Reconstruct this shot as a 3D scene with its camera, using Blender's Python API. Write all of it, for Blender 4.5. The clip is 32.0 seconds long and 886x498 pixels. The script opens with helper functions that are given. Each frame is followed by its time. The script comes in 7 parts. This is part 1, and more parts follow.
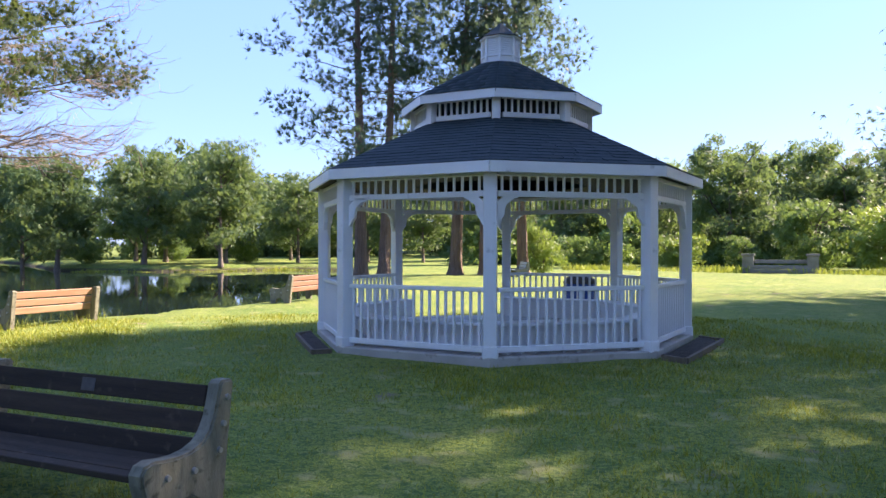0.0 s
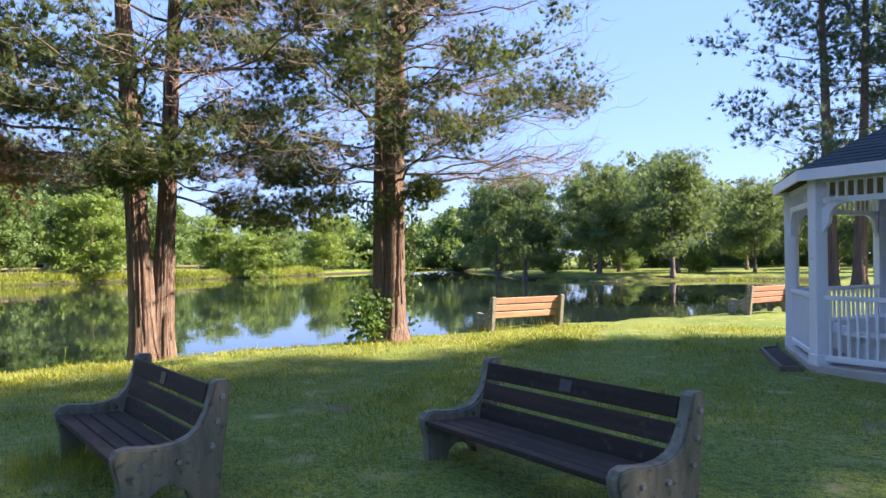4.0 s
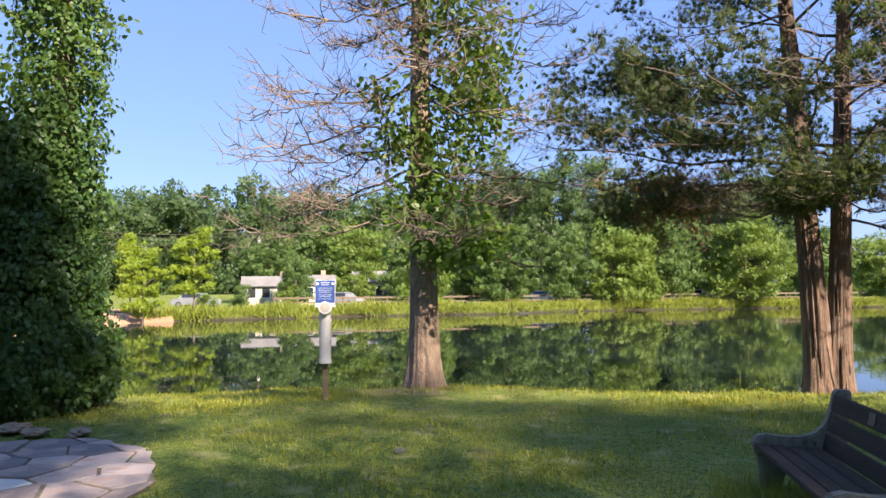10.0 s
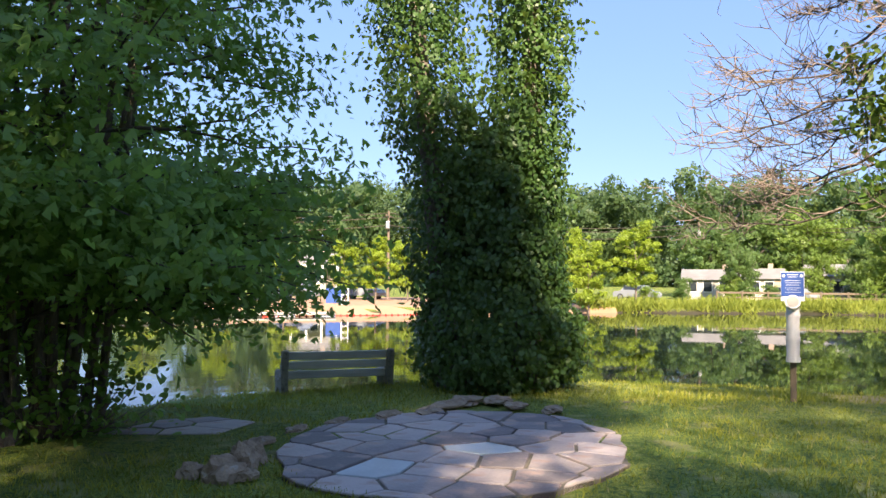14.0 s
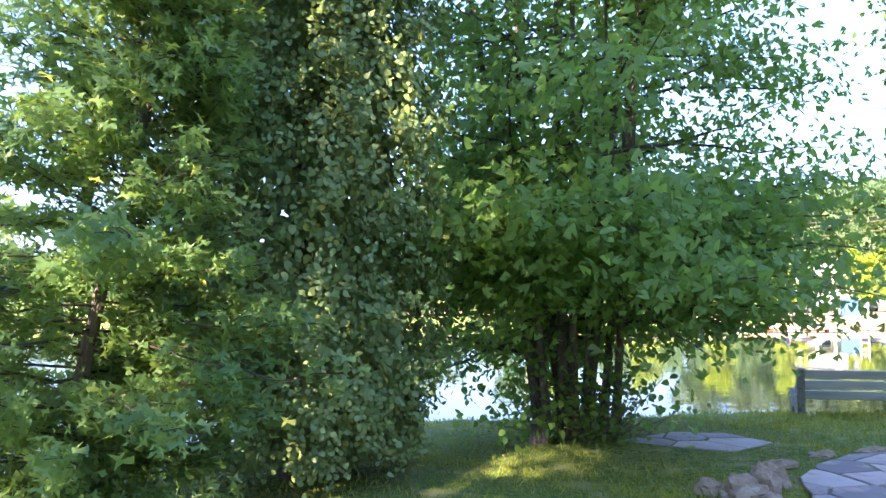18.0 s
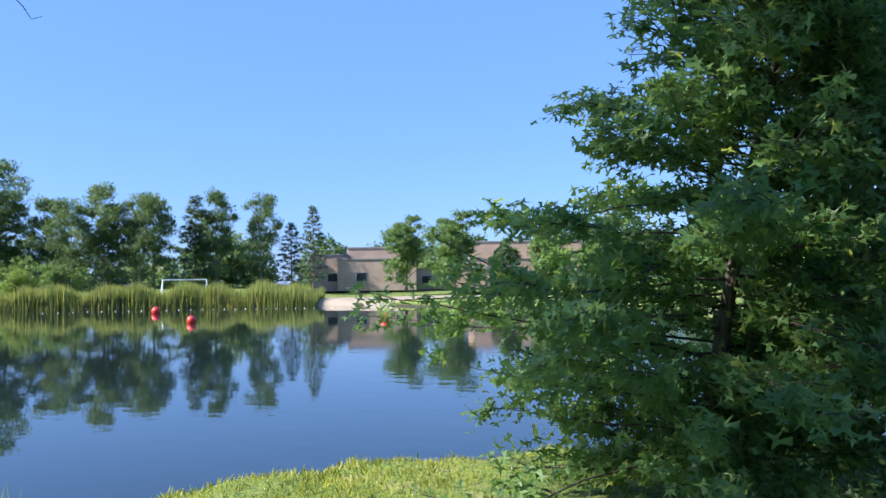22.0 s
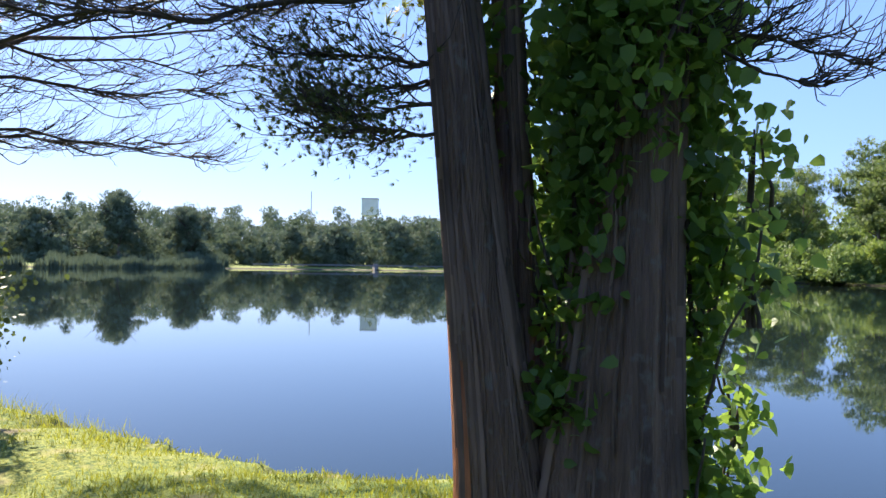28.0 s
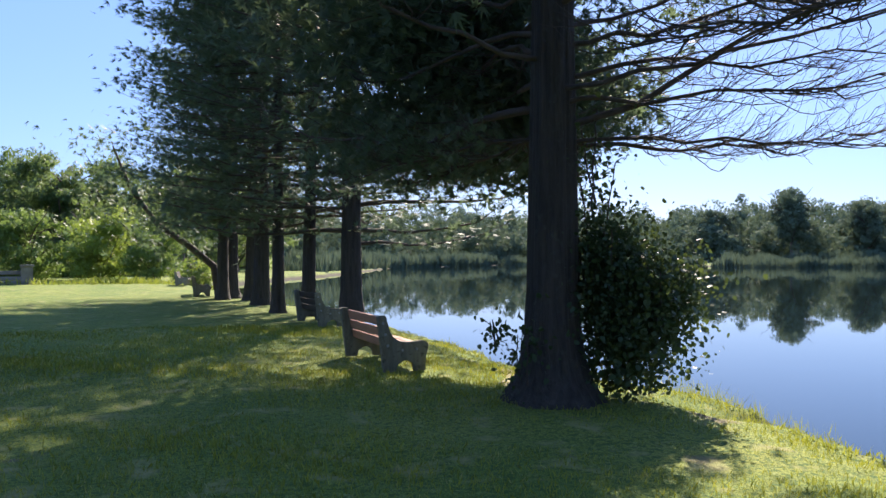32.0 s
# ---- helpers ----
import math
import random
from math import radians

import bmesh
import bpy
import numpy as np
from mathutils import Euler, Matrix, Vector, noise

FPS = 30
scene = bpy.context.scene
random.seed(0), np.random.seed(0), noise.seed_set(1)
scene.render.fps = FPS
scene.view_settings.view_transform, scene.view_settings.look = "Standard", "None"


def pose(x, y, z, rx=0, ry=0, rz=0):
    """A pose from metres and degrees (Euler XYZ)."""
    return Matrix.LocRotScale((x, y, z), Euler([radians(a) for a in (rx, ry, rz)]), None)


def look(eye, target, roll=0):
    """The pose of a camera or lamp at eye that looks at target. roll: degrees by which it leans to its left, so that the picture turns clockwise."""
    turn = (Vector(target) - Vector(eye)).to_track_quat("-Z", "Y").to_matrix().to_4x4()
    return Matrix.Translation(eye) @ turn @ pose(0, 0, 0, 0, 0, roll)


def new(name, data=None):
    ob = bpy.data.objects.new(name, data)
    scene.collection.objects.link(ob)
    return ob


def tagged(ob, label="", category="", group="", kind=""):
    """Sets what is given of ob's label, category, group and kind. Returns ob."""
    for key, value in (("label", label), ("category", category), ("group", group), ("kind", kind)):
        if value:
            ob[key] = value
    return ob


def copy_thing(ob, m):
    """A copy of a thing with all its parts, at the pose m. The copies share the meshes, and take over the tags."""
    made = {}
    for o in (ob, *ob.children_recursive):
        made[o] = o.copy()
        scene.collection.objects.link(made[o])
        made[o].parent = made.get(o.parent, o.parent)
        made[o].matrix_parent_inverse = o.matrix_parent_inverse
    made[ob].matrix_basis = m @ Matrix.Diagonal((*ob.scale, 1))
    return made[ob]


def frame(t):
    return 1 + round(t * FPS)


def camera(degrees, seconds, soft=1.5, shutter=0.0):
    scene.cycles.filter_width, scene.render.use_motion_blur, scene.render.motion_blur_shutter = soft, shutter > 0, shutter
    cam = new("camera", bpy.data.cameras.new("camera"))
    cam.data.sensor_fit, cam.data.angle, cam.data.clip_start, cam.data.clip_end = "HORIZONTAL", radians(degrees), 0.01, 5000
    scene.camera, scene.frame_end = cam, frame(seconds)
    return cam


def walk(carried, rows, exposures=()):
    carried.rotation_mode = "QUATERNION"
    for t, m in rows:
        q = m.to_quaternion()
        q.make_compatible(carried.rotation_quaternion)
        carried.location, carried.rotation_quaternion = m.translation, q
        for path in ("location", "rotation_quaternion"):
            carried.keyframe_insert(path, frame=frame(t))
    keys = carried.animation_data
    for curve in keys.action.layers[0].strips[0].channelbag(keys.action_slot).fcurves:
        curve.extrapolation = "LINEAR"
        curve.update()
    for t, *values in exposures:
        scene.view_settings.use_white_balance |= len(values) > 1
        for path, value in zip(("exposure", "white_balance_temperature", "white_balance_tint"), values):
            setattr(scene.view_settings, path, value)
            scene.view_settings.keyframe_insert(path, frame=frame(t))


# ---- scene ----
cam = camera(59.34, 32.0, soft=1.5)
PATH = [
    (0, (0.114, 0.459, 1.573), (-0.720, 2.276, 1.566), 0.04),
    (0.5, (0.103, 0.468, 1.576), (-0.821, 2.242, 1.575), 0.33),
    (1, (0.090, 0.468, 1.572), (-0.944, 2.181, 1.571), 0.49),
    (1.5, (0.067, 0.467, 1.568), (-1.091, 2.097, 1.563), 0.49),
    (2, (0.041, 0.470, 1.567), (-1.249, 1.998, 1.561), 0.24),
    (2.5, (0.021, 0.475, 1.566), (-1.390, 1.891, 1.564), -0.06),
    (3, (0.008, 0.477, 1.567), (-1.509, 1.780, 1.574), -0.53),
    (3.5, (-0.008, 0.467, 1.568), (-1.613, 1.662, 1.584), -0.71),
    (5.5, (-0.081, 0.327, 1.571), (-1.921, 1.111, 1.612), 0.17),
    (6, (-0.106, 0.271, 1.578), (-1.989, 0.946, 1.624), 0.33),
    (6.5, (-0.129, 0.235, 1.585), (-2.050, 0.791, 1.634), 0.50),
    (7, (-0.147, 0.220, 1.590), (-2.100, 0.644, 1.644), 0.52),
    (7.5, (-0.160, 0.203, 1.596), (-2.139, 0.483, 1.655), 0.40),
    (8, (-0.168, 0.180, 1.601), (-2.162, 0.317, 1.669), 0.21),
    (8.5, (-0.168, 0.160, 1.604), (-2.166, 0.158, 1.683), -0.11),
    (9, (-0.167, 0.148, 1.605), (-2.160, 0.007, 1.693), -0.29),
    (9.5, (-0.172, 0.144, 1.605), (-2.150, -0.135, 1.702), -0.48),
    (10, (-0.180, 0.143, 1.604), (-2.131, -0.282, 1.710), -0.47),
    (10.5, (-0.177, 0.143, 1.599), (-2.097, -0.405, 1.710), -0.44),
    (11, (-0.168, 0.139, 1.595), (-2.048, -0.535, 1.710), -0.35),
    (11.5, (-0.156, 0.127, 1.587), (-1.984, -0.676, 1.700), -0.24),
    (12, (-0.146, 0.098, 1.580), (-1.909, -0.841, 1.690), -0.00),
    (12.5, (-0.134, 0.043, 1.578), (-1.821, -1.025, 1.685), 0.15),
    (13, (-0.127, -0.025, 1.579), (-1.738, -1.206, 1.681), 0.30),
    (13.5, (-0.119, -0.090, 1.575), (-1.649, -1.375, 1.671), 0.44),
    (14, (-0.111, -0.134, 1.570), (-1.555, -1.515, 1.658), 0.53),
    (14.5, (-0.105, -0.162, 1.574), (-1.445, -1.644, 1.662), 0.67),
    (16.5, (-0.067, -0.203, 1.573), (-0.942, -1.998, 1.680), 0.20),
    (17, (-0.068, -0.208, 1.577), (-0.803, -2.064, 1.687), -0.01),
    (17.5, (-0.066, -0.213, 1.578), (-0.634, -2.128, 1.694), -0.23),
    (18, (-0.056, -0.222, 1.569), (-0.434, -2.182, 1.688), -0.34),
    (18.5, (-0.038, -0.237, 1.553), (-0.224, -2.225, 1.670), -0.41),
    (19, (-0.006, -0.266, 1.536), (-0.008, -2.263, 1.646), -0.48),
    (19.5, (0.047, -0.297, 1.527), (0.209, -2.288, 1.632), -0.64),
    (20, (0.103, -0.333, 1.524), (0.432, -2.303, 1.628), -0.74),
    (20.5, (0.138, -0.369, 1.525), (0.632, -2.304, 1.630), -0.74),
    (21, (0.137, -0.402, 1.526), (0.806, -2.284, 1.628), -0.76),
    (21.5, (0.137, -0.417, 1.524), (0.994, -2.222, 1.622), -0.71),
    (22, (0.152, -0.415, 1.523), (1.202, -2.115, 1.610), -0.90),
    (22.5, (0.179, -0.400, 1.523), (1.414, -1.971, 1.600), -0.97),
    (23, (0.207, -0.378, 1.527), (1.615, -1.796, 1.594), -0.96),
    (23.5, (0.234, -0.352, 1.534), (1.796, -1.600, 1.591), -0.69),
    (24, (0.260, -0.324, 1.542), (1.952, -1.388, 1.590), -0.31),
    (24.5, (0.282, -0.295, 1.551), (2.078, -1.173, 1.593), 0.17),
    (26.5, (0.354, -0.179, 1.585), (2.343, -0.383, 1.619), 1.02),
    (27, (0.360, -0.153, 1.589), (2.360, -0.145, 1.623), 1.06),
    (27.5, (0.358, -0.147, 1.591), (2.341, 0.107, 1.624), 1.07),
    (28, (0.350, -0.136, 1.592), (2.286, 0.364, 1.627), 0.81),
    (28.5, (0.339, -0.116, 1.590), (2.195, 0.628, 1.629), 0.44),
    (29, (0.325, -0.098, 1.591), (2.079, 0.861, 1.632), -0.03),
    (29.5, (0.317, -0.088, 1.588), (1.954, 1.061, 1.633), -0.31),
    (30, (0.320, -0.081, 1.585), (1.828, 1.232, 1.632), -0.45),
    (30.5, (0.327, -0.066, 1.587), (1.701, 1.386, 1.632), -0.33),
    (31, (0.314, -0.029, 1.585), (1.555, 1.539, 1.622), -0.12),
    (31.5, (0.271, 0.026, 1.591), (1.385, 1.688, 1.619), 0.05),
    (32, (0.213, 0.089, 1.600), (1.177, 1.841, 1.620), 0.04),
]
EXPOSURES = [(0, 2.2, 6500, 23), (7, 1.9, 6550, 21), (9, 1.7, 6600, 20), (12.5, 1.65, 6750, 18), (14.4, 2.0, 7000, 17), (16.5, 2.9, 7200, 24), (18, 3.45, 6600, 24), (19.2, 3.4, 6000, 26), (20.2, 2.75, 5500, 20), (21, 1.92, 5300, 14), (22, 1.55, 5500, 12), (24, 1.48, 5700, 12), (27, 1.85, 6300, 16), (30, 1.72, 6150, 17), (32, 1.62, 6100, 18)]
walk(cam, [(t, look(eye, target, roll)) for t, eye, target, roll in PATH], EXPOSURES)

# ---- world, sun, exposure ----
SUN_AZ = radians(-40.0)          # compass of the sun, to the left from +y
SUN_EL = radians(36.0)
world = bpy.data.worlds.new("sky")
scene.world = world
world.use_nodes = True
wn = world.node_tree.nodes
sky = wn.new("ShaderNodeTexSky")
sky.sky_type = 'NISHITA'
sky.sun_disc = False
sky.sun_elevation = SUN_EL
sky.sun_rotation = -SUN_AZ
sky.air_density, sky.dust_density, sky.ozone_density = 1.0, 0.3, 3.0
wn["Background"].inputs["Strength"].default_value = 0.05
veil = wn.new("ShaderNodeMix")           # thin even blue over the whole dome
veil.data_type = 'RGBA'
veil.inputs["Factor"].default_value = 0.5
veil.inputs["B"].default_value = (2.3, 4.3, 9.6, 1)
world.node_tree.links.new(sky.outputs["Color"], veil.inputs["A"])
world.node_tree.links.new(veil.outputs["Result"], wn["Background"].inputs["Color"])

SUN_DIR = Vector((-math.sin(SUN_AZ) * math.cos(SUN_EL), math.cos(SUN_AZ) * math.cos(SUN_EL), math.sin(SUN_EL)))
sun = new("sun", bpy.data.lights.new("sun", 'SUN'))
sun.data.energy = 4.6
sun.data.angle = radians(0.8)
sun.data.color = (1.0, 0.87, 0.66)
sun.matrix_world = look(SUN_DIR * 100, (0, 0, 0))


# ---- materials ----
def material(name, low, high, rough=0.7, scale=4.0, fine=60.0, bump=0.2, dist=0.01, metal=0.0, stretch=(1, 1, 1),
             stain=None, stain_at=0.55, spread=0.0, coat=0.0):
    """Two-scale surface: a broad tone between low and high, fine grain, relief, and an optional stain colour.
    spread: how far the tone varies from object to object."""
    m = bpy.data.materials.new(name)
    m.use_nodes = True
    nt = m.node_tree
    n, l = nt.nodes, nt.links
    b = n["Principled BSDF"]
    b.inputs["Roughness"].default_value = rough
    b.inputs["Metallic"].default_value = metal
    b.inputs["Coat Weight"].default_value = coat
    co = n.new("ShaderNodeTexCoord")
    mp = n.new("ShaderNodeMapping")
    mp.inputs["Scale"].default_value = stretch
    l.new(co.outputs["Object"], mp.inputs["Vector"])
    n1 = n.new("ShaderNodeTexNoise")
    n1.inputs["Scale"].default_value, n1.inputs["Detail"].default_value = scale, 4
    n2 = n.new("ShaderNodeTexNoise")
    n2.inputs["Scale"].default_value, n2.inputs["Detail"].default_value = fine, 3
    for t in (n1, n2):
        l.new(mp.outputs["Vector"], t.inputs["Vector"])
    add = n.new("ShaderNodeMath")
    add.operation = 'MULTIPLY_ADD'
    l.new(n2.outputs["Fac"], add.inputs[0])
    add.inputs[1].default_value = 0.55
    mix0 = n.new("ShaderNodeMath")
    mix0.operation = 'MULTIPLY_ADD'
    l.new(n1.outputs["Fac"], mix0.inputs[0])
    mix0.inputs[1].default_value, mix0.inputs[2].default_value = 1.5, -0.52
    l.new(mix0.outputs[0], add.inputs[2])
    fac = add.outputs[0]
    if spread:
        oi = n.new("ShaderNodeObjectInfo")
        sp = n.new("ShaderNodeMath")
        sp.operation = 'MULTIPLY_ADD'
        l.new(oi.outputs["Random"], sp.inputs[0])
        sp.inputs[1].default_value = spread
        l.new(fac, sp.inputs[2])
        ce = n.new("ShaderNodeMath")
        ce.operation = 'SUBTRACT'
        l.new(sp.outputs[0], ce.inputs[0])
        ce.inputs[1].default_value = spread / 2
        fac = ce.outputs[0]
    mx = n.new("ShaderNodeMix")
    mx.data_type = 'RGBA'
    mx.clamp_factor = True
    l.new(fac, mx.inputs["Factor"])
    mx.inputs["A"].default_value, mx.inputs["B"].default_value = (*low, 1), (*high, 1)
    out = mx.outputs["Result"]
    if stain:
        n3 = n.new("ShaderNodeTexNoise")
        n3.inputs["Scale"].default_value, n3.inputs["Detail"].default_value = scale * 2.3, 6
        l.new(co.outputs["Object"], n3.inputs["Vector"])
        rp = n.new("ShaderNodeMapRange")
        rp.inputs["From Min"].default_value, rp.inputs["From Max"].default_value = stain_at, stain_at + 0.12
        l.new(n3.outputs["Fac"], rp.inputs["Value"])
        m2 = n.new("ShaderNodeMix")
        m2.data_type = 'RGBA'
        l.new(rp.outputs["Result"], m2.inputs["Factor"])
        l.new(out, m2.inputs["A"])
        m2.inputs["B"].default_value = (*stain, 1)
        out = m2.outputs["Result"]
    l.new(out, b.inputs["Base Color"])
    if bump:
        bp = n.new("ShaderNodeBump")
        bp.inputs["Strength"].default_value, bp.inputs["Distance"].default_value = bump, dist
        l.new(add.outputs[0], bp.inputs["Height"])
        l.new(bp.outputs["Normal"], b.inputs["Normal"])
    return m


def leaf_material(name, dark, light, through_colour, rough=0.5, clear=0.35, dry=None, dry_at=0.93, patch=0.7, patchy=1.4):
    """Leaves: tone by island, broad patches of lighter growth, light passing through."""
    m = bpy.data.materials.new(name)
    m.use_nodes = True
    nt = m.node_tree
    n, l = nt.nodes, nt.links
    b = n["Principled BSDF"]
    b.inputs["Roughness"].default_value = rough
    b.inputs["Specular IOR Level"].default_value = 0.35
    ge = n.new("ShaderNodeNewGeometry")
    co = n.new("ShaderNodeTexCoord")
    ns = n.new("ShaderNodeTexNoise")
    ns.inputs["Scale"].default_value, ns.inputs["Detail"].default_value = patch, 3
    l.new(co.outputs["Object"], ns.inputs["Vector"])
    f = n.new("ShaderNodeMath")
    f.operation = 'MULTIPLY_ADD'
    l.new(ge.outputs["Random Per Island"], f.inputs[0])
    f.inputs[1].default_value = 0.55
    g = n.new("ShaderNodeMath")
    g.operation = 'MULTIPLY_ADD'
    l.new(ns.outputs["Fac"], g.inputs[0])
    g.inputs[1].default_value, g.inputs[2].default_value = patchy, 0.22 - patchy / 2
    l.new(g.outputs[0], f.inputs[2])
    mx = n.new("ShaderNodeMix")
    mx.data_type = 'RGBA'
    l.new(f.outputs[0], mx.inputs["Factor"])
    mx.inputs["A"].default_value, mx.inputs["B"].default_value = (*dark, 1), (*light, 1)
    out = mx.outputs["Result"]
    if dry:
        gt = n.new("ShaderNodeMath")
        gt.operation = 'GREATER_THAN'
        l.new(ge.outputs["Random Per Island"], gt.inputs[0])
        gt.inputs[1].default_value = dry_at
        m2 = n.new("ShaderNodeMix")
        m2.data_type = 'RGBA'
        l.new(gt.outputs[0], m2.inputs["Factor"])
        l.new(out, m2.inputs["A"])
        m2.inputs["B"].default_value = (*dry, 1)
        out = m2.outputs["Result"]
    l.new(out, b.inputs["Base Color"])
    tr = n.new("ShaderNodeBsdfTranslucent")
    tm = n.new("ShaderNodeMix")
    tm.data_type = 'RGBA'
    tm.blend_type = 'MULTIPLY'
    tm.inputs["Factor"].default_value = 0.5
    tm.inputs["A"].default_value = (*through_colour, 1)
    l.new(out, tm.inputs["B"])
    l.new(tm.outputs["Result"], tr.inputs["Color"])
    ms = n.new("ShaderNodeMixShader")
    ms.inputs["Fac"].default_value = clear
    l.new(b.outputs["BSDF"], ms.inputs[1])
    l.new(tr.outputs["BSDF"], ms.inputs[2])
    l.new(ms.outputs["Shader"], n["Material Output"].inputs["Surface"])
    return m


WHITE = material("white_paint", (0.8, 0.81, 0.83), (0.89, 0.9, 0.91), 0.45, 2.5, 40, 0.08, 0.004, stain=(0.5, 0.51, 0.5), stain_at=0.66)
SHINGLE = material("asphalt_shingle", (0.009, 0.021, 0.025), (0.027, 0.047, 0.053), 0.85, 1.5, 90, 0.4, 0.006, spread=0.5)
DECK = material("painted_deck", (0.42, 0.42, 0.42), (0.6, 0.6, 0.6), 0.6, 3, 50, 0.15, 0.004)
SLAB = material("slab_concrete", (0.36, 0.33, 0.29), (0.55, 0.51, 0.46), 0.85, 2, 60, 0.25, 0.006, stain=(0.22, 0.2, 0.17), stain_at=0.6)
CONCRETE = material("bench_concrete", (0.1, 0.095, 0.07), (0.31, 0.29, 0.215), 0.92, 6, 90, 0.7, 0.012, stretch=(2.2, 2.2, 0.5), stain=(0.09, 0.088, 0.06), stain_at=0.58)
OLD_WOOD = material("dark_bench_wood", (0.014, 0.009, 0.006), (0.062, 0.04, 0.026), 0.82, 5, 60, 0.4, 0.005, stretch=(0.25, 3, 3), stain=(0.075, 0.05, 0.036), stain_at=0.6, spread=0.3)
RED_WOOD = material("cedar_bench_wood", (0.25, 0.11, 0.075), (0.48, 0.25, 0.175), 0.6, 5, 60, 0.3, 0.004, stretch=(0.25, 3, 3), spread=0.3)
TAN_WOOD = material("tan_bench_wood", (0.27, 0.145, 0.085), (0.5, 0.3, 0.19), 0.65, 5, 60, 0.35, 0.004, stretch=(0.25, 3, 3), spread=0.35)
GREY_WOOD = material("grey_bench_wood", (0.28, 0.28, 0.23), (0.52, 0.51, 0.43), 0.75, 5, 60, 0.4, 0.004, stretch=(0.25, 3, 3), spread=0.3)
BARK = material("cedar_bark", (0.08, 0.056, 0.045), (0.31, 0.2, 0.145), 0.9, 5, 30, 1.0, 0.06, stretch=(4.5, 4.5, 0.16), stain=(0.23, 0.2, 0.175), stain_at=0.57)
BARK_GREY = material("grey_bark", (0.075, 0.062, 0.052), (0.25, 0.2, 0.165), 0.92, 6, 24, 0.9, 0.035, stretch=(2, 2, 0.6), stain=(0.17, 0.16, 0.13), stain_at=0.6)
BARK_SPRUCE = material("scaly_bark", (0.12, 0.085, 0.065), (0.36, 0.27, 0.21), 0.92, 7, 26, 1.0, 0.035, stretch=(2, 2, 0.9), stain=(0.2, 0.16, 0.13), stain_at=0.58)
# bark with the shade of the backlit eastern trees put into its colour
BARK_SHADED = material("shaded_bark", (0.025, 0.022, 0.02), (0.1, 0.085, 0.07), 0.92, 5, 30, 1.0, 0.05, stretch=(3, 3, 0.25), stain=(0.08, 0.08, 0.065), stain_at=0.58)
TWIG = material("bare_twig", (0.11, 0.085, 0.068), (0.3, 0.235, 0.19), 0.9, 5, 30, 0.4, 0.01)
TWIG_DARK = material("dark_limb", (0.04, 0.032, 0.026), (0.12, 0.095, 0.078), 0.9, 5, 30, 0.4, 0.01)
STONE = material("flagstone", (0.2, 0.17, 0.165), (0.54, 0.46, 0.42), 0.72, 1.6, 30, 0.5, 0.014, stain=(0.44, 0.31, 0.25), stain_at=0.54, spread=1.1)
STONE_PALE = material("pale_flagstone", (0.42, 0.46, 0.46), (0.62, 0.66, 0.66), 0.7, 2, 30, 0.3, 0.006)
JOINT = material("joint_soil", (0.1, 0.09, 0.065), (0.22, 0.19, 0.14), 0.95, 6, 60, 0.5, 0.01)
ROCK = material("field_rock", (0.17, 0.115, 0.075), (0.46, 0.34, 0.23), 0.9, 5, 34, 0.8, 0.03, stain=(0.42, 0.37, 0.31), stain_at=0.62)
PIPE = material("white_plastic_pipe", (0.6, 0.58, 0.6), (0.78, 0.76, 0.78), 0.4, 5, 50, 0.05, 0.002, stain=(0.62, 0.42, 0.42), stain_at=0.7)
POST = material("weathered_post", (0.1, 0.075, 0.055), (0.22, 0.17, 0.12), 0.85, 6, 60, 0.4, 0.004, stretch=(2, 2, 0.3))
BLUE = material("blue_sign_paint", (0.025, 0.07, 0.26), (0.04, 0.1, 0.34), 0.35, 3, 50, 0.03, 0.001)
SIGN_WHITE = material("white_sign_paint", (0.74, 0.76, 0.8), (0.82, 0.83, 0.86), 0.35, 3, 50, 0.02, 0.001)
METAL = material("dull_steel", (0.3, 0.31, 0.32), (0.5, 0.5, 0.5), 0.45, 4, 60, 0.1, 0.002, metal=0.8)
BUOY = material("red_buoy_plastic", (0.6, 0.03, 0.02), (0.8, 0.06, 0.035), 0.35, 3, 40, 0.03, 0.002)
MULCH = material("dark_mulch", (0.018, 0.013, 0.01), (0.07, 0.05, 0.038), 0.95, 9, 70, 0.8, 0.02)


# ---- mesh helpers ----
def link_mesh(name, verts, faces, mat, parent=None, label="", smooth=False):
    """One mesh object out of arrays: verts (n, 3) and faces (m, k)."""
    me = bpy.data.meshes.new(name)
    v = np.asarray(verts, dtype=np.float32)
    f = np.asarray(faces, dtype=np.int32)
    k = f.shape[1]
    me.vertices.add(len(v))
    me.vertices.foreach_set("co", v.ravel())
    me.loops.add(f.size)
    me.loops.foreach_set("vertex_index", f.ravel())
    me.polygons.add(len(f))
    me.polygons.foreach_set("loop_start", np.arange(0, f.size, k, dtype=np.int32))
    me.update(calc_edges=True)
    if smooth:
        me.polygons.foreach_set("use_smooth", np.ones(len(f), dtype=bool))
    me.materials.append(mat)
    ob = new(name, me)
    ob.parent = parent
    if label:
        tagged(ob, label)
    return ob


def part(name, bm, mat, parent=None, label="", smooth=False):
    """Links a bmesh as one mesh object under a thing or a part."""
    me = bpy.data.meshes.new(name)
    if smooth:
        for f in bm.faces:
            f.smooth = True
    bm.to_mesh(me)
    bm.free()
    me.materials.append(mat)
    ob = new(name, me)
    ob.parent = parent
    if label:
        tagged(ob, label)
    return ob


def twin(ob, parent, m):
    """Another part on the same mesh, at the pose m under parent."""
    c = ob.copy()
    scene.collection.objects.link(c)
    c.parent = parent
    c.matrix_basis = m
    return c


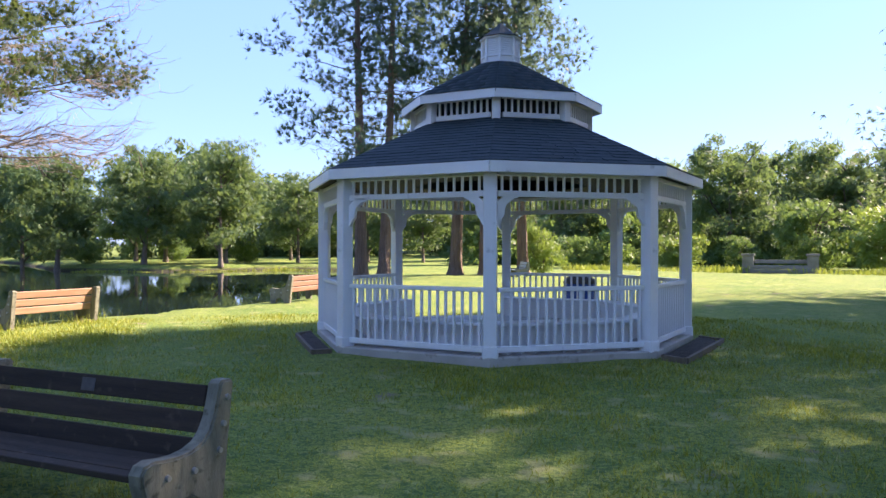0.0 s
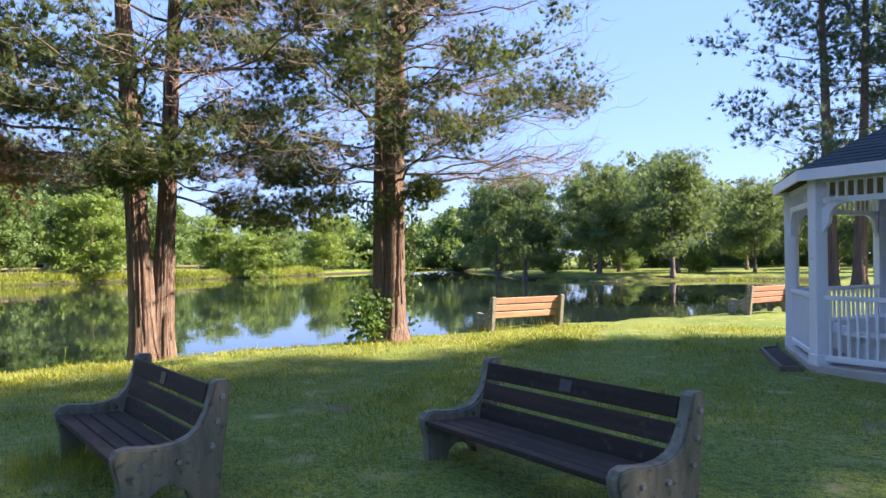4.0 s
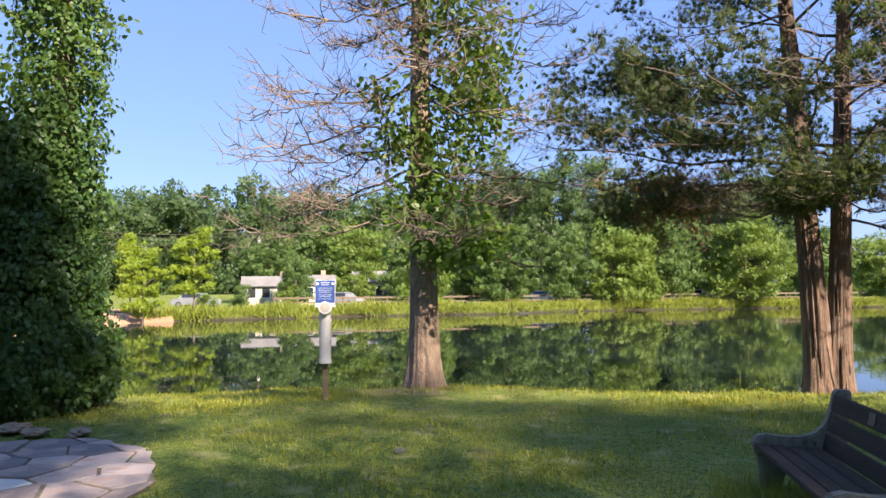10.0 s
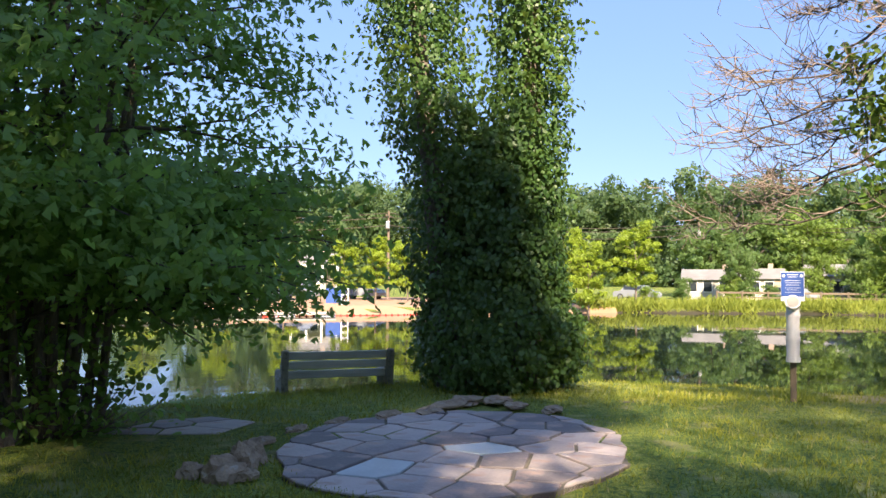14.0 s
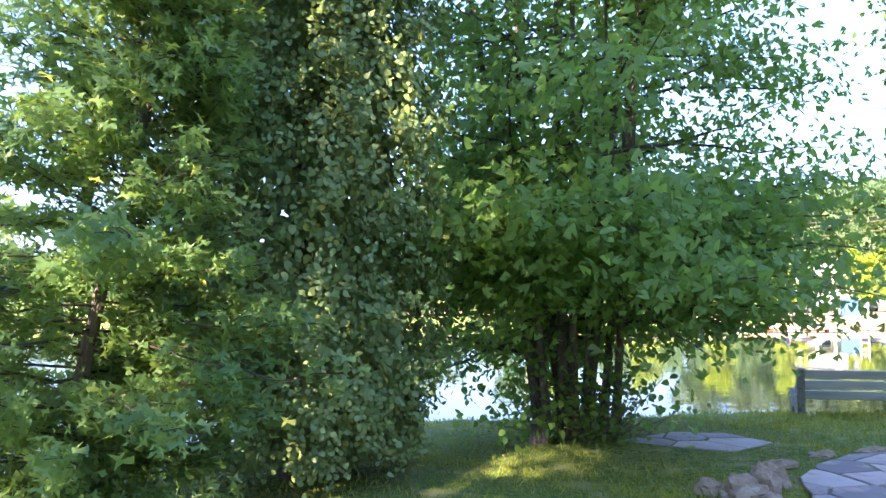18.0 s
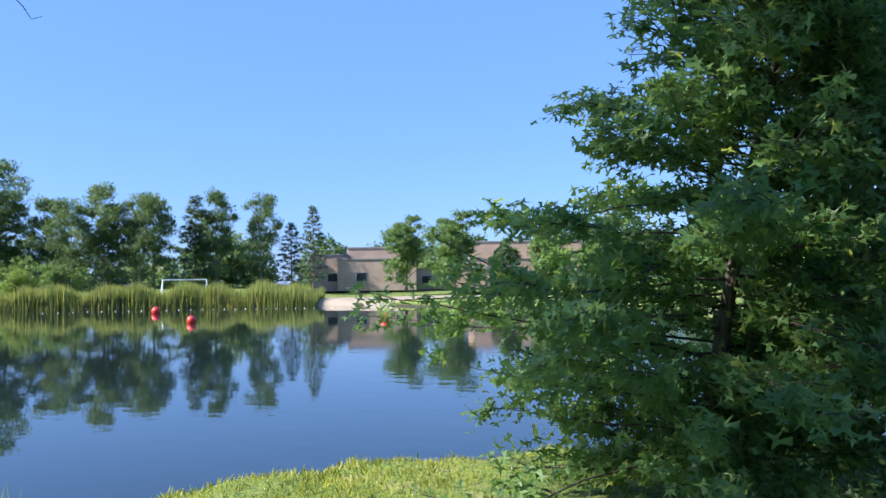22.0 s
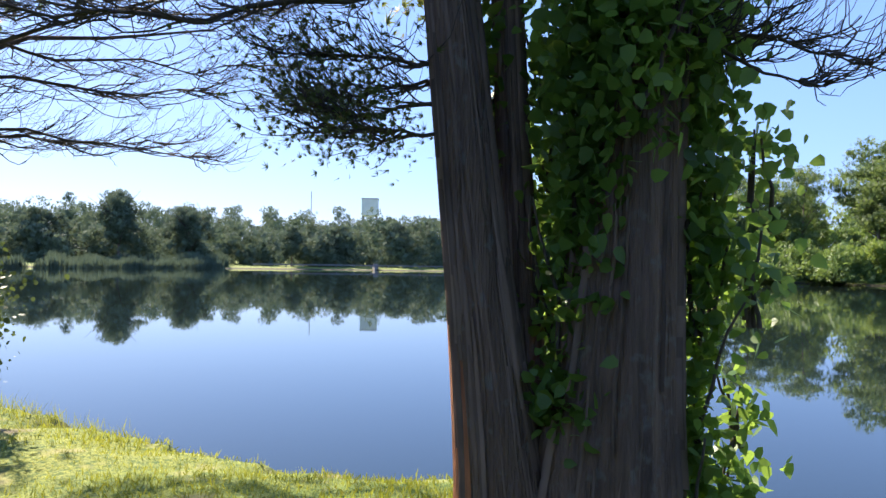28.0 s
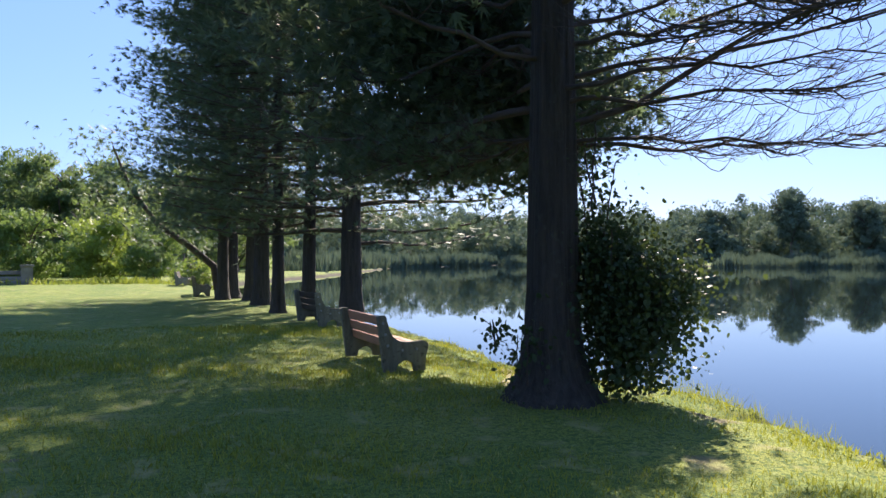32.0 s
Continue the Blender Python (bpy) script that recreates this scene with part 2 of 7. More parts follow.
def thing(name, m, label, category, group="", kind=""):
    e = new(name)
    e.empty_display_size = 0.2
    e.matrix_basis = m
    return tagged(e, label, category, group, kind)


def box(sx, sy, sz, m=None, bevel=0.0, seg=1, bm=None):
    """A block of the given size about its centre."""
    bm = bm or bmesh.new()
    made = bmesh.ops.create_cube(bm, size=1.0, matrix=(m or Matrix()) @ Matrix.Diagonal((sx, sy, sz, 1)))
    if bevel:
        edges = list({e for v in made["verts"] for e in v.link_edges})
        bmesh.ops.bevel(bm, geom=edges, offset=bevel, segments=seg, affect='EDGES', profile=0.5)
    return bm


def tube_arrays(pts, radii, sides=6, wobble=0.0, flute=0.0, seed=0):
    """Tapered tube along points: verts, quads."""
    pts = np.asarray(pts, float)
    n = len(pts)
    tang = np.gradient(pts, axis=0)
    tang /= np.linalg.norm(tang, axis=1, keepdims=True) + 1e-9
    ref = np.array([0.0, 1.0, 0.0]) if abs(tang[0, 1]) < 0.9 else np.array([1.0, 0, 0])
    u = np.cross(tang, ref)
    u /= np.linalg.norm(u, axis=1, keepdims=True) + 1e-9
    w = np.cross(tang, u)
    a = np.linspace(0, 2 * np.pi, sides, endpoint=False)
    rr = np.asarray(radii, float)[:, None] * np.ones(sides)[None]
    if flute:
        rng = np.random.RandomState(seed)
        ph = rng.uniform(0, 6.28, 4)
        along = np.linspace(0, 1, n)[:, None]
        rr = rr * (1 + flute * (np.sin(3 * a[None] + ph[0] + 2 * along) + 0.7 * np.sin(7 * a[None] + ph[1] + 3 * along) + 0.5 * np.sin(13 * a[None] + ph[2]) + (0.45 * np.sin(23 * a[None] + ph[3] + 5 * along) + 0.3 * np.sin(31 * a[None] + ph[1] - 7 * along) if sides > 60 else 0)))
    if wobble:
        rr = rr * (1 + wobble * np.random.RandomState(seed + 1).normal(size=rr.shape))
    v = pts[:, None] + rr[..., None] * (np.cos(a)[None, :, None] * u[:, None] + np.sin(a)[None, :, None] * w[:, None])
    i = np.arange(n - 1)[:, None] * sides
    j = np.arange(sides)[None]
    q = np.stack([i + j, i + (j + 1) % sides, i + sides + (j + 1) % sides, i + sides + j], -1).reshape(-1, 4)
    return v.reshape(-1, 3), q


def join_arrays(items):
    vs, fs, k = [], [], 0
    for v, f in items:
        vs.append(v)
        fs.append(np.asarray(f) + k)
        k += len(v)
    return np.concatenate(vs), np.concatenate(fs)


# ---- lie of the land: a grassy point of land in a lake ----
WATER_Z = -0.5
LAKE = [(-15, 20.5), (-15.3, 16), (-15.6, 12), (-15, 7.7), (-14.6, 4), (-14.4, 0.5), (-14.7, -2.6), (-13.6, -5.6), (-12.8, -7.6),
        (-9.6, -10.3), (-6.5, -10.9), (-3.4, -11.3), (-1, -11), (1.5, -9.6), (4.0, -7.7), (5.3, -6.6), (5.7, -4.8), (5.9, -3), (6.5, -1),
        (6.9, 1.3), (7, 4.2), (7.5, 5.4), (8.4, 7.1), (7.9, 8.6), (7.8, 12.1), (8.5, 15), (8.8, 20), (9.6, 32), (10, 51), (14, 58),
        (30, 80), (60, 128), (110, 166), (124, 112), (164, 99), (184, 50), (124, -9), (104, -30), (86, -35), (72, -44), (51, -59),
        (43, -60), (36, -55), (12, -50), (-9, -36), (-19, -36), (-26, -41.5), (-36, -37.5), (-49, -32.5), (-53, -29), (-61, -21), (-67, -9),
        (-77, -1), (-83, 12), (-88, 27), (-98, 45), (-118, 76), (-86, 64), (-56, 46), (-46, 48), (-41, 57), (-34, 57), (-30, 52), (-25.5, 41), (-21, 33), (-17, 26)]


def shore_distance(x, y):
    """Distance to the waterline, positive on land."""
    p = np.stack([x, y], -1)
    poly = np.array(LAKE, float)
    best = np.full(x.shape, 1e9)
    inside = np.zeros(x.shape, bool)
    for a, b in zip(poly, np.roll(poly, -1, 0)):
        ab = b - a
        t = np.clip(((p - a) @ ab) / (ab @ ab), 0, 1)
        best = np.minimum(best, np.hypot(*np.moveaxis(p - (a + t[..., None] * ab), -1, 0)))
        cross = (a[1] > y) != (b[1] > y)
        with np.errstate(divide='ignore', invalid='ignore'):
            inside ^= cross & (x < (b[0] - a[0]) * (y - a[1]) / (b[1] - a[1] + 1e-12) + a[0])
    return np.where(inside, -best, best)


def ripple(x, y, s, k):
    return np.sin(x / s + k) * np.cos(y / s * 1.13 + 2 * k) + 0.5 * np.sin(x / s * 2.3 + y / s * 1.7 + 3 * k)


def land_height(x, y):
    d = shore_distance(x, y)
    d = d + 0.22 * ripple(x, y, 0.7, 1.0) + 0.12 * ripple(x, y, 0.23, 2.0)
    z = np.interp(d, [-6, -2, -0.5, 0.0, 0.25, 1.2, 3.0], [-2.2, -1.4, -0.8, -0.52, -0.22, -0.06, 0.0])
    r = np.hypot(x, y)
    z = z + np.where(d > 1, 0.018 * ripple(x, y, 1.9, 0.4) + 0.012 * ripple(x, y, 0.6, 0.9), 0)
    rise = np.clip((d - 8) / 60, 0, 1) * np.clip((r - 60) / 60, 0, 1)
    return z + rise * 1.2


def flat_height(x, y):
    return float(land_height(np.array([x]), np.array([y]))[0])


def build_ground():
    na = 640
    ang = np.linspace(0, 2 * np.pi, na, endpoint=False)
    rad = np.concatenate([[0.4, 0.9, 1.5, 2.1, 2.7], np.arange(3.2, 24, 0.22), np.geomspace(24.3, 130, 70), np.geomspace(140, 4200, 22)])
    rr, aa = np.meshgrid(rad, ang, indexing="ij")
    x, y = rr * np.cos(aa), rr * np.sin(aa)
    v = np.stack([x, y, land_height(x, y)], -1).reshape(-1, 3)
    i = np.arange(len(rad) - 1)[:, None] * na
    j = np.arange(na)[None]
    q = np.stack([i + j, i + na + j, i + na + (j + 1) % na, i + (j + 1) % na], -1).reshape(-1, 4)
    v = np.vstack([v, [[0, 0, 0]]])
    c = len(v) - 1
    ob = link_mesh("ground", v, q, GRASS_GROUND, smooth=True)
    link_mesh("ground_patch", v[[c, *range(na)]], np.stack([np.zeros(na, int), 1 + np.arange(na), 1 + (np.arange(na) + 1) % na], -1), GRASS_GROUND, ob)
    tagged(ob, "mown green lawn running down to the lake", "ground", kind="structure")
    return ob


def ground_material():
    m = bpy.data.materials.new("lawn_soil")
    m.use_nodes = True
    n, l = m.node_tree.nodes, m.node_tree.links
    b = n["Principled BSDF"]
    b.inputs["Roughness"].default_value = 0.95
    b.inputs["Specular IOR Level"].default_value = 0.2
    co = n.new("ShaderNodeTexCoord")

    def noise_node(scale, detail=4):
        t = n.new("ShaderNodeTexNoise")
        t.inputs["Scale"].default_value, t.inputs["Detail"].default_value = scale, detail
        l.new(co.outputs["Object"], t.inputs["Vector"])
        return t.outputs["Fac"]

    def blend(fac, a, bb, lo, hi):
        mr = n.new("ShaderNodeMapRange")
        mr.inputs["From Min"].default_value, mr.inputs["From Max"].default_value = lo, hi
        l.new(fac, mr.inputs["Value"])
        mx = n.new("ShaderNodeMix")
        mx.data_type = 'RGBA'
        l.new(mr.outputs["Result"], mx.inputs["Factor"])
        for s, c in (("A", a), ("B", bb)):
            if isinstance(c, tuple):
                mx.inputs[s].default_value = (*c, 1)
            else:
                l.new(c, mx.inputs[s])
        return mx.outputs["Result"]
    c = blend(noise_node(0.35), (0.16, 0.23, 0.038), (0.31, 0.33, 0.062), 0.35, 0.65)
    c = blend(noise_node(9, 6), c, (0.29, 0.33, 0.11), 0.52, 0.75)
    c = blend(noise_node(45, 3), c, (0.06, 0.11, 0.025), 0.47, 0.68)
    c = blend(noise_node(17, 4), c, (0.07, 0.125, 0.03), 0.5, 0.64)
    c = blend(noise_node(140, 2), c, (0.045, 0.085, 0.02), 0.5, 0.66)
    c = blend(noise_node(2.3, 5), c, (0.3, 0.29, 0.12), 0.56, 0.72)
    c = blend(noise_node(1.1, 6), c, (0.2, 0.17, 0.1), 0.65, 0.72)
    sep = n.new("ShaderNodeSeparateXYZ")
    l.new(co.outputs["Object"], sep.inputs[0])
    c = blend(sep.outputs["Z"], (0.05, 0.045, 0.03), c, -0.4, -0.2)
    l.new(c, b.inputs["Base Color"])
    bp = n.new("ShaderNodeBump")
    bp.inputs["Strength"].default_value, bp.inputs["Distance"].default_value = 0.7, 0.03
    l.new(noise_node(38, 5), bp.inputs["Height"])
    l.new(bp.outputs["Normal"], b.inputs["Normal"])
    return m


def water_material():
    m = bpy.data.materials.new("lake_water")
    m.use_nodes = True
    n, l = m.node_tree.nodes, m.node_tree.links
    b = n["Principled BSDF"]
    b.inputs["Base Color"].default_value = (0.012, 0.021, 0.021, 1)
    b.inputs["Roughness"].default_value = 0.02
    b.inputs["IOR"].default_value = 1.42
    co = n.new("ShaderNodeTexCoord")
    mp = n.new("ShaderNodeMapping")
    l.new(co.outputs["Object"], mp.inputs["Vector"])
    mp.inputs["Scale"].default_value = (1, 1.6, 1)
    a = n.new("ShaderNodeTexNoise")
    a.inputs["Scale"].default_value, a.inputs["Detail"].default_value = 1.6, 3
    l.new(mp.outputs["Vector"], a.inputs["Vector"])
    big = n.new("ShaderNodeTexNoise")
    big.inputs["Scale"].default_value, big.inputs["Detail"].default_value = 0.022, 2
    l.new(co.outputs["Object"], big.inputs["Vector"])
    mr = n.new("ShaderNodeMapRange")
    mr.inputs["From Min"].default_value, mr.inputs["From Max"].default_value = 0.5, 0.62
    mr.inputs["To Min"].default_value, mr.inputs["To Max"].default_value = 0.03, 0.28
    l.new(big.outputs["Fac"], mr.inputs["Value"])
    bp = n.new("ShaderNodeBump")
    bp.inputs["Distance"].default_value = 0.012
    l.new(mr.outputs["Result"], bp.inputs["Strength"])
    l.new(a.outputs["Fac"], bp.inputs["Height"])
    l.new(bp.outputs["Normal"], b.inputs["Normal"])
    return m


GRASS_GROUND = ground_material()
WATER = water_material()
build_ground()
ring = np.linspace(0, 2 * np.pi, 96, endpoint=False)
lake = link_mesh("water", np.vstack([np.stack([60 + 330 * np.cos(ring), 20 + 330 * np.sin(ring), np.full(96, WATER_Z)], -1), [[60, 20, WATER_Z]]]),
                 np.stack([np.full(96, 96), np.arange(96), (np.arange(96) + 1) % 96], -1), WATER)
tagged(lake, "still dark lake mirroring trees and sky", "lake", kind="structure")


# ---- gazebo ----
def octagon(radius, turn=22.5):
    return [Vector((radius * math.cos(radians(turn + 45 * k)), radius * math.sin(radians(turn + 45 * k)), 0)) for k in range(8)]


def beam(a, b, w, h, bevel=0.006):
    """A board from a to b (level), w deep and h high."""
    d = b - a
    m = Matrix.Translation((a + b) / 2) @ Matrix.Rotation(math.atan2(d.y, d.x), 4, 'Z')
    return box(d.length, w, h, m, bevel)


def rail_panel(parent, a, b, z0, z1, count, wood_w=0.05, slat=0.034):
    """Top and bottom rail with upright slats between two posts."""
    d = (b - a).normalized()
    a2, b2 = a + d * 0.1, b - d * 0.1
    ang = math.atan2(d.y, d.x)
    up = Vector((0, 0, 1))
    part("top_rail", beam(a2 + up * (z1 - 0.03), b2 + up * (z1 - 0.03), 0.075, 0.06), WHITE, parent)
    part("bottom_rail", beam(a2 + up * (z0 + 0.03), b2 + up * (z0 + 0.03), 0.06, 0.08), WHITE, parent)
    first = None
    for k in range(count):
        p = a2 + (b2 - a2) * ((k + 0.5) / count) + up * ((z0 + z1) / 2)
        m = Matrix.Translation(p) @ Matrix.Rotation(ang, 4, 'Z')
        if first is None:
            first = part("slat", box(slat, slat, z1 - z0 - 0.12), WHITE, parent)
            first.matrix_basis = m
        else:
            twin(first, parent, m)


def bracket_bm(t=0.06):
    """A sawn corner brace in the xz plane: from the post at x = 0 up to the beam at z = 0, hollow in the corner."""
    prof = [(0, -0.1), (0.12, 0), (0.33, 0), (0.29, -0.045), (0.225, -0.056), (0.165, -0.088), (0.125, -0.145),
            (0.106, -0.215), (0.1, -0.28), (0.06, -0.33), (0.012, -0.41), (0, -0.41)]
    bm = bmesh.new()
    front, back = ([bm.verts.new((x, y, z)) for x, z in prof] for y in (-t / 2, t / 2))
    n = len(prof)
    for k in range(n):
        bm.faces.new((front[k], front[(k + 1) % n], back[(k + 1) % n], back[k]))
    caps = [bm.faces.new(front[::-1]), bm.faces.new(back)]
    bmesh.ops.triangulate(bm, faces=caps)
    bmesh.ops.recalc_face_normals(bm, faces=bm.faces)
    return bm


def shingled_roof(gz, r0, z0, r1, z1, courses, tabs):
    """Eight slopes, each one deck board with courses of single shingles that overlap."""
    low, high = octagon(r0), octagon(r1)
    roof = part("roof", bmesh.new(), SHINGLE, gz, "dark grey asphalt shingle roof")
    bm = bmesh.new()
    lo = [bm.verts.new((v.x, v.y, z0)) for v in low]
    hi = [bm.verts.new((v.x, v.y, z1)) for v in high]
    lo2 = [bm.verts.new((v.x, v.y, z0 - 0.05)) for v in low]
    hi2 = [bm.verts.new((v.x, v.y, z1 - 0.05)) for v in high]
    for k in range(8):
        j = (k + 1) % 8
        bm.faces.new((lo[k], lo[j], hi[j], hi[k]))
        bm.faces.new((lo2[j], lo2[k], hi2[k], hi2[j]))
        bm.faces.new((lo2[k], lo2[j], lo[j], lo[k]))
        bm.faces.new((hi[k], hi[j], hi2[j], hi2[k]))
    bm.to_mesh(roof.data)
    bm.free()
    rng = random.Random(5)
    shared = {}
    items = []
    for k in range(8):
        j = (k + 1) % 8
        a0, b0 = Vector((low[k].x, low[k].y, z0)), Vector((low[j].x, low[j].y, z0))
        a1, b1 = Vector((high[k].x, high[k].y, z1)), Vector((high[j].x, high[j].y, z1))
        out = ((a0 + b0) / 2 - (a1 + b1) / 2)
        nrm = (b0 - a0).cross(a1 - a0).normalized()
        if nrm.z < 0:
            nrm = -nrm
        for c in range(courses):
            f0, f1 = c / courses, min(1, (c + 1.25) / courses)
            pa, pb = a0.lerp(a1, f0), b0.lerp(b1, f0)
            qa, qb = a0.lerp(a1, f1), b0.lerp(b1, f1)
            n = max(2, round((pb - pa).length / tabs))
            cuts = [0] + [(i + rng.uniform(-0.2, 0.2) + (0.5 if c % 2 else 0) * 0.6) / n for i in range(1, n)] + [1]
            for s, e in zip(cuts, cuts[1:]):
                lift = 0.009 + rng.uniform(0, 0.006)
                g = 0.004 / max(0.1, (pb - pa).length)
                p1, p2 = pa.lerp(pb, s + g), pa.lerp(pb, e - g)
                q1, q2 = qa.lerp(qb, s + g), qa.lerp(qb, e - g)
                p1, p2 = p1 + nrm * lift + (p1 - q1).normalized() * 0.01, p2 + nrm * lift + (p2 - q2).normalized() * 0.01
                top = [p1, p2, q2 + nrm * 0.003, q1 + nrm * 0.003]
                items.append((k, top, nrm))
    return roof, items


SHINGLES = []


def gazebo():
    gz = thing("gazebo", pose(-4.605, 13.116, 0, 0, 0, -4.46), "white wooden octagonal gazebo with a two-tier dark shingle roof", "gazebo")
    slab = bmesh.new()
    ring = [slab.verts.new(v + Vector((0, 0, z))) for z in (-0.12, 0.1) for v in octagon(3.25)]
    for k in range(8):
        j = (k + 1) % 8
        slab.faces.new((ring[k], ring[j], ring[8 + j], ring[8 + k]))
    slab.faces.new(ring[8:])
    bmesh.ops.bevel(slab, geom=[e for e in slab.edges if all(v.co.z > 0 for v in e.verts)], offset=0.015, segments=1, affect='EDGES')
    part("slab", slab, SLAB, gz, "pale concrete slab with stains")
    # deck boards across the floor
    w = 0.142
    inner = 3.05
    for k in range(-21, 22):
        y = k * 0.146
        lim = inner * math.cos(radians(22.5))
        if abs(y) > lim - 0.05:
            continue
        x = min(lim, lim * math.sqrt(2) - abs(y))
        part("floor_board", box(2 * x, w, 0.03, pose(0, y, 0.118), 0.003), DECK, gz)
    posts = octagon(3.12)
    col = None
    for k, v in enumerate(posts):
        m = Matrix.Translation(v) @ Matrix.Rotation(radians(22.5 + 45 * k), 4, 'Z')
        if col is None:
            col = part("post", box(0.18, 0.18, 2.54, pose(0, 0, 1.33), 0.012), WHITE, gz)
            base = part("post_base", box(0.21, 0.21, 0.16, pose(0, 0, 0.16), 0.012), WHITE, gz)
            col.matrix_basis = base.matrix_basis = m
        else:
            twin(col, gz, m)
            twin(base, gz, m)
    br = None
    for k in range(8):
        a, b = posts[k], posts[(k + 1) % 8]
        up = Vector((0, 0, 1))
        if k != 2:
            rail_panel(gz, a, b, 0.16, 1.02, 17)
        rail_panel(gz, a, b, 2.25, 2.58, 17, slat=0.03)
        d = (b - a).normalized()
        ang = math.atan2(d.y, d.x)
        for p, turn in ((a + d * 0.09, ang), (b - d * 0.09, ang + math.pi)):
            m = Matrix.Translation(p + up * 2.27) @ Matrix.Rotation(turn, 4, 'Z')
            if br is None:
                br = part("corner_brace", bracket_bm(), WHITE, gz)
                br.matrix_basis = m
            else:
                twin(br, gz, m)
        # fascia boards
        ea, eb = octagon(3.405)[k], octagon(3.405)[(k + 1) % 8]
        part("fascia", beam(ea * 0.994 + up * 2.62, eb * 0.994 + up * 2.62, 0.035, 0.15, 0.004), WHITE, gz)
        ua, ub = octagon(1.735)[k], octagon(1.735)[(k + 1) % 8]
        part("upper_fascia", beam(ua * 0.99 + up * 3.905, ub * 0.99 + up * 3.905, 0.03, 0.14, 0.004), WHITE, gz)
        # clerestory between the roofs
        ca, cb = octagon(1.5)[k], octagon(1.5)[(k + 1) % 8]
        part("clerestory_post", box(0.13, 0.13, 0.42, Matrix.Translation(ca + up * 3.72) @ Matrix.Rotation(radians(22.5 + 45 * k), 4, 'Z'), 0.006), WHITE, gz)
        rail_panel(gz, ca, cb, 3.58, 3.92, 9, slat=0.03)
        # cupola panel with louvres
        pa, pb = octagon(0.31)[k], octagon(0.31)[(k + 1) % 8]
        pan = part("cupola_panel", beam(pa + up * 4.74, pb + up * 4.74, 0.02, 0.18, 0.003), WHITE, gz)
        part("cupola_corner", box(0.045, 0.045, 0.42, Matrix.Translation(pa * 1.02 + up * 4.95) @ Matrix.Rotation(radians(22.5 + 45 * k), 4, 'Z'), 0.004), WHITE, gz)
        part("cupola_trim", beam(pa * 1.08 + up * 5.14, pb * 1.08 + up * 5.14, 0.05, 0.05, 0.004), WHITE, gz)
        part("cupola_sill", beam(pa * 1.06 + up * 4.815, pb * 1.06 + up * 4.815, 0.035, 0.022, 0.003), WHITE, gz)
        mid, dirv = (pa + pb) / 2, pb - pa
        rot = Matrix.Rotation(math.atan2(dirv.y, dirv.x), 4, 'Z')
        for q in range(8):
            part("louvre", box(dirv.length * 0.78, 0.012, 0.05, Matrix.Translation(mid + up * (4.85 + 0.036 * q)) @ rot @ pose(0, 0, 0, -35)), WHITE, gz)
        # seat along the inside
        if k != 2:
            sa, sb = octagon(2.74)[k], octagon(2.74)[(k + 1) % 8]
            part("seat", beam(sa + up * 0.5, sb + up * 0.5, 0.36, 0.04, 0.006), WHITE, gz)
            part("seat_front", beam(octagon(2.6)[k] + up * 0.31, octagon(2.6)[(k + 1) % 8] + up * 0.31, 0.025, 0.34, 0.004), WHITE, gz)
    soffit = bmesh.new()
    so = [soffit.verts.new(v + Vector((0, 0, z))) for z, r in ((2.585, 3.34), (2.6, 1.5)) for v in octagon(r)]
    for k in range(8):
        j = (k + 1) % 8
        soffit.faces.new((so[k], so[8 + k], so[8 + j], so[j]))
    part("soffit", soffit, OLD_WOOD, gz, "dark boarded ceiling")
    cap = bmesh.new()
    tip = cap.verts.new((0, 0, 5.44))
    rim = [cap.verts.new(v + Vector((0, 0, 5.15))) for v in octagon(0.4)]
    mid = [cap.verts.new(v + Vector((0, 0, 5.24))) for v in octagon(0.25)]
    for k in range(8):
        j = (k + 1) % 8
        cap.faces.new((rim[k], rim[j], mid[j], mid[k]))
        cap.faces.new((mid[k], mid[j], tip))
    cap.faces.new(rim[::-1])
    part("cupola_roof", cap, SHINGLE, gz)
    for spec in ((3.39, 2.70, 1.42, 3.6, 16, 0.3), (1.73, 3.975, 0.36, 4.7, 10, 0.28)):
        SHINGLES.append(shingled_roof(gz, *spec))
    return gz


# ---- park bench: cast concrete ends, timber slats ----
def bench_end_bm(t=0.11):
    """Side slab in the yz plane: front at -y. Scrolled arm, raked back, two feet with an arch between."""
    prof = [(-0.30, 0.0), (-0.14, 0.0), (-0.12, 0.10), (-0.05, 0.15), (0.03, 0.15), (0.11, 0.10), (0.14, 0.0), (0.31, 0.0),
            (0.335, 0.2), (0.365, 0.45), (0.398, 0.7), (0.405, 0.765), (0.385, 0.785), (0.305, 0.785), (0.283, 0.765), (0.262, 0.68), (0.232, 0.58), (0.19, 0.5),
            (0.13, 0.445), (0.05, 0.415), (-0.05, 0.405), (-0.16, 0.412), (-0.25, 0.425), (-0.315, 0.41), (-0.347, 0.365), (-0.342, 0.31), (-0.31, 0.2)]
    bm = bmesh.new()
    a = [bm.verts.new((-t / 2, y, z)) for y, z in prof]
    b = [bm.verts.new((t / 2, y, z)) for y, z in prof]
    n = len(prof)
    for k in range(n):
        bm.faces.new((a[k], a[(k + 1) % n], b[(k + 1) % n], b[k]))
    fa, fb = bm.faces.new(a[::-1]), bm.faces.new(b)
    rim = [e for f in (fa, fb) for e in f.edges]
    bmesh.ops.recalc_face_normals(bm, faces=bm.faces)
    bmesh.ops.bevel(bm, geom=rim, offset=0.014, segments=2, affect='EDGES')
    bmesh.ops.triangulate(bm, faces=[f for f in bm.faces if len(f.verts) > 4])
    return bm


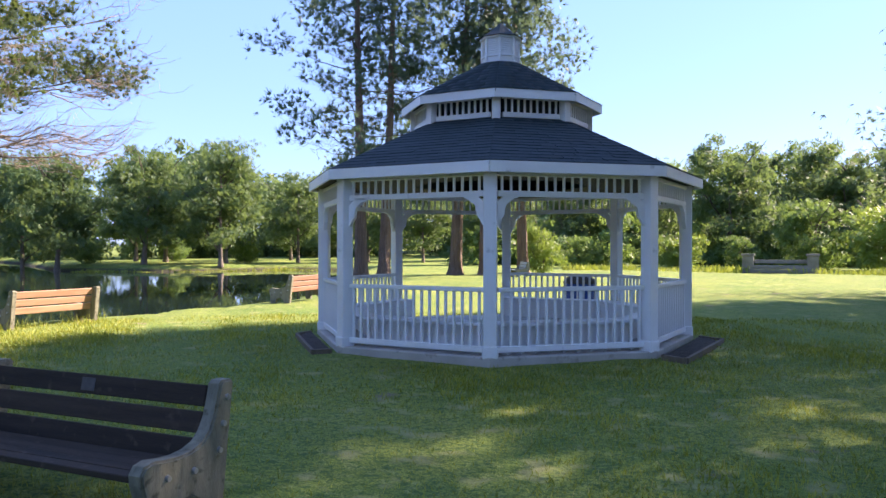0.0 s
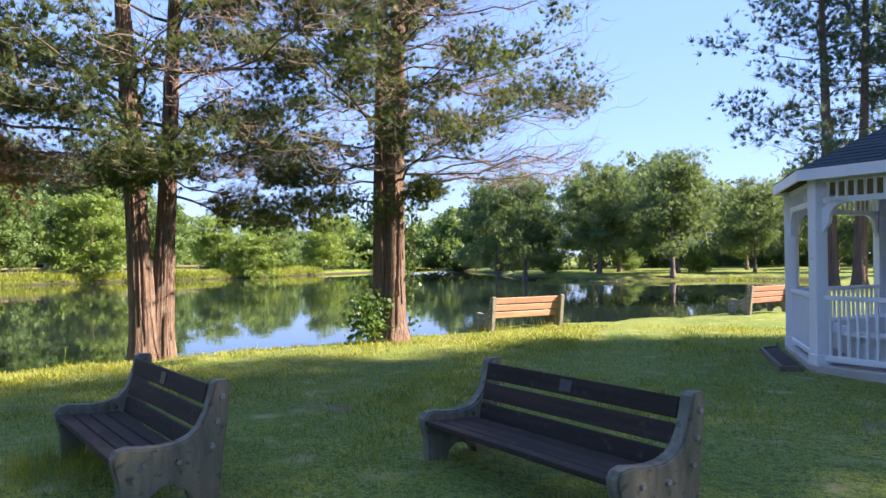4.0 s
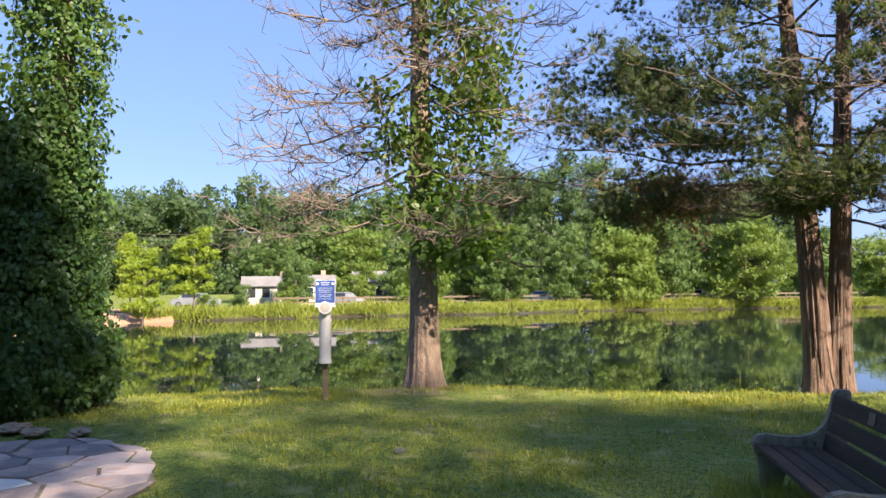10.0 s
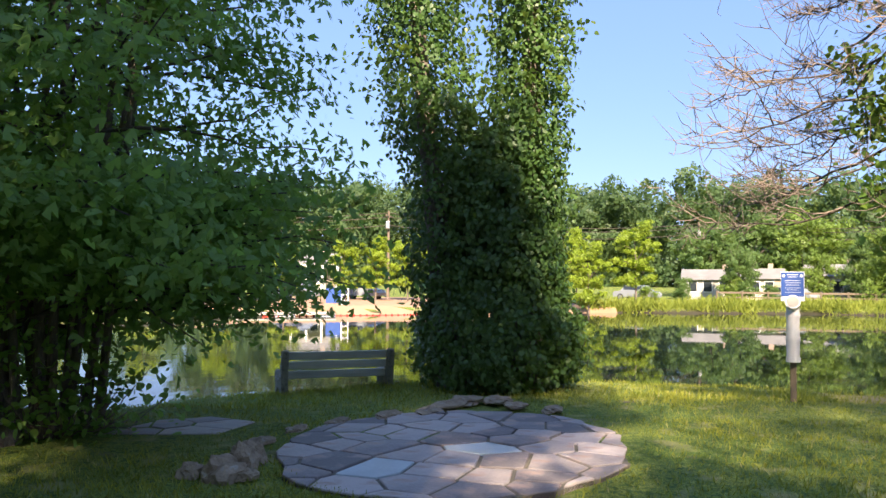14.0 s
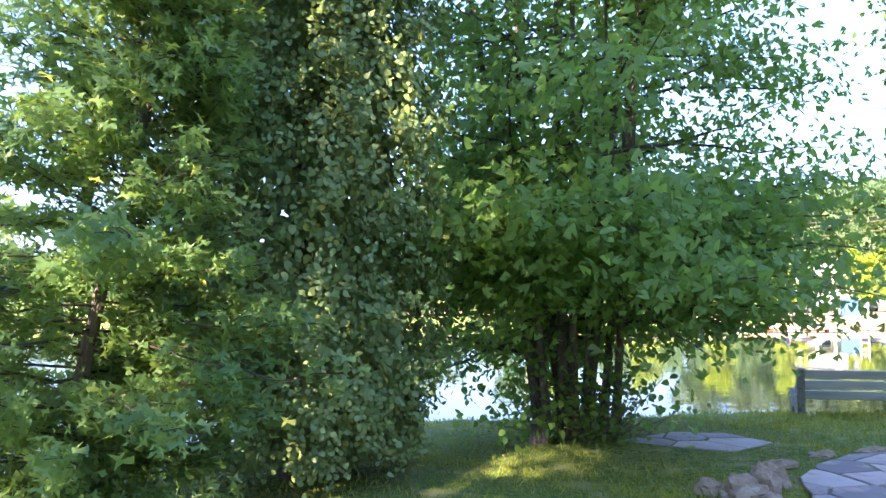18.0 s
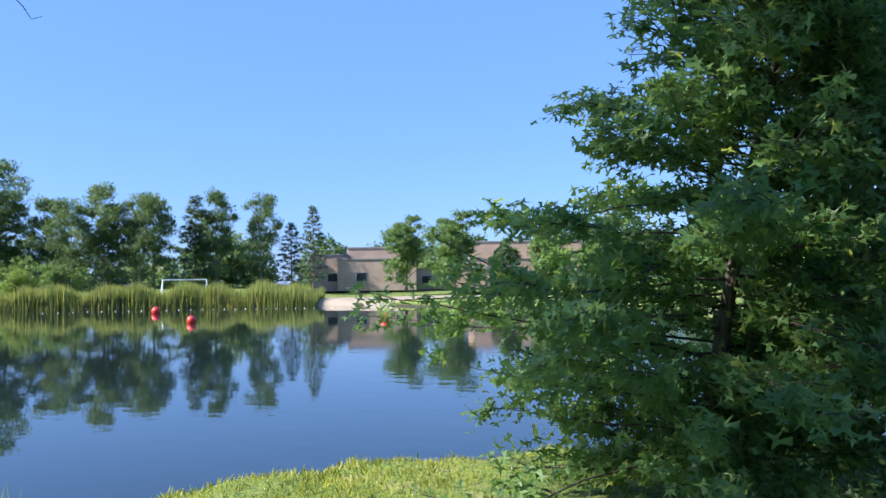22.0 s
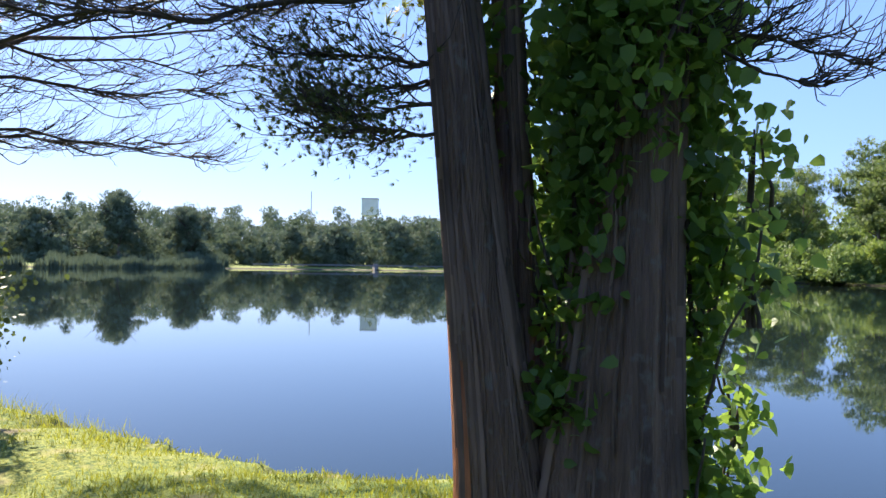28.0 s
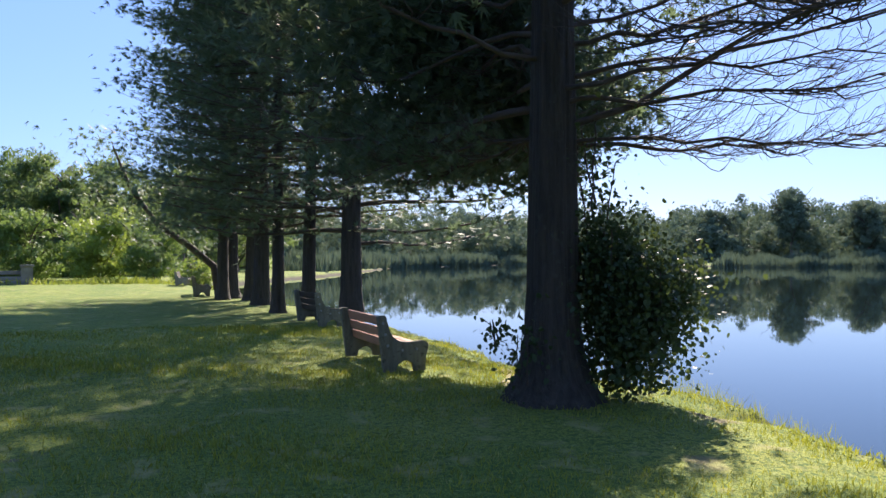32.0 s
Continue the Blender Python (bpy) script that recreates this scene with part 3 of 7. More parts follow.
PLAQUE = material("worn_plaque", (0.05, 0.05, 0.06), (0.12, 0.12, 0.13), 0.4, 8, 60, 0.1, 0.002, metal=0.6)
BENCH_PARTS = {}


def bench(m, wood, label, length=1.95, plaque=False, group="park benches along the shore", bolts=True):
    bn = thing("park_bench", m, label, "bench", group)
    if "end" not in BENCH_PARTS:
        BENCH_PARTS["end"] = part("bench_end", bench_end_bm(), CONCRETE, bn, "weathered concrete end with bolt holes")
        first = BENCH_PARTS["end"]
        bo = bmesh.new()
        bmesh.ops.create_cone(bo, cap_ends=True, segments=10, radius1=0.022, radius2=0.017, depth=0.024, matrix=pose(0.062, 0, 0, 0, 90))
        BENCH_PARTS["bolt"] = part("bolt", bo, METAL, first)
        BENCH_PARTS["bolt"].matrix_basis = pose(0, 0.335, 0.68)
        holes = [(0.3, 0.525), (0.265, 0.37), (0.05, 0.3), (-0.16, 0.31)]
        for y, z in holes:
            twin(BENCH_PARTS["bolt"], first, pose(0, y, z))
        first.matrix_basis = pose(length / 2 - 0.055, 0, 0)
        second = copy_thing(first, pose(-(length / 2 - 0.055), 0, 0, 0, 0, 0) @ Matrix.Diagonal((-1, 1, 1, 1)))
        second.parent = bn
    else:
        for s in (1, -1):
            e = copy_thing(BENCH_PARTS["end"], pose(s * (length / 2 - 0.055), 0, 0) @ Matrix.Diagonal((s, 1, 1, 1)))
            e.parent = bn
    span = length - 0.2
    for k, (y, z, tilt) in enumerate(((0.272, 0.688, 77), (0.236, 0.532, 77), (0.2, 0.376, 77))):
        part("back_slat", box(span, 0.13, 0.038, pose(0, y, z, tilt), 0.005), wood, bn)
    for y, z, tilt in ((0.085, 0.312, 5), (-0.045, 0.318, 2), (-0.172, 0.328, -2), (-0.29, 0.335, -4)):
        part("seat_slat", box(span, 0.105, 0.038, pose(0, y, z, tilt), 0.005), wood, bn)
    if plaque:
        part("plaque", box(0.12, 0.085, 0.006, pose(-0.02, 0.2475, 0.692, 77), 0.002), PLAQUE, bn, "small metal plaque with worn lettering")
    return bn


gazebo()
bench(pose(-4.16, 3.92, -0.035, 0, 0, 0), OLD_WOOD, "dark weathered wooden bench with concrete ends on shaded lawn", 2.13, True)
bench(pose(-6.05, 1.62, 0, 0, 0, 3), OLD_WOOD, "dark weathered bench with scrolled concrete arms beside bare soil", 1.95, True)
bench(pose(-13.88, 11.5, -0.07, 0, 0, -92), TAN_WOOD, "sunlit tan wooden bench facing the lake", 2.0)
bench(pose(-13.1, 19.2, -0.02, 0, 0, -86), RED_WOOD, "reddish wooden bench facing the lake beside the gazebo", 2.0)
bench(pose(-13.3, 39.2, 0, 0, 0, -60), GREY_WOOD, "pale grey bench standing far off on sunny grass", 1.95)
bench(pose(-7.72, -9.72, -0.16, 0, 0, -25) @ Matrix.Scale(0.91, 4), GREY_WOOD, "grey-green weathered bench facing the water", 1.9)
bench(pose(5.1, 10.85, 0, 0, 0, 84), RED_WOOD, "shaded reddish bench facing the lake under cedars", 2.0)
bench(pose(6.65, 17.9, 0, 0, 0, 86), OLD_WOOD, "dark shaded bench between tree trunks", 2.0)
bench(pose(7.0, 33.2, 0, 0, 0, 80), OLD_WOOD, "dark bench at the end of the tree row", 1.95)
bench(pose(8.5, 45.5, 0, 0, 0, 75), OLD_WOOD, "far dark bench at the edge of the field", 1.95)

# planting beds of mulch beside the gazebo, with timber edging
for sx, name in ((1, "mulch bed with pale edging beside the gazebo"), (-1, "dark mulch bed against the gazebo slab")):
    bed = thing("mulch_bed", pose(-4.605, 13.116, 0), name, "mulch bed", "mulch beds")
    bm = bmesh.new()
    rim = [(2.99, -1.6), (3.34, -1.82), (3.58, 0.75), (3.18, 1.05)] if sx > 0 else [(-1.52, -2.98), (-1.7, -3.2), (-3.2, -1.48), (-3.19, -1.06)]
    rim = [Vector((x, y, 0)) for x, y in rim]
    n = 7
    pts = [p.lerp(q, k / n) for p, q in zip(rim, rim[1:]) for k in range(n)] + [rim[-1]]
    top = [bm.verts.new((p.x, p.y, 0.045 + 0.015 * math.sin(7 * k))) for k, p in enumerate(pts)]
    low = [bm.verts.new((p.x, p.y, -0.08)) for p in pts]
    bm.faces.new(top)
    for k in range(len(pts) - 1):
        bm.faces.new((low[k], low[k + 1], top[k + 1], top[k]))
    bmesh.ops.triangulate(bm, faces=[f for f in bm.faces if len(f.verts) > 4])
    bmesh.ops.recalc_face_normals(bm, faces=bm.faces)
    part("mulch", bm, MULCH, bed)
    for p, q in zip(rim, rim[1:]):
        part("edging", beam(p + Vector((0, 0, 0.03)), q + Vector((0, 0, 0.03)), 0.05, 0.09, 0.005), POST, bed)


# dark covered grill-like bin standing behind the gazebo rail
bin_ = thing("litter_bin", pose(-4.2, 16.9, 0), "dark blue litter bin standing on the grass", "bin")
bm = bmesh.new()
bmesh.ops.create_cone(bm, cap_ends=True, segments=20, radius1=0.3, radius2=0.34, depth=0.8, matrix=pose(0, 0, 0.4))
part("drum", bm, BLUE, bin_, smooth=False)
bm = bmesh.new()
bmesh.ops.create_uvsphere(bm, u_segments=16, v_segments=8, radius=0.35, matrix=pose(0, 0, 0.8) @ Matrix.Diagonal((1, 1, 0.5, 1)))
part("lid", bm, TWIG_DARK, bin_, smooth=True)


# ---- line-recycling post with sign ----
sg = thing("sign_post", pose(-11.1, -4.03, 0, 0, 0, 110), "post with blue-and-white sign and white pipe bin", "sign")
part("post", box(0.08, 0.08, 1.8, pose(0, 0.03, 0.88), 0.006), POST, sg)
bm = bmesh.new()
bmesh.ops.create_cone(bm, cap_ends=True, segments=24, radius1=0.084, radius2=0.084, depth=0.78, matrix=pose(0, -0.06, 0.94))
pipe = part("pipe", bm, PIPE, sg, "white plastic pipe", smooth=False)
for z in (0.58, 0.86, 1.18):
    bm = bmesh.new()
    bmesh.ops.create_cone(bm, cap_ends=True, segments=24, radius1=0.093, radius2=0.093, depth=0.06, matrix=pose(0, -0.06, z))
    part("collar", bm, PIPE, pipe)
bm = bmesh.new()
bmesh.ops.create_cone(bm, cap_ends=True, segments=24, radius1=0.088, radius2=0.096, depth=0.18, matrix=pose(0.0, -0.14, 1.335, 70))
mouth = part("pipe_mouth", bm, PIPE, sg)
bm = bmesh.new()
bmesh.ops.create_circle(bm, cap_ends=True, segments=24, radius=0.076, matrix=pose(0, -0.23, 1.367, 70))
part("mouth_cap", bm, SLAB, mouth, "tan cap")
part("board", box(0.295, 0.012, 0.4, pose(0, -0.035, 1.57), 0.002), SIGN_WHITE, sg)
blue = part("blue_field", box(0.282, 0.006, 0.33, pose(0, -0.044, 1.598), 0.001), BLUE, sg)
for w, h, z in ((0.17, 0.018, 1.73), (0.14, 0.018, 1.7), (0.24, 0.012, 1.65), (0.24, 0.012, 1.62), (0.21, 0.012, 1.59), (0.24, 0.009, 1.55), (0.2, 0.009, 1.525), (0.24, 0.009, 1.49)):
    part("text_bar", box(w * 0.82, 0.003, h * 0.4, pose(0, -0.0485, z)), SIGN_WHITE, blue)
for x in (-0.112, 0.112):
    bm = bmesh.new()
    bmesh.ops.create_cone(bm, cap_ends=True, segments=16, radius1=0.02, radius2=0.02, depth=0.004, matrix=pose(x, -0.0487, 1.715, 90))
    part("emblem", bm, SIGN_WHITE, blue)


# ---- flagstone circle ----
def flagstones(name, outline, seeds, z, label, gap=0.016, pale=()):
    """Irregular slabs: a rough grid of seeds, each slab the cell nearer to its own seed than to the others, cut by the outline."""
    pav = thing(name, pose(0, 0, 0), label, "paving", kind="structure")
    bm = bmesh.new()
    rim = [bm.verts.new((x, y, z - 0.012)) for x, y in outline]
    low = [bm.verts.new((x, y, z - 0.15)) for x, y in outline]
    bm.faces.new(rim)
    for k in range(len(rim)):
        j = (k + 1) % len(rim)
        bm.faces.new((low[k], low[j], rim[j], rim[k]))
    bmesh.ops.recalc_face_normals(bm, faces=bm.faces)
    part("joint_bed", bm, JOINT, pav, "dark soil joints")
    rng = random.Random(3)
    for i, s in enumerate(seeds):
        poly = [Vector(p) for p in outline]
        for j, o in enumerate(seeds):
            if j == i or (Vector(o) - Vector(s)).length > 3.2:
                continue
            mid = (Vector(s) + Vector(o)) / 2
            nrm = (Vector(o) - Vector(s)).normalized()
            lim = -gap * rng.uniform(0.6, 1.5)
            cut = []
            for a, b in zip(poly, poly[1:] + poly[:1]):
                da, db = (a - mid).dot(nrm) - lim, (b - mid).dot(nrm) - lim
                if da <= 0:
                    cut.append(a)
                if (da < 0) != (db < 0):
                    cut.append(a.lerp(b, da / (da - db)))
            poly = cut
            if len(poly) < 3:
                break
        if len(poly) < 3:
            continue
        area = abs(sum(a.x * b.y - b.x * a.y for a, b in zip(poly, poly[1:] + poly[:1]))) / 2
        if area < 0.02:
            continue
        c = sum(poly, Vector((0, 0))) / len(poly)
        bm = bmesh.new()
        lift = rng.uniform(0.0, 0.012)
        tx, ty = rng.uniform(-0.008, 0.008), rng.uniform(-0.008, 0.008)
        top = [bm.verts.new((p.x - c.x, p.y - c.y, lift + tx * (p.x - c.x) + ty * (p.y - c.y))) for p in poly]
        bot = [bm.verts.new((p.x - c.x, p.y - c.y, -0.06)) for p in poly]
        bm.faces.new(top)
        for k in range(len(top)):
            j = (k + 1) % len(top)
            bm.faces.new((bot[k], bot[j], top[j], top[k]))
        bmesh.ops.recalc_face_normals(bm, faces=bm.faces)
        bmesh.ops.bevel(bm, geom=[e for e in bm.edges if all(v.co.z > -0.03 for v in e.verts)], offset=0.006, segments=1, affect='EDGES')
        ob = part("flagstone", bm, STONE_PALE if i in pale else STONE, pav)
        ob.location = (c.x, c.y, z)
    return pav


rng = random.Random(11)
outline = []
for k in range(40):
    a = 2 * math.pi * k / 40
    rx, ry = 2.0, 1.62
    u, v = rx * math.cos(a), ry * math.sin(a)
    t = radians(27)
    w = 1 + rng.uniform(-0.045, 0.035)
    outline.append((-5.69 + w * (u * math.cos(t) - v * math.sin(t)), -5.24 + w * (u * math.sin(t) + v * math.cos(t))))
seeds = []
for i in range(-5, 6):
    for j in range(-4, 5):
        u, v = i * 0.5 + (0.25 if j % 2 else 0) + rng.uniform(-0.22, 0.22), j * 0.47 + rng.uniform(-0.2, 0.2)
        t = radians(27)
        seeds.append((-5.69 + u * math.cos(t) - v * math.sin(t), -5.24 + u * math.sin(t) + v * math.cos(t)))
centre = sorted(range(len(seeds)), key=lambda i: (seeds[i][0] + 5.55) ** 2 + (seeds[i][1] + 4.95) ** 2)[0]
pale2 = sorted(range(len(seeds)), key=lambda i: (seeds[i][0] + 4.75) ** 2 + (seeds[i][1] + 5.1) ** 2)[0]
flagstones("pavement", outline, seeds, 0.035, "round patio of irregular grey and pink flagstones with dark joints", pale=(centre, pale2))
o2 = [(-3.45, -8.05), (-3.9, -7.55), (-4.3, -7.25), (-4.95, -7.6), (-4.75, -8.2), (-4.2, -8.35)]
s2 = [(-3.7, -7.95), (-4.15, -7.55), (-4.6, -7.75), (-4.2, -8.1), (-4.65, -8.1), (-3.9, -8.3)]
flagstones("pavement_edge", o2, s2, 0.03, "small patch of old flagstones sunk in the lawn")


def boulder(name, m, size, label, mat, seed, group=""):
    bm = bmesh.new()
    bmesh.ops.create_icosphere(bm, subdivisions=3, radius=1.0)
    for v in bm.verts:
        p = v.co.copy()
        k = 1 + 0.42 * noise.noise(p * 1.3 + Vector((seed * 3.1, 0, 0))) + 0.16 * noise.noise(p * 6 + Vector((seed, 0, 5))) + 0.26 * noise.noise(p * 3.1 + Vector((0, seed * 2.3, 0)))
        v.co = Vector((p.x * size[0], p.y * size[1], max(-0.35, p.z) * size[2])) * k
    me = bpy.data.meshes.new(name)
    bm.to_mesh(me)
    bm.free()
    me.materials.append(mat)
    ob = new(name, me)
    ob.matrix_basis = m
    return tagged(ob, label, "rock", group)


rocks = [(-3.42, -5.72, 0.17, 0.16, 0.15), (-3.68, -5.86, 0.15, 0.13, 0.19), (-3.86, -5.98, 0.12, 0.13, 0.15), (-3.3, -5.95, 0.12, 0.1, 0.09), (-3.98, -6.2, 0.1, 0.1, 0.07), (-3.55, -5.55, 0.09, 0.1, 0.06)]
for k, (x, y, a, b, c) in enumerate(rocks):
    boulder("rock", pose(x, y, 0.03, 0, 0, 37 * k), (a, b, c), "rough tan and pink rock beside the patio", ROCK, k, "rocks edging the patio")
wall_stones = [(-7.3, -6.9, 0.34, 0.16, 0.06), (-7.75, -7.0, 0.28, 0.2, 0.07), (-6.8, -6.75, 0.3, 0.14, 0.05), (-8.1, -6.75, 0.25, 0.2, 0.06), (-6.25, -6.85, 0.28, 0.12, 0.05), (-5.6, -6.95, 0.24, 0.1, 0.045),
               (-7.9, -6.3, 0.2, 0.14, 0.05), (-8.0, -5.8, 0.18, 0.13, 0.05), (-5.0, -6.9, 0.2, 0.1, 0.04), (-4.35, -6.6, 0.18, 0.12, 0.05)]
for k, (x, y, a, b, c) in enumerate(wall_stones):
    boulder("edge_stone", pose(x, y, 0.03, 0, 0, 12 + 9 * (k % 3)), (a, b, c), "flat pinkish stone edging the patio", ROCK, 20 + k, "rocks edging the patio")
boulder("lawn_stone", pose(-7.7, -1.95, 0.0), (0.07, 0.06, 0.05), "small grey stone lying in the lawn", CONCRETE, 41)
for x, y, s, seed in ((6.6, -2.3, 0.16, 51), (6.35, -3.4, 0.22, 52), (7.3, -3.1, 0.2, 53), (7.6, -1.9, 0.15, 54)):
    boulder("shore_rock", pose(x, y, WATER_Z - 0.02, 0, 0, seed * 31), (s, s * 0.6, s * 0.35), "dark flat rock in the shallow water", BARK_GREY, seed, "rocks in the shallows")

# stump and cut stems at the foot of the maple
stump = thing("tree_stump", pose(-2.62, -8.2, 0), "small pale sawn stump at the foot of the maple", "stump")
v, q = tube_arrays([(0, 0, -0.05), (0, 0, 0.1), (0.01, 0, 0.22)], [0.13, 0.1, 0.09], 10, 0.05)
link_mesh("stump_wood", v, q, BARK_GREY, stump)
bm = bmesh.new()
bmesh.ops.create_circle(bm, cap_ends=True, segments=10, radius=0.09, matrix=pose(0.01, 0, 0.22))
part("cut_face", bm, GREY_WOOD, stump, "pale cut wood")


# ---- foliage ----
LEAF_CEDAR = leaf_material("cedar_sprays", (0.02, 0.044, 0.02), (0.105, 0.14, 0.042), (0.45, 0.52, 0.13), 0.6, 0.34, dry=(0.2, 0.14, 0.065), dry_at=0.975)
LEAF_CEDAR_DARK = leaf_material("dark_cedar_sprays", (0.014, 0.034, 0.018), (0.07, 0.105, 0.034), (0.36, 0.46, 0.12), 0.6, 0.32, dry=(0.2, 0.14, 0.065), dry_at=0.97)
LEAF_PINE = leaf_material("pine_needles", (0.036, 0.07, 0.048), (0.095, 0.145, 0.085), (0.35, 0.47, 0.24), 0.6, 0.32)
LEAF_IVY = leaf_material("ivy_leaves", (0.03, 0.078, 0.022), (0.095, 0.175, 0.042), (0.36, 0.52, 0.09), 0.42, 0.28)
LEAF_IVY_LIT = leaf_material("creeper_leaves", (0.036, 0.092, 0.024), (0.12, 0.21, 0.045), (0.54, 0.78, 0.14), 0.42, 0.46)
LEAF_IVY_VINE = leaf_material("vine_leaves", (0.03, 0.075, 0.02), (0.12, 0.19, 0.04), (0.5, 0.66, 0.1), 0.45, 0.38)
LEAF_SHRUB = leaf_material("shrub_leaves", (0.02, 0.045, 0.02), (0.06, 0.1, 0.042), (0.3, 0.4, 0.1), 0.5, 0.2)
LEAF_MAPLE = leaf_material("maple_leaves", (0.085, 0.18, 0.048), (0.21, 0.34, 0.085), (0.55, 0.85, 0.17), 0.42, 0.46)
LEAF_OAK = leaf_material("oak_leaves", (0.08, 0.17, 0.055), (0.2, 0.315, 0.1), (0.58, 0.78, 0.17), 0.42, 0.42, dry=(0.4, 0.44, 0.08), dry_at=0.965)
LEAF_WOOD = leaf_material("woodland_leaves", (0.045, 0.1, 0.03), (0.135, 0.215, 0.06), (0.48, 0.64, 0.15), 0.55, 0.34)
LEAF_WOOD_DARK = leaf_material("dark_woodland_leaves", (0.036, 0.078, 0.034), (0.095, 0.155, 0.056), (0.42, 0.56, 0.16), 0.55, 0.38)
LEAF_LIME = leaf_material("lime_green_leaves", (0.14, 0.22, 0.02), (0.3, 0.4, 0.045), (0.55, 0.65, 0.07), 0.5, 0.4)
LEAF_BANK = leaf_material("bank_weeds", (0.14, 0.2, 0.03), (0.32, 0.36, 0.06), (0.5, 0.55, 0.08), 0.6, 0.4)
LEAF_REED = leaf_material("reed_blades", (0.12, 0.17, 0.04), (0.27, 0.32, 0.09), (0.55, 0.6, 0.15), 0.6, 0.4, dry=(0.44, 0.36, 0.15), dry_at=0.86)
LEAF_GRASS = leaf_material("grass_blades", (0.085, 0.145, 0.02), (0.42, 0.41, 0.06), (0.58, 0.6, 0.07), 0.5, 0.35, dry=(0.46, 0.4, 0.18), dry_at=0.95, patch=2.6, patchy=2.3)

QUAD = (np.array([(-0.5, 0, 0), (0, -0.36, 0.06), (0.5, 0, 0), (0, 0.36, 0.06)]), np.array([(0, 1, 2), (0, 2, 3)]))
SPRIG = (np.array([(-0.5, -0.1, 0.0), (-0.08, -0.36, 0.08), (-0.02, 0.04, 0.0), (0.5, -0.12, 0.05), (0.12, 0.3, -0.05), (0.06, -0.22, 0.0), (-0.32, 0.42, -0.06), (-0.38, 0.06, 0.05), (0.1, 0.36, 0.06)], float),
         np.array([(0, 1, 2), (3, 4, 5), (6, 7, 8)]))
BLADE = (np.array([(-0.05, 0, 0), (0.05, 0, 0), (0.03, 0.0, 0.55), (0.0, 0.12, 1.0)]), np.array([(0, 1, 2), (0, 2, 3)]))


def lobed(lobes, deep, fold=0.12):
    """A lobed leaf: a fan from the middle to long tips and short bays."""
    v = [(0.0, 0.0, 0.0)]
    n = 2 * lobes
    for k in range(n):
        a = math.pi * (0.12 + 1.76 * k / (n - 1)) + math.pi
        r = (0.62 - 0.12 * abs(k - (n - 1) / 2) / n) if k % 2 == 1 or k in (0, n - 1) else 0.62 * deep
        x, y = -r * math.cos(a), r * math.sin(a)
        v.append((x, y, -fold * abs(y)))
    return np.array(v), np.array([(0, k, k + 1) for k in range(1, n)])


MAPLE = lobed(3, 0.55)
OAK = lobed(4, 0.28, 0.2)
HEART = (np.array([(-0.42, 0, 0), (-0.3, -0.36, -0.07), (0.12, -0.34, -0.08), (0.6, 0, -0.1), (0.12, 0.34, -0.08), (-0.3, 0.36, -0.07)]),
         np.array([(0, 1, 2), (0, 2, 3), (0, 3, 4), (0, 4, 5)]))
_sp = []
_sf = []
for _k, (_a, _l) in enumerate(((-62, 0.55), (-34, 0.8), (-8, 1.0), (20, 0.85), (48, 0.6))):
    _c, _s = math.cos(radians(_a)), math.sin(radians(_a))
    _i = len(_sp)
    _sp += [(-0.08 * _s, 0.08 * _c, 0.04), (_l * _c, _l * _s, 0.1 * (_k % 2) - 0.03), (0.08 * _s, -0.08 * _c, 0.04)]
    _sf += [(_i, _i + 2, _i + 1)]
SPRAY = (np.array(_sp, float), np.array(_sf))

FAN = (SPRAY[0] * (1, 1.25, 1), SPRAY[1])


def unit(a):
    return a / (np.linalg.norm(a, axis=-1, keepdims=True) + 1e-9)


def scatter(template, pos, axis, normal, size):
    """Copies of a template: its x along axis, its z near normal."""
    tv, tf = template
    x = unit(axis)
    y = unit(np.cross(normal, x))
    z = np.cross(x, y)
    s = np.asarray(size)[:, None, None]
    v = pos[:, None] + s * (tv[None, :, 0:1] * x[:, None] + tv[None, :, 1:2] * y[:, None] + tv[None, :, 2:3] * z[:, None])
    f = tf[None] + (np.arange(len(pos)) * len(tv))[:, None, None]
    return v.reshape(-1, 3), f.reshape(-1, 3)


def upright(template, pos, size, lean, rng):
    """Blades: template z upwards with a random lean."""
    n = len(pos)
    tv, tf = template
    z = unit(np.stack([rng.normal(0, lean, n), rng.normal(0, lean, n), np.ones(n)], -1))
    a = rng.uniform(0, 6.28, n)
    x = unit(np.cross(z, np.stack([np.cos(a), np.sin(a), np.zeros(n)], -1)))
    y = np.cross(z, x)
    s = np.asarray(size)[:, None, None]
    v = pos[:, None] + s * (tv[None, :, 0:1] * x[:, None] + tv[None, :, 1:2] * y[:, None] + tv[None, :, 2:3] * z[:, None])
    f = tf[None] + (np.arange(n) * len(tv))[:, None, None]
    return v.reshape(-1, 3), f.reshape(-1, 3)


def dirs(rng, n):
    return unit(rng.normal(size=(n, 3)))


def curve(start, heading, length, rng, n=7, droop=0.0, lift=0.0, jitter=0.08):
    """A limb: points from start along heading that sags by droop and turns up by lift at its end."""
    h = unit(np.asarray(heading, float))
    t = np.linspace(0, 1, n)
    p = np.asarray(start, float) + t[:, None] * length * h
    p[:, 2] += length * (-droop * t ** 1.4 + lift * t ** 3)
    j = np.cumsum(rng.normal(0, jitter * length / n, (n, 3)), 0)
    j[0] = 0
    return p + j


def taper(r0, r1, n):
    return r0 + (r1 - r0) * np.linspace(0, 1, n) ** 0.8


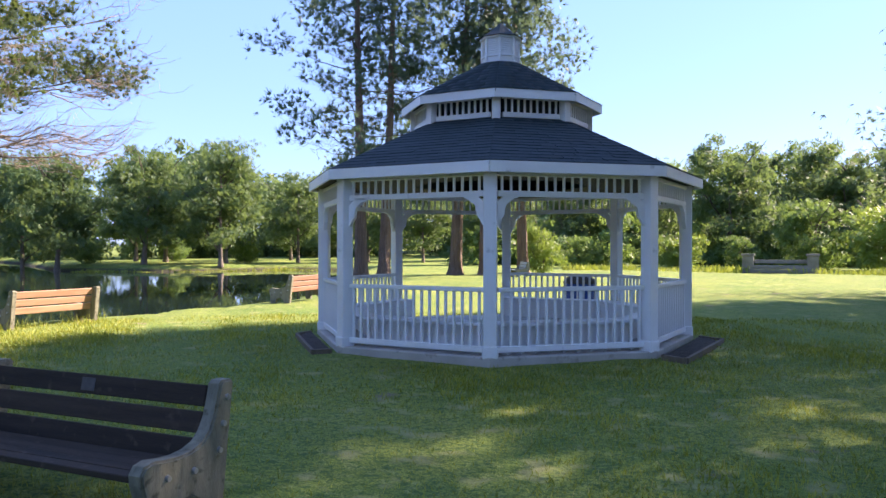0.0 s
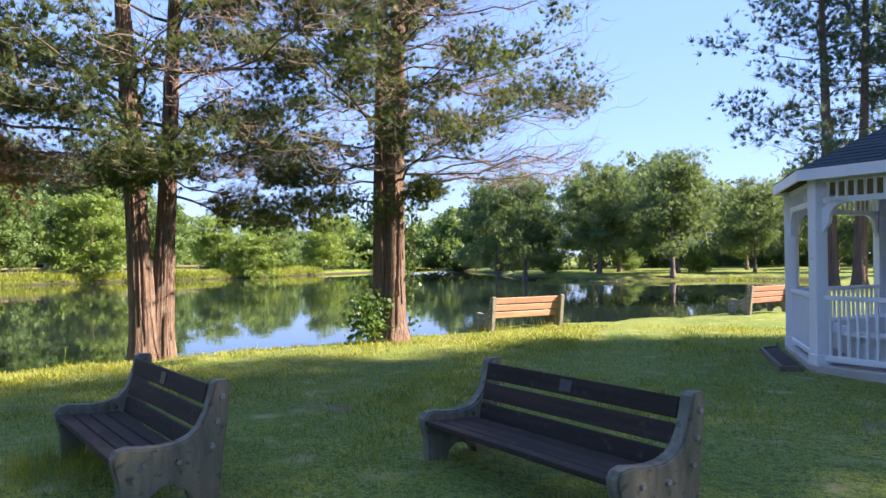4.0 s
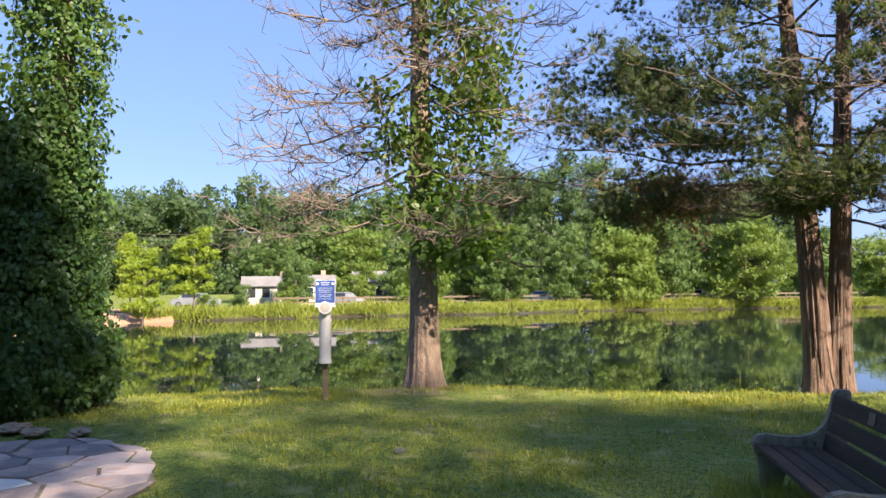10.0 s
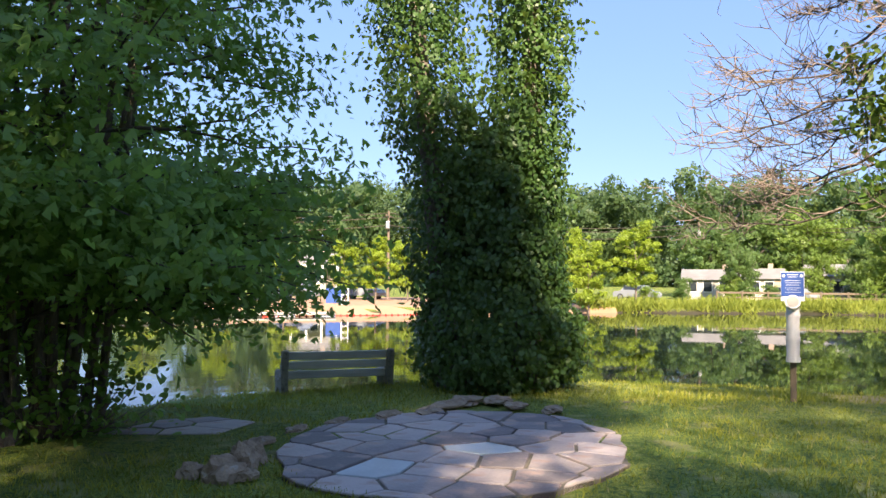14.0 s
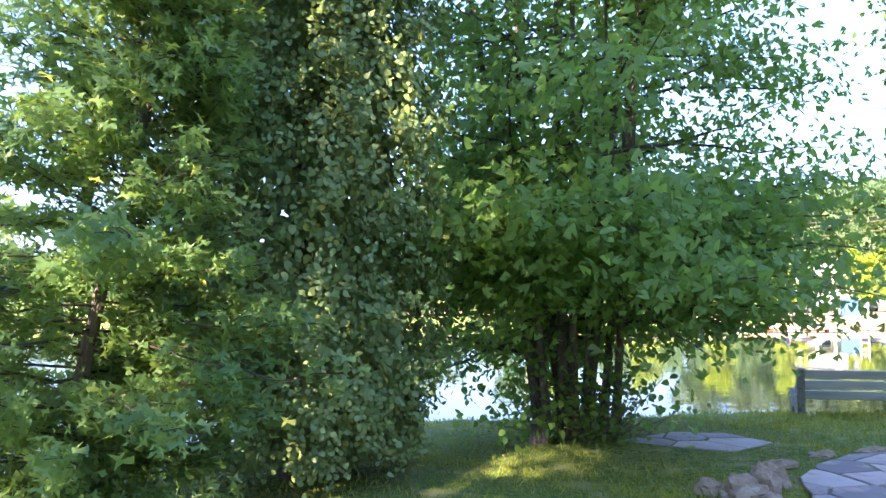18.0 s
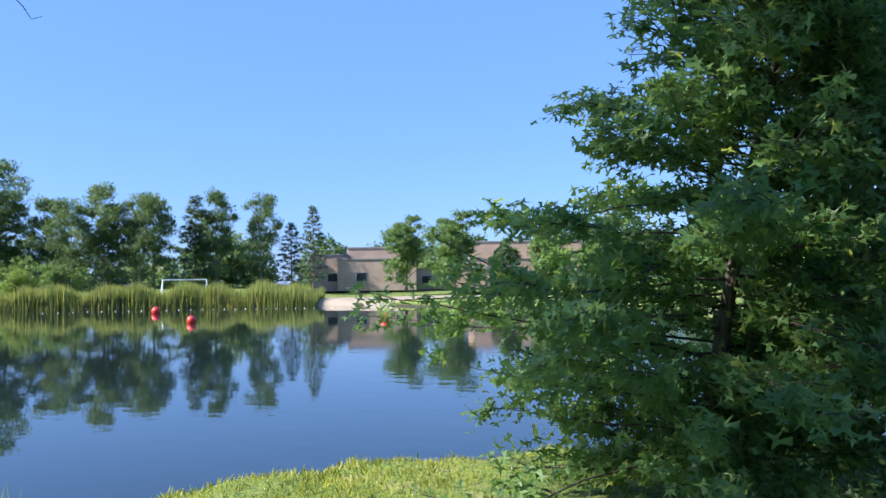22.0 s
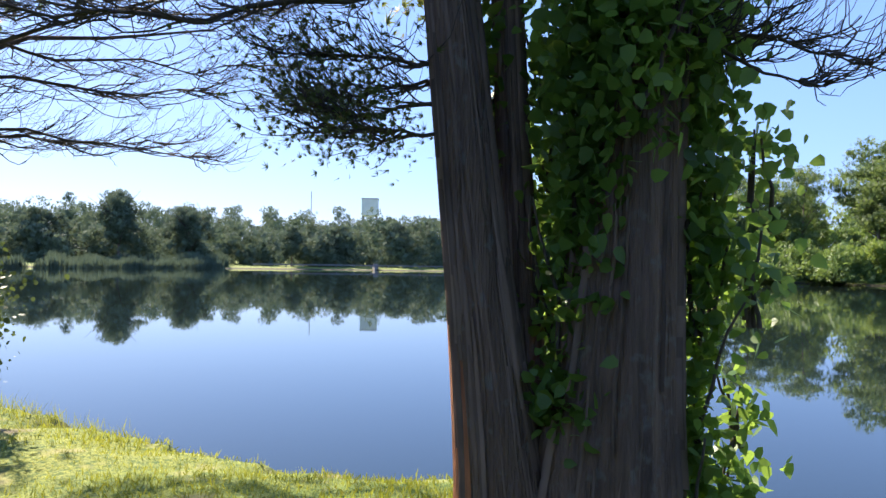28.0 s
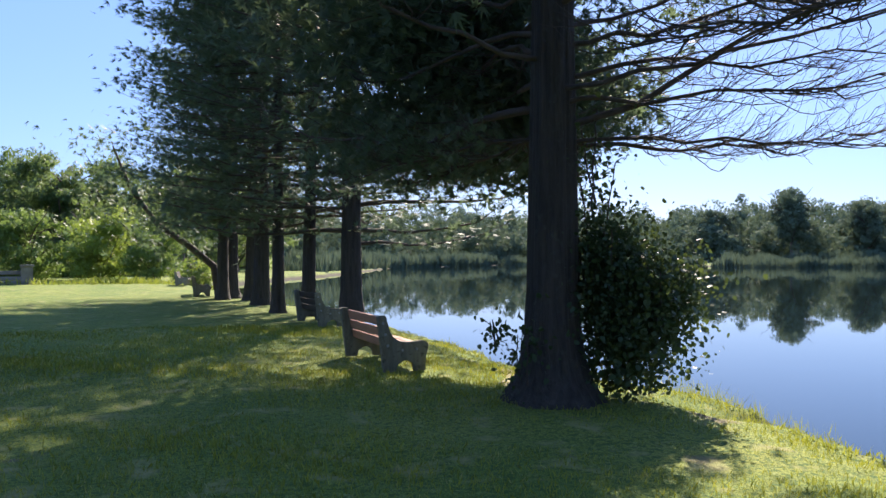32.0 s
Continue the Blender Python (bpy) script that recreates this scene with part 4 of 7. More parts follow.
def trunk_points(x, y, height, lean, rng, n=16, sway=0.05):
    z = np.concatenate([np.linspace(-0.12, 0.9, 7), np.linspace(1.2, height, n - 7)]) if n > 12 else np.linspace(-0.12, height, n)
    t = z / height
    return np.stack([x + lean[0] * t + np.cumsum(rng.normal(0, sway, n)) * t, y + lean[1] * t + np.cumsum(rng.normal(0, sway, n)) * t, z], -1)


def trunk_radii(r, n, height, flare=1.7, top=0.12, foot=0.28):
    z = np.concatenate([np.linspace(0, 0.9, 7), np.linspace(1.2, height, n - 7)]) if n > 12 else np.linspace(0, height, n)
    return r * ((1 - (1 - top) * (z / height) ** 0.9) + (flare - 1) * np.exp(-z / foot))


def at_height(pts, z):
    return np.array([np.interp(z, pts[:, 2], pts[:, k]) for k in range(3)])


def bark_strips(pts, radii, rng, count):
    """Long ragged ridges of stringy bark, standing a little proud of the trunk."""
    V, F, k = [], [], 0
    for i in range(count * 3):
        a, z0, L = rng.uniform(0, 6.283), rng.uniform(0.0, 5.5), rng.uniform(0.3, 1.3)
        z = np.linspace(z0, z0 + L, 7)
        w = rng.uniform(0.006, 0.016) * np.array([0.2, 0.8, 1, 1, 0.9, 0.7, 0.15])
        c = np.stack([np.interp(z, pts[:, 2], pts[:, 0]), np.interp(z, pts[:, 2], pts[:, 1]), z], -1)
        r = np.interp(z, pts[:, 2], radii)
        aa = a + np.cumsum(rng.normal(0, 0.02, 7))
        out = np.stack([np.cos(aa), np.sin(aa), np.zeros(7)], -1)
        side = np.stack([-np.sin(aa), np.cos(aa), np.zeros(7)], -1)
        ridge = c + out * (r * 1.06 + rng.uniform(0.004, 0.012))[:, None]
        left, right = c + out * (r * 0.97)[:, None] - side * w[:, None], c + out * (r * 0.97)[:, None] + side * w[:, None]
        V.append(np.stack([left, ridge, right], 1).reshape(-1, 3))
        j = np.arange(6)[:, None] * 3 + k
        F.append(np.concatenate([j + [0, 1, 4, 3], j + [1, 2, 5, 4]]))
        k += 21
    return np.concatenate(V), np.concatenate(F)


def cedar(name, x, y, label, stems, seed, crown=(2.8, 11.5), reach=3.4, limbs=46, green=0.6, bare_twigs=14, group="", bark=None, tuft=34, spray=0.2, leaf=None,
          droop=0.12, lift=0.25, low_bare=0.35, twig_mat=None, facing=None, clump=0.32, category="tree", sub=7, dead_to=None, split=False, flare=1.7, boughs=(), dead_cos=0.3, high=1.0, bough_tuft=(0.3, 0.6, 0.55), top=1.0, twig=1.0, foot=0.28, strips=60):
    """Red cedar: one or more fluted trunks, long spreading limbs, bare twiggy ends and dark tufts of sprays."""
    rng = np.random.RandomState(seed)
    tr = thing(name, pose(x, y, flat_height(x, y)), label, category, group)
    bark = bark or BARK
    stem_pts = []
    for dx, dy, lx, ly, r, h in stems:
        pts = trunk_points(dx, dy, h, (lx, ly), rng, 26, 0.02)
        v, q = tube_arrays(pts, trunk_radii(r, 26, h, flare, 0.12, foot), 72, 0.012, 0.05, seed)
        link_mesh("trunk", v, q, bark, tr, smooth=True)
        stem_pts.append((pts, r, h))
        if strips and bark is BARK:
            tagged(link_mesh("bark_fibre", *bark_strips(pts, trunk_radii(r, 26, h, flare, 0.12, foot), rng, strips), BARK_STRIP, tr, "loose stringy strips of bark"), kind="stuff")
    tubes, twigs, P, A, S = [], [], [], [], []
    for z, az, L, up, sag, kind in boughs:
        # single boughs: height on the stem, heading, length, rise, sag, 0 bare or 1 tufted
        pts, r, h = min(stem_pts, key=lambda s: -math.cos(az) * s[0][0, 0] - math.sin(az) * s[0][0, 1])
        lp = curve(at_height(pts, z), (math.cos(az), math.sin(az), up), L, rng, 12, sag, sag * 0.7, 0.22)
        tubes.append(tube_arrays(lp, taper(0.01 + 0.006 * L, 0.004, 12), 6))
        for j in range(int(11 + 7 * L)):
            t = rng.uniform(0.15, 1.0)
            p0 = np.array([np.interp(t, np.linspace(0, 1, 12), lp[:, c]) for c in range(3)])
            side = az + rng.choice((-1, 1)) * rng.uniform(0.2, 1.0)
            sp = curve(p0, (math.cos(side), math.sin(side), rng.uniform(-0.3, 0.35)), L * rng.uniform(0.14, 0.36) * (1.25 - 0.6 * t), rng, 8, 0.25, 0.5, 0.16)
            twigs.append(tube_arrays(sp, taper(0.008, 0.003, 8), 4))
            for q in range(5):
                e0 = sp[rng.randint(2, 8)]
                d = rng.normal(size=3) * (0.7, 0.7, 0.5) + (math.cos(side), math.sin(side), 0.25)
                twigs.append(tube_arrays(curve(e0, d, rng.uniform(0.12, 0.45), rng, 5, 0.1, 0.4, 0.2), taper(0.0042, 0.0016, 5), 3))
            if kind and t > 0.3:
                for c0 in (sp[-1], sp[4]):
                    n = int(tuft * (bough_tuft[0] if kind == 1 else 1.0) * rng.uniform(0.6, 1.2))
                    S.append(np.full(n, bough_tuft[1] if kind == 1 else 1.0))
                    P.append(c0 + rng.normal(size=(n, 3)) * clump * (bough_tuft[2] if kind == 1 else 1.0) * (1, 1, 0.7))
                    A.append(rng.normal(size=(n, 3)) * 0.8 + (math.cos(side), math.sin(side), 0.4))
    for k in range(limbs):
        pts, r, h = stem_pts[k % len(stem_pts)]
        f = (k + rng.uniform(0, 1)) / limbs
        z = crown[0] + (min(crown[1], h) - crown[0]) * f
        s = at_height(pts, z)
        az = k * 2.4 + rng.uniform(-0.5, 0.5)
        if facing is not None and rng.rand() < 0.35:
            az = facing + rng.normal(0, 0.5)
        L = reach * (1.0 - 0.72 * f ** 1.3) * rng.uniform(0.6, 1.15)
        head = (math.cos(az), math.sin(az), rng.uniform(0.0, 0.3))
        lp = curve(s, head, L, rng, 9, droop, lift, 0.2)
        lr = taper(0.012 + 0.0065 * L, 0.005, 9)
        tubes.append(tube_arrays(lp, lr, 5))
        dead = rng.rand() < (low_bare if f < 0.45 else low_bare * 0.35)
        if dead_to is not None:
            dead = rng.rand() < (0.85 if math.cos(az - dead_to) > dead_cos and f < 0.8 else 0.2)
        for j in range(sub + 4 if dead else sub):
            t = rng.uniform(0.25, 1.0)
            p0 = np.array([np.interp(t, np.linspace(0, 1, 9), lp[:, c]) for c in range(3)])
            side = az + rng.choice((-1, 1)) * rng.uniform(0.4, 1.2)
            sl = L * rng.uniform(0.18, 0.42)
            sp = curve(p0, (math.cos(side), math.sin(side), rng.uniform(-0.25, 0.5)), sl, rng, 6, 0.15, 0.3, 0.2)
            twigs.append(tube_arrays(sp, taper(0.009 * twig, 0.003 * twig, 6), 3))
            for q in range(bare_twigs // 4 if not dead else bare_twigs // 2):
                e0 = sp[rng.randint(2, 6)]
                d = rng.normal(size=3) * (1, 1, 0.7) + (math.cos(side) * 0.8, math.sin(side) * 0.8, 0)
                tp = curve(e0, d, rng.uniform(0.18, 0.6), rng, 4, 0.15, 0.4, 0.2)
                twigs.append(tube_arrays(tp, taper(0.005 * twig, 0.002 * twig, 4), 3))
            if not dead and rng.rand() < green:
                for c0 in (sp[-1], sp[3]):
                    n = int(tuft * rng.uniform(0.5, 1.3))
                    S.append(np.full(n, high))
                    P.append(c0 + rng.normal(size=(n, 3)) * clump * high ** 0.6 * (1, 1, 0.6) + (0, 0, 0.05))
                    A.append(rng.normal(size=(n, 3)) + (math.cos(side) * 0.7, math.sin(side) * 0.7, 0.5))
    if split:
        for v, q in tubes:
            link_mesh("limb", v, q, TWIG_DARK, tr, smooth=True)
    else:
        tagged(link_mesh("limb_tangle", *join_arrays(tubes), TWIG_DARK, tr), kind="stuff")
    v, q = join_arrays(twigs)
    tagged(link_mesh("twig_tangle", v, q, twig_mat or TWIG, tr, "bare brittle twigs"), kind="stuff")
    if P:
        P, A = np.concatenate(P), np.concatenate(A)
        v, f = scatter(SPRAY, P, A, dirs(rng, len(P)) + (0, 0, 0.8), spray * np.interp(P[:, 2], [6, 8.5], [1, top]) * np.concatenate(S) * rng.uniform(0.6, 1.3, len(P)))
        link_mesh("crown", v, f, leaf or LEAF_CEDAR, tr, "dark green tufts")
    return tr


def leaf_skin(profile, count, rng, size, template, centre=(0, 0), turn=None, depth=0.22, bulge=0.12):
    """Leaves over a column whose radius by height is the profile [(z, r), ...]."""
    zs, rs = np.array(profile, float).T
    w = np.cumsum(rs[:-1] * np.diff(zs))
    u = rng.uniform(0, w[-1], count)
    z = np.interp(u, np.concatenate([[0], w]), zs)
    a = rng.uniform(0, 6.283, count)
    r = np.interp(z, zs, rs)
    lump = 1 + bulge * (np.sin(3 * a + 2.1 * z) + 0.8 * np.sin(5 * a - 3.3 * z + 1) + 0.7 * np.sin(9 * a + 6.1 * z))
    r = r * lump - np.abs(rng.normal(0, depth, count))
    p = np.stack([centre[0] + r * np.cos(a), centre[1] + r * np.sin(a), z], -1)
    out = np.stack([0.75 * np.cos(a), 0.75 * np.sin(a), rng.uniform(0.3, 1.1, count)], -1)
    hang = np.stack([np.cos(a) * 0.5, np.sin(a) * 0.5, -np.ones(count)], -1) + rng.normal(0, 0.5, (count, 3))
    return scatter(template, p, hang, out + rng.normal(0, 0.45, (count, 3)), size * rng.uniform(0.55, 1.25, count))


def crown_points(rng, centre, radii, lobes, per, lobe_r=0.3):
    """Leaf clumps gathered in several uneven sub-crowns: a ragged outline with gaps between."""
    P, N = [], []
    radii, centre = np.asarray(radii, float), np.asarray(centre, float)
    subs = []
    for k in range(10):
        f = -0.75 + 1.45 * (k + 0.5) / 10
        a = 2.4 * k + rng.uniform(-0.6, 0.6)
        off = rng.uniform(0.25, 0.62) * (1 - 0.6 * max(0, f) ** 2)
        subs.append((centre + radii * (off * math.cos(a), off * math.sin(a), f), rng.uniform(0.32, 0.56) * (1 - 0.3 * max(0, f))))
    for k in range(lobes):
        c0, s = subs[rng.randint(len(subs))]
        d = unit(rng.normal(size=3))
        c = c0 + d * radii * s * (1, 1, 0.75) * rng.uniform(0.2, 1.0) ** 0.5
        r = radii[0] * lobe_r * rng.choice((0.4, 0.6, 0.8, 1.0)) * np.array([1.15, 1.15, 0.6])
        m = max(12, int(per * (r[0] / (radii[0] * lobe_r))))
        nn = dirs(rng, m)
        P.append(c + nn * r * rng.uniform(0.35, 1.2, (m, 1)))
        N.append(nn)
    return np.concatenate(P), np.concatenate(N)


def broadleaf(name, m, label, height, radius, seed, leaf, trunk_r=0.2, base=0.3, lobes=26, per=120, size=0.3, group="", bark=None, template=SPRIG, slim=1.0, category="tree", stems=1):
    """A tree with trunk, forking limbs and a lobed crown with gaps. base: bare share of the height."""
    rng = np.random.RandomState(seed)
    tr = thing(name, m, label, category, group)
    pts = trunk_points(0, 0, height * 0.8, (rng.normal(0, 0.2), rng.normal(0, 0.2)), rng, 12, 0.04)
    items = [tube_arrays(pts, trunk_radii(trunk_r, 12, height, 1.5, 0.2), 9, 0.03, 0.04, seed)]
    link_mesh("trunk", *items[0], bark or BARK_GREY, tr, smooth=True)
    limbs = []
    for k in range(11):
        z = height * rng.uniform(base * 0.85, 0.7)
        a = 2.4 * k + rng.uniform(-0.4, 0.4)
        lp = curve(at_height(pts, z), (math.cos(a), math.sin(a), rng.uniform(0.4, 1.1)), radius * rng.uniform(0.7, 1.05), rng, 7, 0.0, 0.1, 0.15)
        limbs.append(tube_arrays(lp, taper(trunk_r * 0.38, 0.02, 7), 5))
    tagged(link_mesh("limb_tangle", *join_arrays(limbs), TWIG_DARK, tr), kind="stuff")
    zc = height * (base + 1) / 2
    P, N = crown_points(rng, (0, 0, zc), (radius * slim, radius * slim, height * (1 - base) / 2), int(lobes * 1.5), int(per * 0.8))
    keep = P[:, 2] > max(0.12, height * base * 0.6)
    P, N = P[keep], N[keep]
    v, f = scatter(template, P, dirs(rng, len(P)) + (0, 0, -0.25), N + rng.normal(0, 0.32, P.shape), size * 0.85 * rng.uniform(0.5, 1.4, len(P)))
    link_mesh("crown", v, f, leaf, tr)
    return tr


def conifer(name, m, label, height, radius, seed, leaf, trunk_r=0.25, base=0.12, limbs=70, tuft=40, spray=0.35, group="", droop=0.18, lift=0.12, bark=None, flat=0.28, category="tree", full=0.7, top=1.0):
    """A pine with tiers of level limbs clothed in needle sprays."""
    rng = np.random.RandomState(seed)
    tr = thing(name, m, label, category, group)
    pts = trunk_points(0, 0, height, (rng.normal(0, 0.15), rng.normal(0, 0.15)), rng, 16, 0.015)
    v, q = tube_arrays(pts, trunk_radii(trunk_r, 16, height, 1.6, 0.06), 12, 0.02, 0.05, seed)
    link_mesh("trunk", v, q, bark or BARK, tr, smooth=True)
    tubes, P, A = [], [], []
    for k in range(limbs):
        f = ((k + rng.rand()) / limbs)
        z = height * (base + (1 - base) * f ** 0.9)
        a = 2.4 * k + rng.uniform(-0.3, 0.3)
        L = radius * (1 - f) ** full * rng.uniform(0.65, 1.15) + 0.25
        lp = curve(at_height(pts, z), (math.cos(a), math.sin(a), 0.1), L, rng, 7, droop, lift, 0.08)
        tubes.append(tube_arrays(lp, taper(0.016 + 0.009 * L, 0.006, 7), 4))
        n = int(tuft * (0.4 + L / radius))
        t = rng.uniform(0.25, 1.02, n)
        c = np.stack([np.interp(t, np.linspace(0, 1, 7), lp[:, i]) for i in range(3)], -1)
        P.append(c + rng.normal(size=(n, 3)) * (flat * L ** 0.5 * 0.75, flat * L ** 0.5 * 0.75, 0.1))
        A.append(np.stack([np.full(n, math.cos(a)), np.full(n, math.sin(a)), np.full(n, 0.1)], -1) + rng.normal(0, 0.7, (n, 3)) * (1, 1, 0.5))
    tagged(link_mesh("limb_tangle", *join_arrays(tubes), TWIG_DARK, tr), kind="stuff")
    P, A = np.concatenate(P), np.concatenate(A)
    v, f = scatter(FAN, P, A, rng.normal(0, 0.5, P.shape) + (0, 0, 1), spray * np.interp(P[:, 2], [7, 10], [1, top]) * rng.uniform(0.6, 1.3, len(P)))
    link_mesh("crown", v, f, leaf, tr)
    return tr


BARK_STRIP = leaf_material("bark_strips", (0.07, 0.05, 0.042), (0.34, 0.235, 0.18), (0.1, 0.07, 0.05), 0.95, 0.02, patch=3.0, patchy=0.9)

# ---- near trees ----
cedar("cedar_tree", -13.4, 7.85, "twin-trunked red cedar with stringy sunlit bark and bare twigs", [(0.05, 0.06, 0.1, 0.2, 0.24, 12.5), (-0.05, -0.09, 0.0, 0.02, 0.2, 11.5)], 21, (3.1, 12.0), 3.9, 84, 0.62, 12, "cedars on the shore",
      dead_to=0.95, dead_cos=0.35, split=True, tuft=56, clump=0.17, spray=0.15, sub=9, leaf=LEAF_CEDAR_DARK, facing=-0.3, bough_tuft=(0.45, 0.95, 0.9), lift=0.12,
      boughs=[(3.0, 1.35, 3.9, 0.12, 0.2, 0), (3.3, 1.1, 3.6, 0.15, 0.2, 0), (3.7, 1.6, 4.0, 0.1, 0.15, 0), (4.3, 1.2, 3.8, 0.1, 0.1, 0), (5.2, 1.4, 4.2, 0.1, 0.05, 1), (2.8, -2.2, 1.5, 0.0, 0.25, 1), (3.1, -1.7, 2.2, 0.05, 0.15, 1), (2.9, 0.1, 1.1, 0.1, 0.25, 1)])
cedar("cedar_tree", -13.5, 3.45, "double cedar with peeling orange bark above the bank", [(0.0, 0.11, 0.0, 0.6, 0.18, 12.0), (0.0, -0.12, -0.1, -0.65, 0.21, 12.0)], 22, (2.9, 11.5), 3.9, 88, 0.66, 13, "cedars on the shore",
      dead_to=0.8, dead_cos=0.7, split=True, tuft=56, clump=0.17, spray=0.15, sub=9, leaf=LEAF_CEDAR_DARK, facing=-0.3, bough_tuft=(0.5, 0.95, 0.9), lift=0.12,
      boughs=[(3.9, -1.45, 3.6, 0.28, 0.12, 1), (4.6, -1.7, 3.5, 0.2, 0.05, 1), (2.9, -0.9, 1.8, 0.0, 0.3, 0), (3.1, 0.2, 2.0, 0.0, 0.3, 0), (3.1, -1.6, 2.9, 0.05, 0.15, 1), (3.2, -1.1, 2.4, 0.1, 0.2, 0), (2.75, 1.35, 2.4, 0.0, 0.2, 1), (3.0, -0.3, 1.7, 0.1, 0.3, 1), (3.3, 0.0, 1.3, 0.1, 0.3, 1), (3.0, 0.9, 1.6, 0.0, 0.2, 0)])
t3 = cedar("spruce_tree", -13.1, -3.0, "half-dead spruce with drooping bare limbs and leafy creeper", [(0, 0, -0.3, -0.25, 0.27, 12.5)], 23, (2.7, 12.0), 3.1, 70, 0.12, 18, "", BARK_SPRUCE, droop=0.68, lift=0.34, dead_to=-1.2, dead_cos=-0.2, split=True, sub=7, flare=1.7, tuft=30, clump=0.16, spray=0.15, twig=1.7)
t4 = cedar("cedar_tree", 4.2, 0.26, "three-stemmed cedar wrapped in creeper beside the lake", [(0.0, 0.22, -0.16, 1.67, 0.16, 15.0), (0.22, 0.15, 0.13, 0.67, 0.095, 12.0), (0.04, -0.22, 0.15, -0.8, 0.265, 16.0)], 24, (4.3, 15.6), 4.2, 84, 0.9, 8, "cedars on the shore", twig_mat=TWIG_DARK, tuft=62, spray=0.085, clump=0.26, high=1.9, split=True, dead_to=-1.9, sub=8, flare=1.75, foot=0.75, strips=90,
      boughs=[(4.2, 0.9, 3.6, 0.15, 0.05, 2), (4.6, 0.5, 3.6, 0.15, 0.05, 2), (5.0, 1.2, 3.8, 0.15, 0.05, 2), (5.5, 0.8, 3.8, 0.15, 0.05, 2), (2.4, 1.75, 0.9, 0.05, 0.2, 1), (2.55, 1.5, 0.9, 0.0, 0.25, 1), (2.3, 2.0, 0.7, 0.0, 0.2, 1), (2.65, 1.85, 0.95, 0.05, 0.15, 1), (3.0, 1.9, 2.4, 0.02, 0.1, 0), (3.15, 1.4, 2.6, 0.05, 0.12, 0), (3.1, 2.3, 2.2, 0.0, 0.15, 0),
              (2.95, -1.6, 1.0, -0.15, 0.5, 0), (3.2, -1.9, 2.3, 0.05, 0.1, 0), (3.25, -1.4, 2.3, 0.05, 0.1, 0), (3.1, -2.3, 1.7, 0.05, 0.15, 0), (2.85, -1.75, 0.8, -0.25, 0.5, 0)])
cedar("cedar_tree", 5.52, 7.2, "dark shaded cedar with a leafy shrub at its foot", [(0, 0, 0.3, 0.2, 0.3, 20.0)], 25, (3.0, 19.6), 5.2, 88, 0.8, 8, "cedars on the shore", BARK_SHADED, twig_mat=TWIG_DARK, tuft=44, clump=0.36, leaf=LEAF_PINE, spray=0.24, split=True, dead_to=-0.66, dead_cos=0.8, sub=11, flare=2.3, top=1.15,
      boughs=[(2.8, -0.75, 3.6, 0.1, 0.3, 0), (3.0, -0.45, 3.8, 0.08, 0.25, 0), (3.3, -0.95, 4.0, 0.1, 0.22, 0), (3.6, -0.6, 4.2, 0.1, 0.2, 0), (4.0, -0.8, 4.2, 0.05, 0.15, 0), (3.0, 2.5, 2.6, 0.05, 0.3, 1), (2.9, 1.9, 2.4, 0.0, 0.35, 1),
              (3.0, 1.1, 5.0, 0.12, 0.1, 2), (3.2, 1.5, 5.0, 0.12, 0.1, 2), (3.4, 0.8, 5.2, 0.15, 0.08, 2), (3.9, 1.3, 5.4, 0.15, 0.05, 2), (4.3, 1.0, 5.6, 0.18, 0.05, 2), (4.8, 1.6, 5.4, 0.18, 0.05, 2), (5.4, 1.2, 5.6, 0.2, 0.05, 2), (6.2, 0.9, 5.6, 0.2, 0.05, 2),])

PEELED = material("peeled_bark", (0.2, 0.07, 0.03), (0.5, 0.2, 0.09), 0.85, 8, 30, 0.8, 0.02, stretch=(3, 3, 0.3))
strip = [(4.235 + 0.168 * math.cos(a) * w, 0.5 + 0.11 * z + 0.168 * math.sin(a) * w, z) for z, w in ((0.25, 1.56), (0.5, 1.4), (0.8, 1.28), (1.1, 1.19), (1.35, 1.13)) for a in (1.75, 2.05, 2.4, 2.7)]
strip = [(x - 4.2, y - 0.26, z) for x, y, z in strip]
link_mesh("peeled_bark", np.array(strip), np.array([(4 * i + j, 4 * i + j + 1, 4 * i + j + 5, 4 * i + j + 4) for i in range(4) for j in range(3)]), PEELED, t4, "orange inner bark laid bare", smooth=True)

# row of tall cedars and pines along the eastern shore
ROW = [(8.1, 19.5, 0.3, 23.0, 6.2), (7.05, 22.6, 0.19, 19.5, 4.2), (7.5, 21.2, 0.2, 20, 4.6), (7.45, 25.9, 0.28, 21, 4.4), (7.7, 31.4, 0.34, 21, 3.0), (8.1, 29.6, 0.24, 20.5, 3.4), (7.2, 30.3, 0.22, 20, 3.0)]
for k, (x, y, r, h, reach) in enumerate(ROW):
    conifer("pine_tree", pose(x, y, 0, 0, 0, 50 * k), "tall dark pine in the shaded row by the lake", h, reach, 31 + k, LEAF_PINE, r, 0.08 if k == 0 else 0.12, 130, 115 if k == 0 else 120, 0.2, "row of pines", 0.2, 0.2, bark=BARK_SHADED, full=0.34, top=1.2)
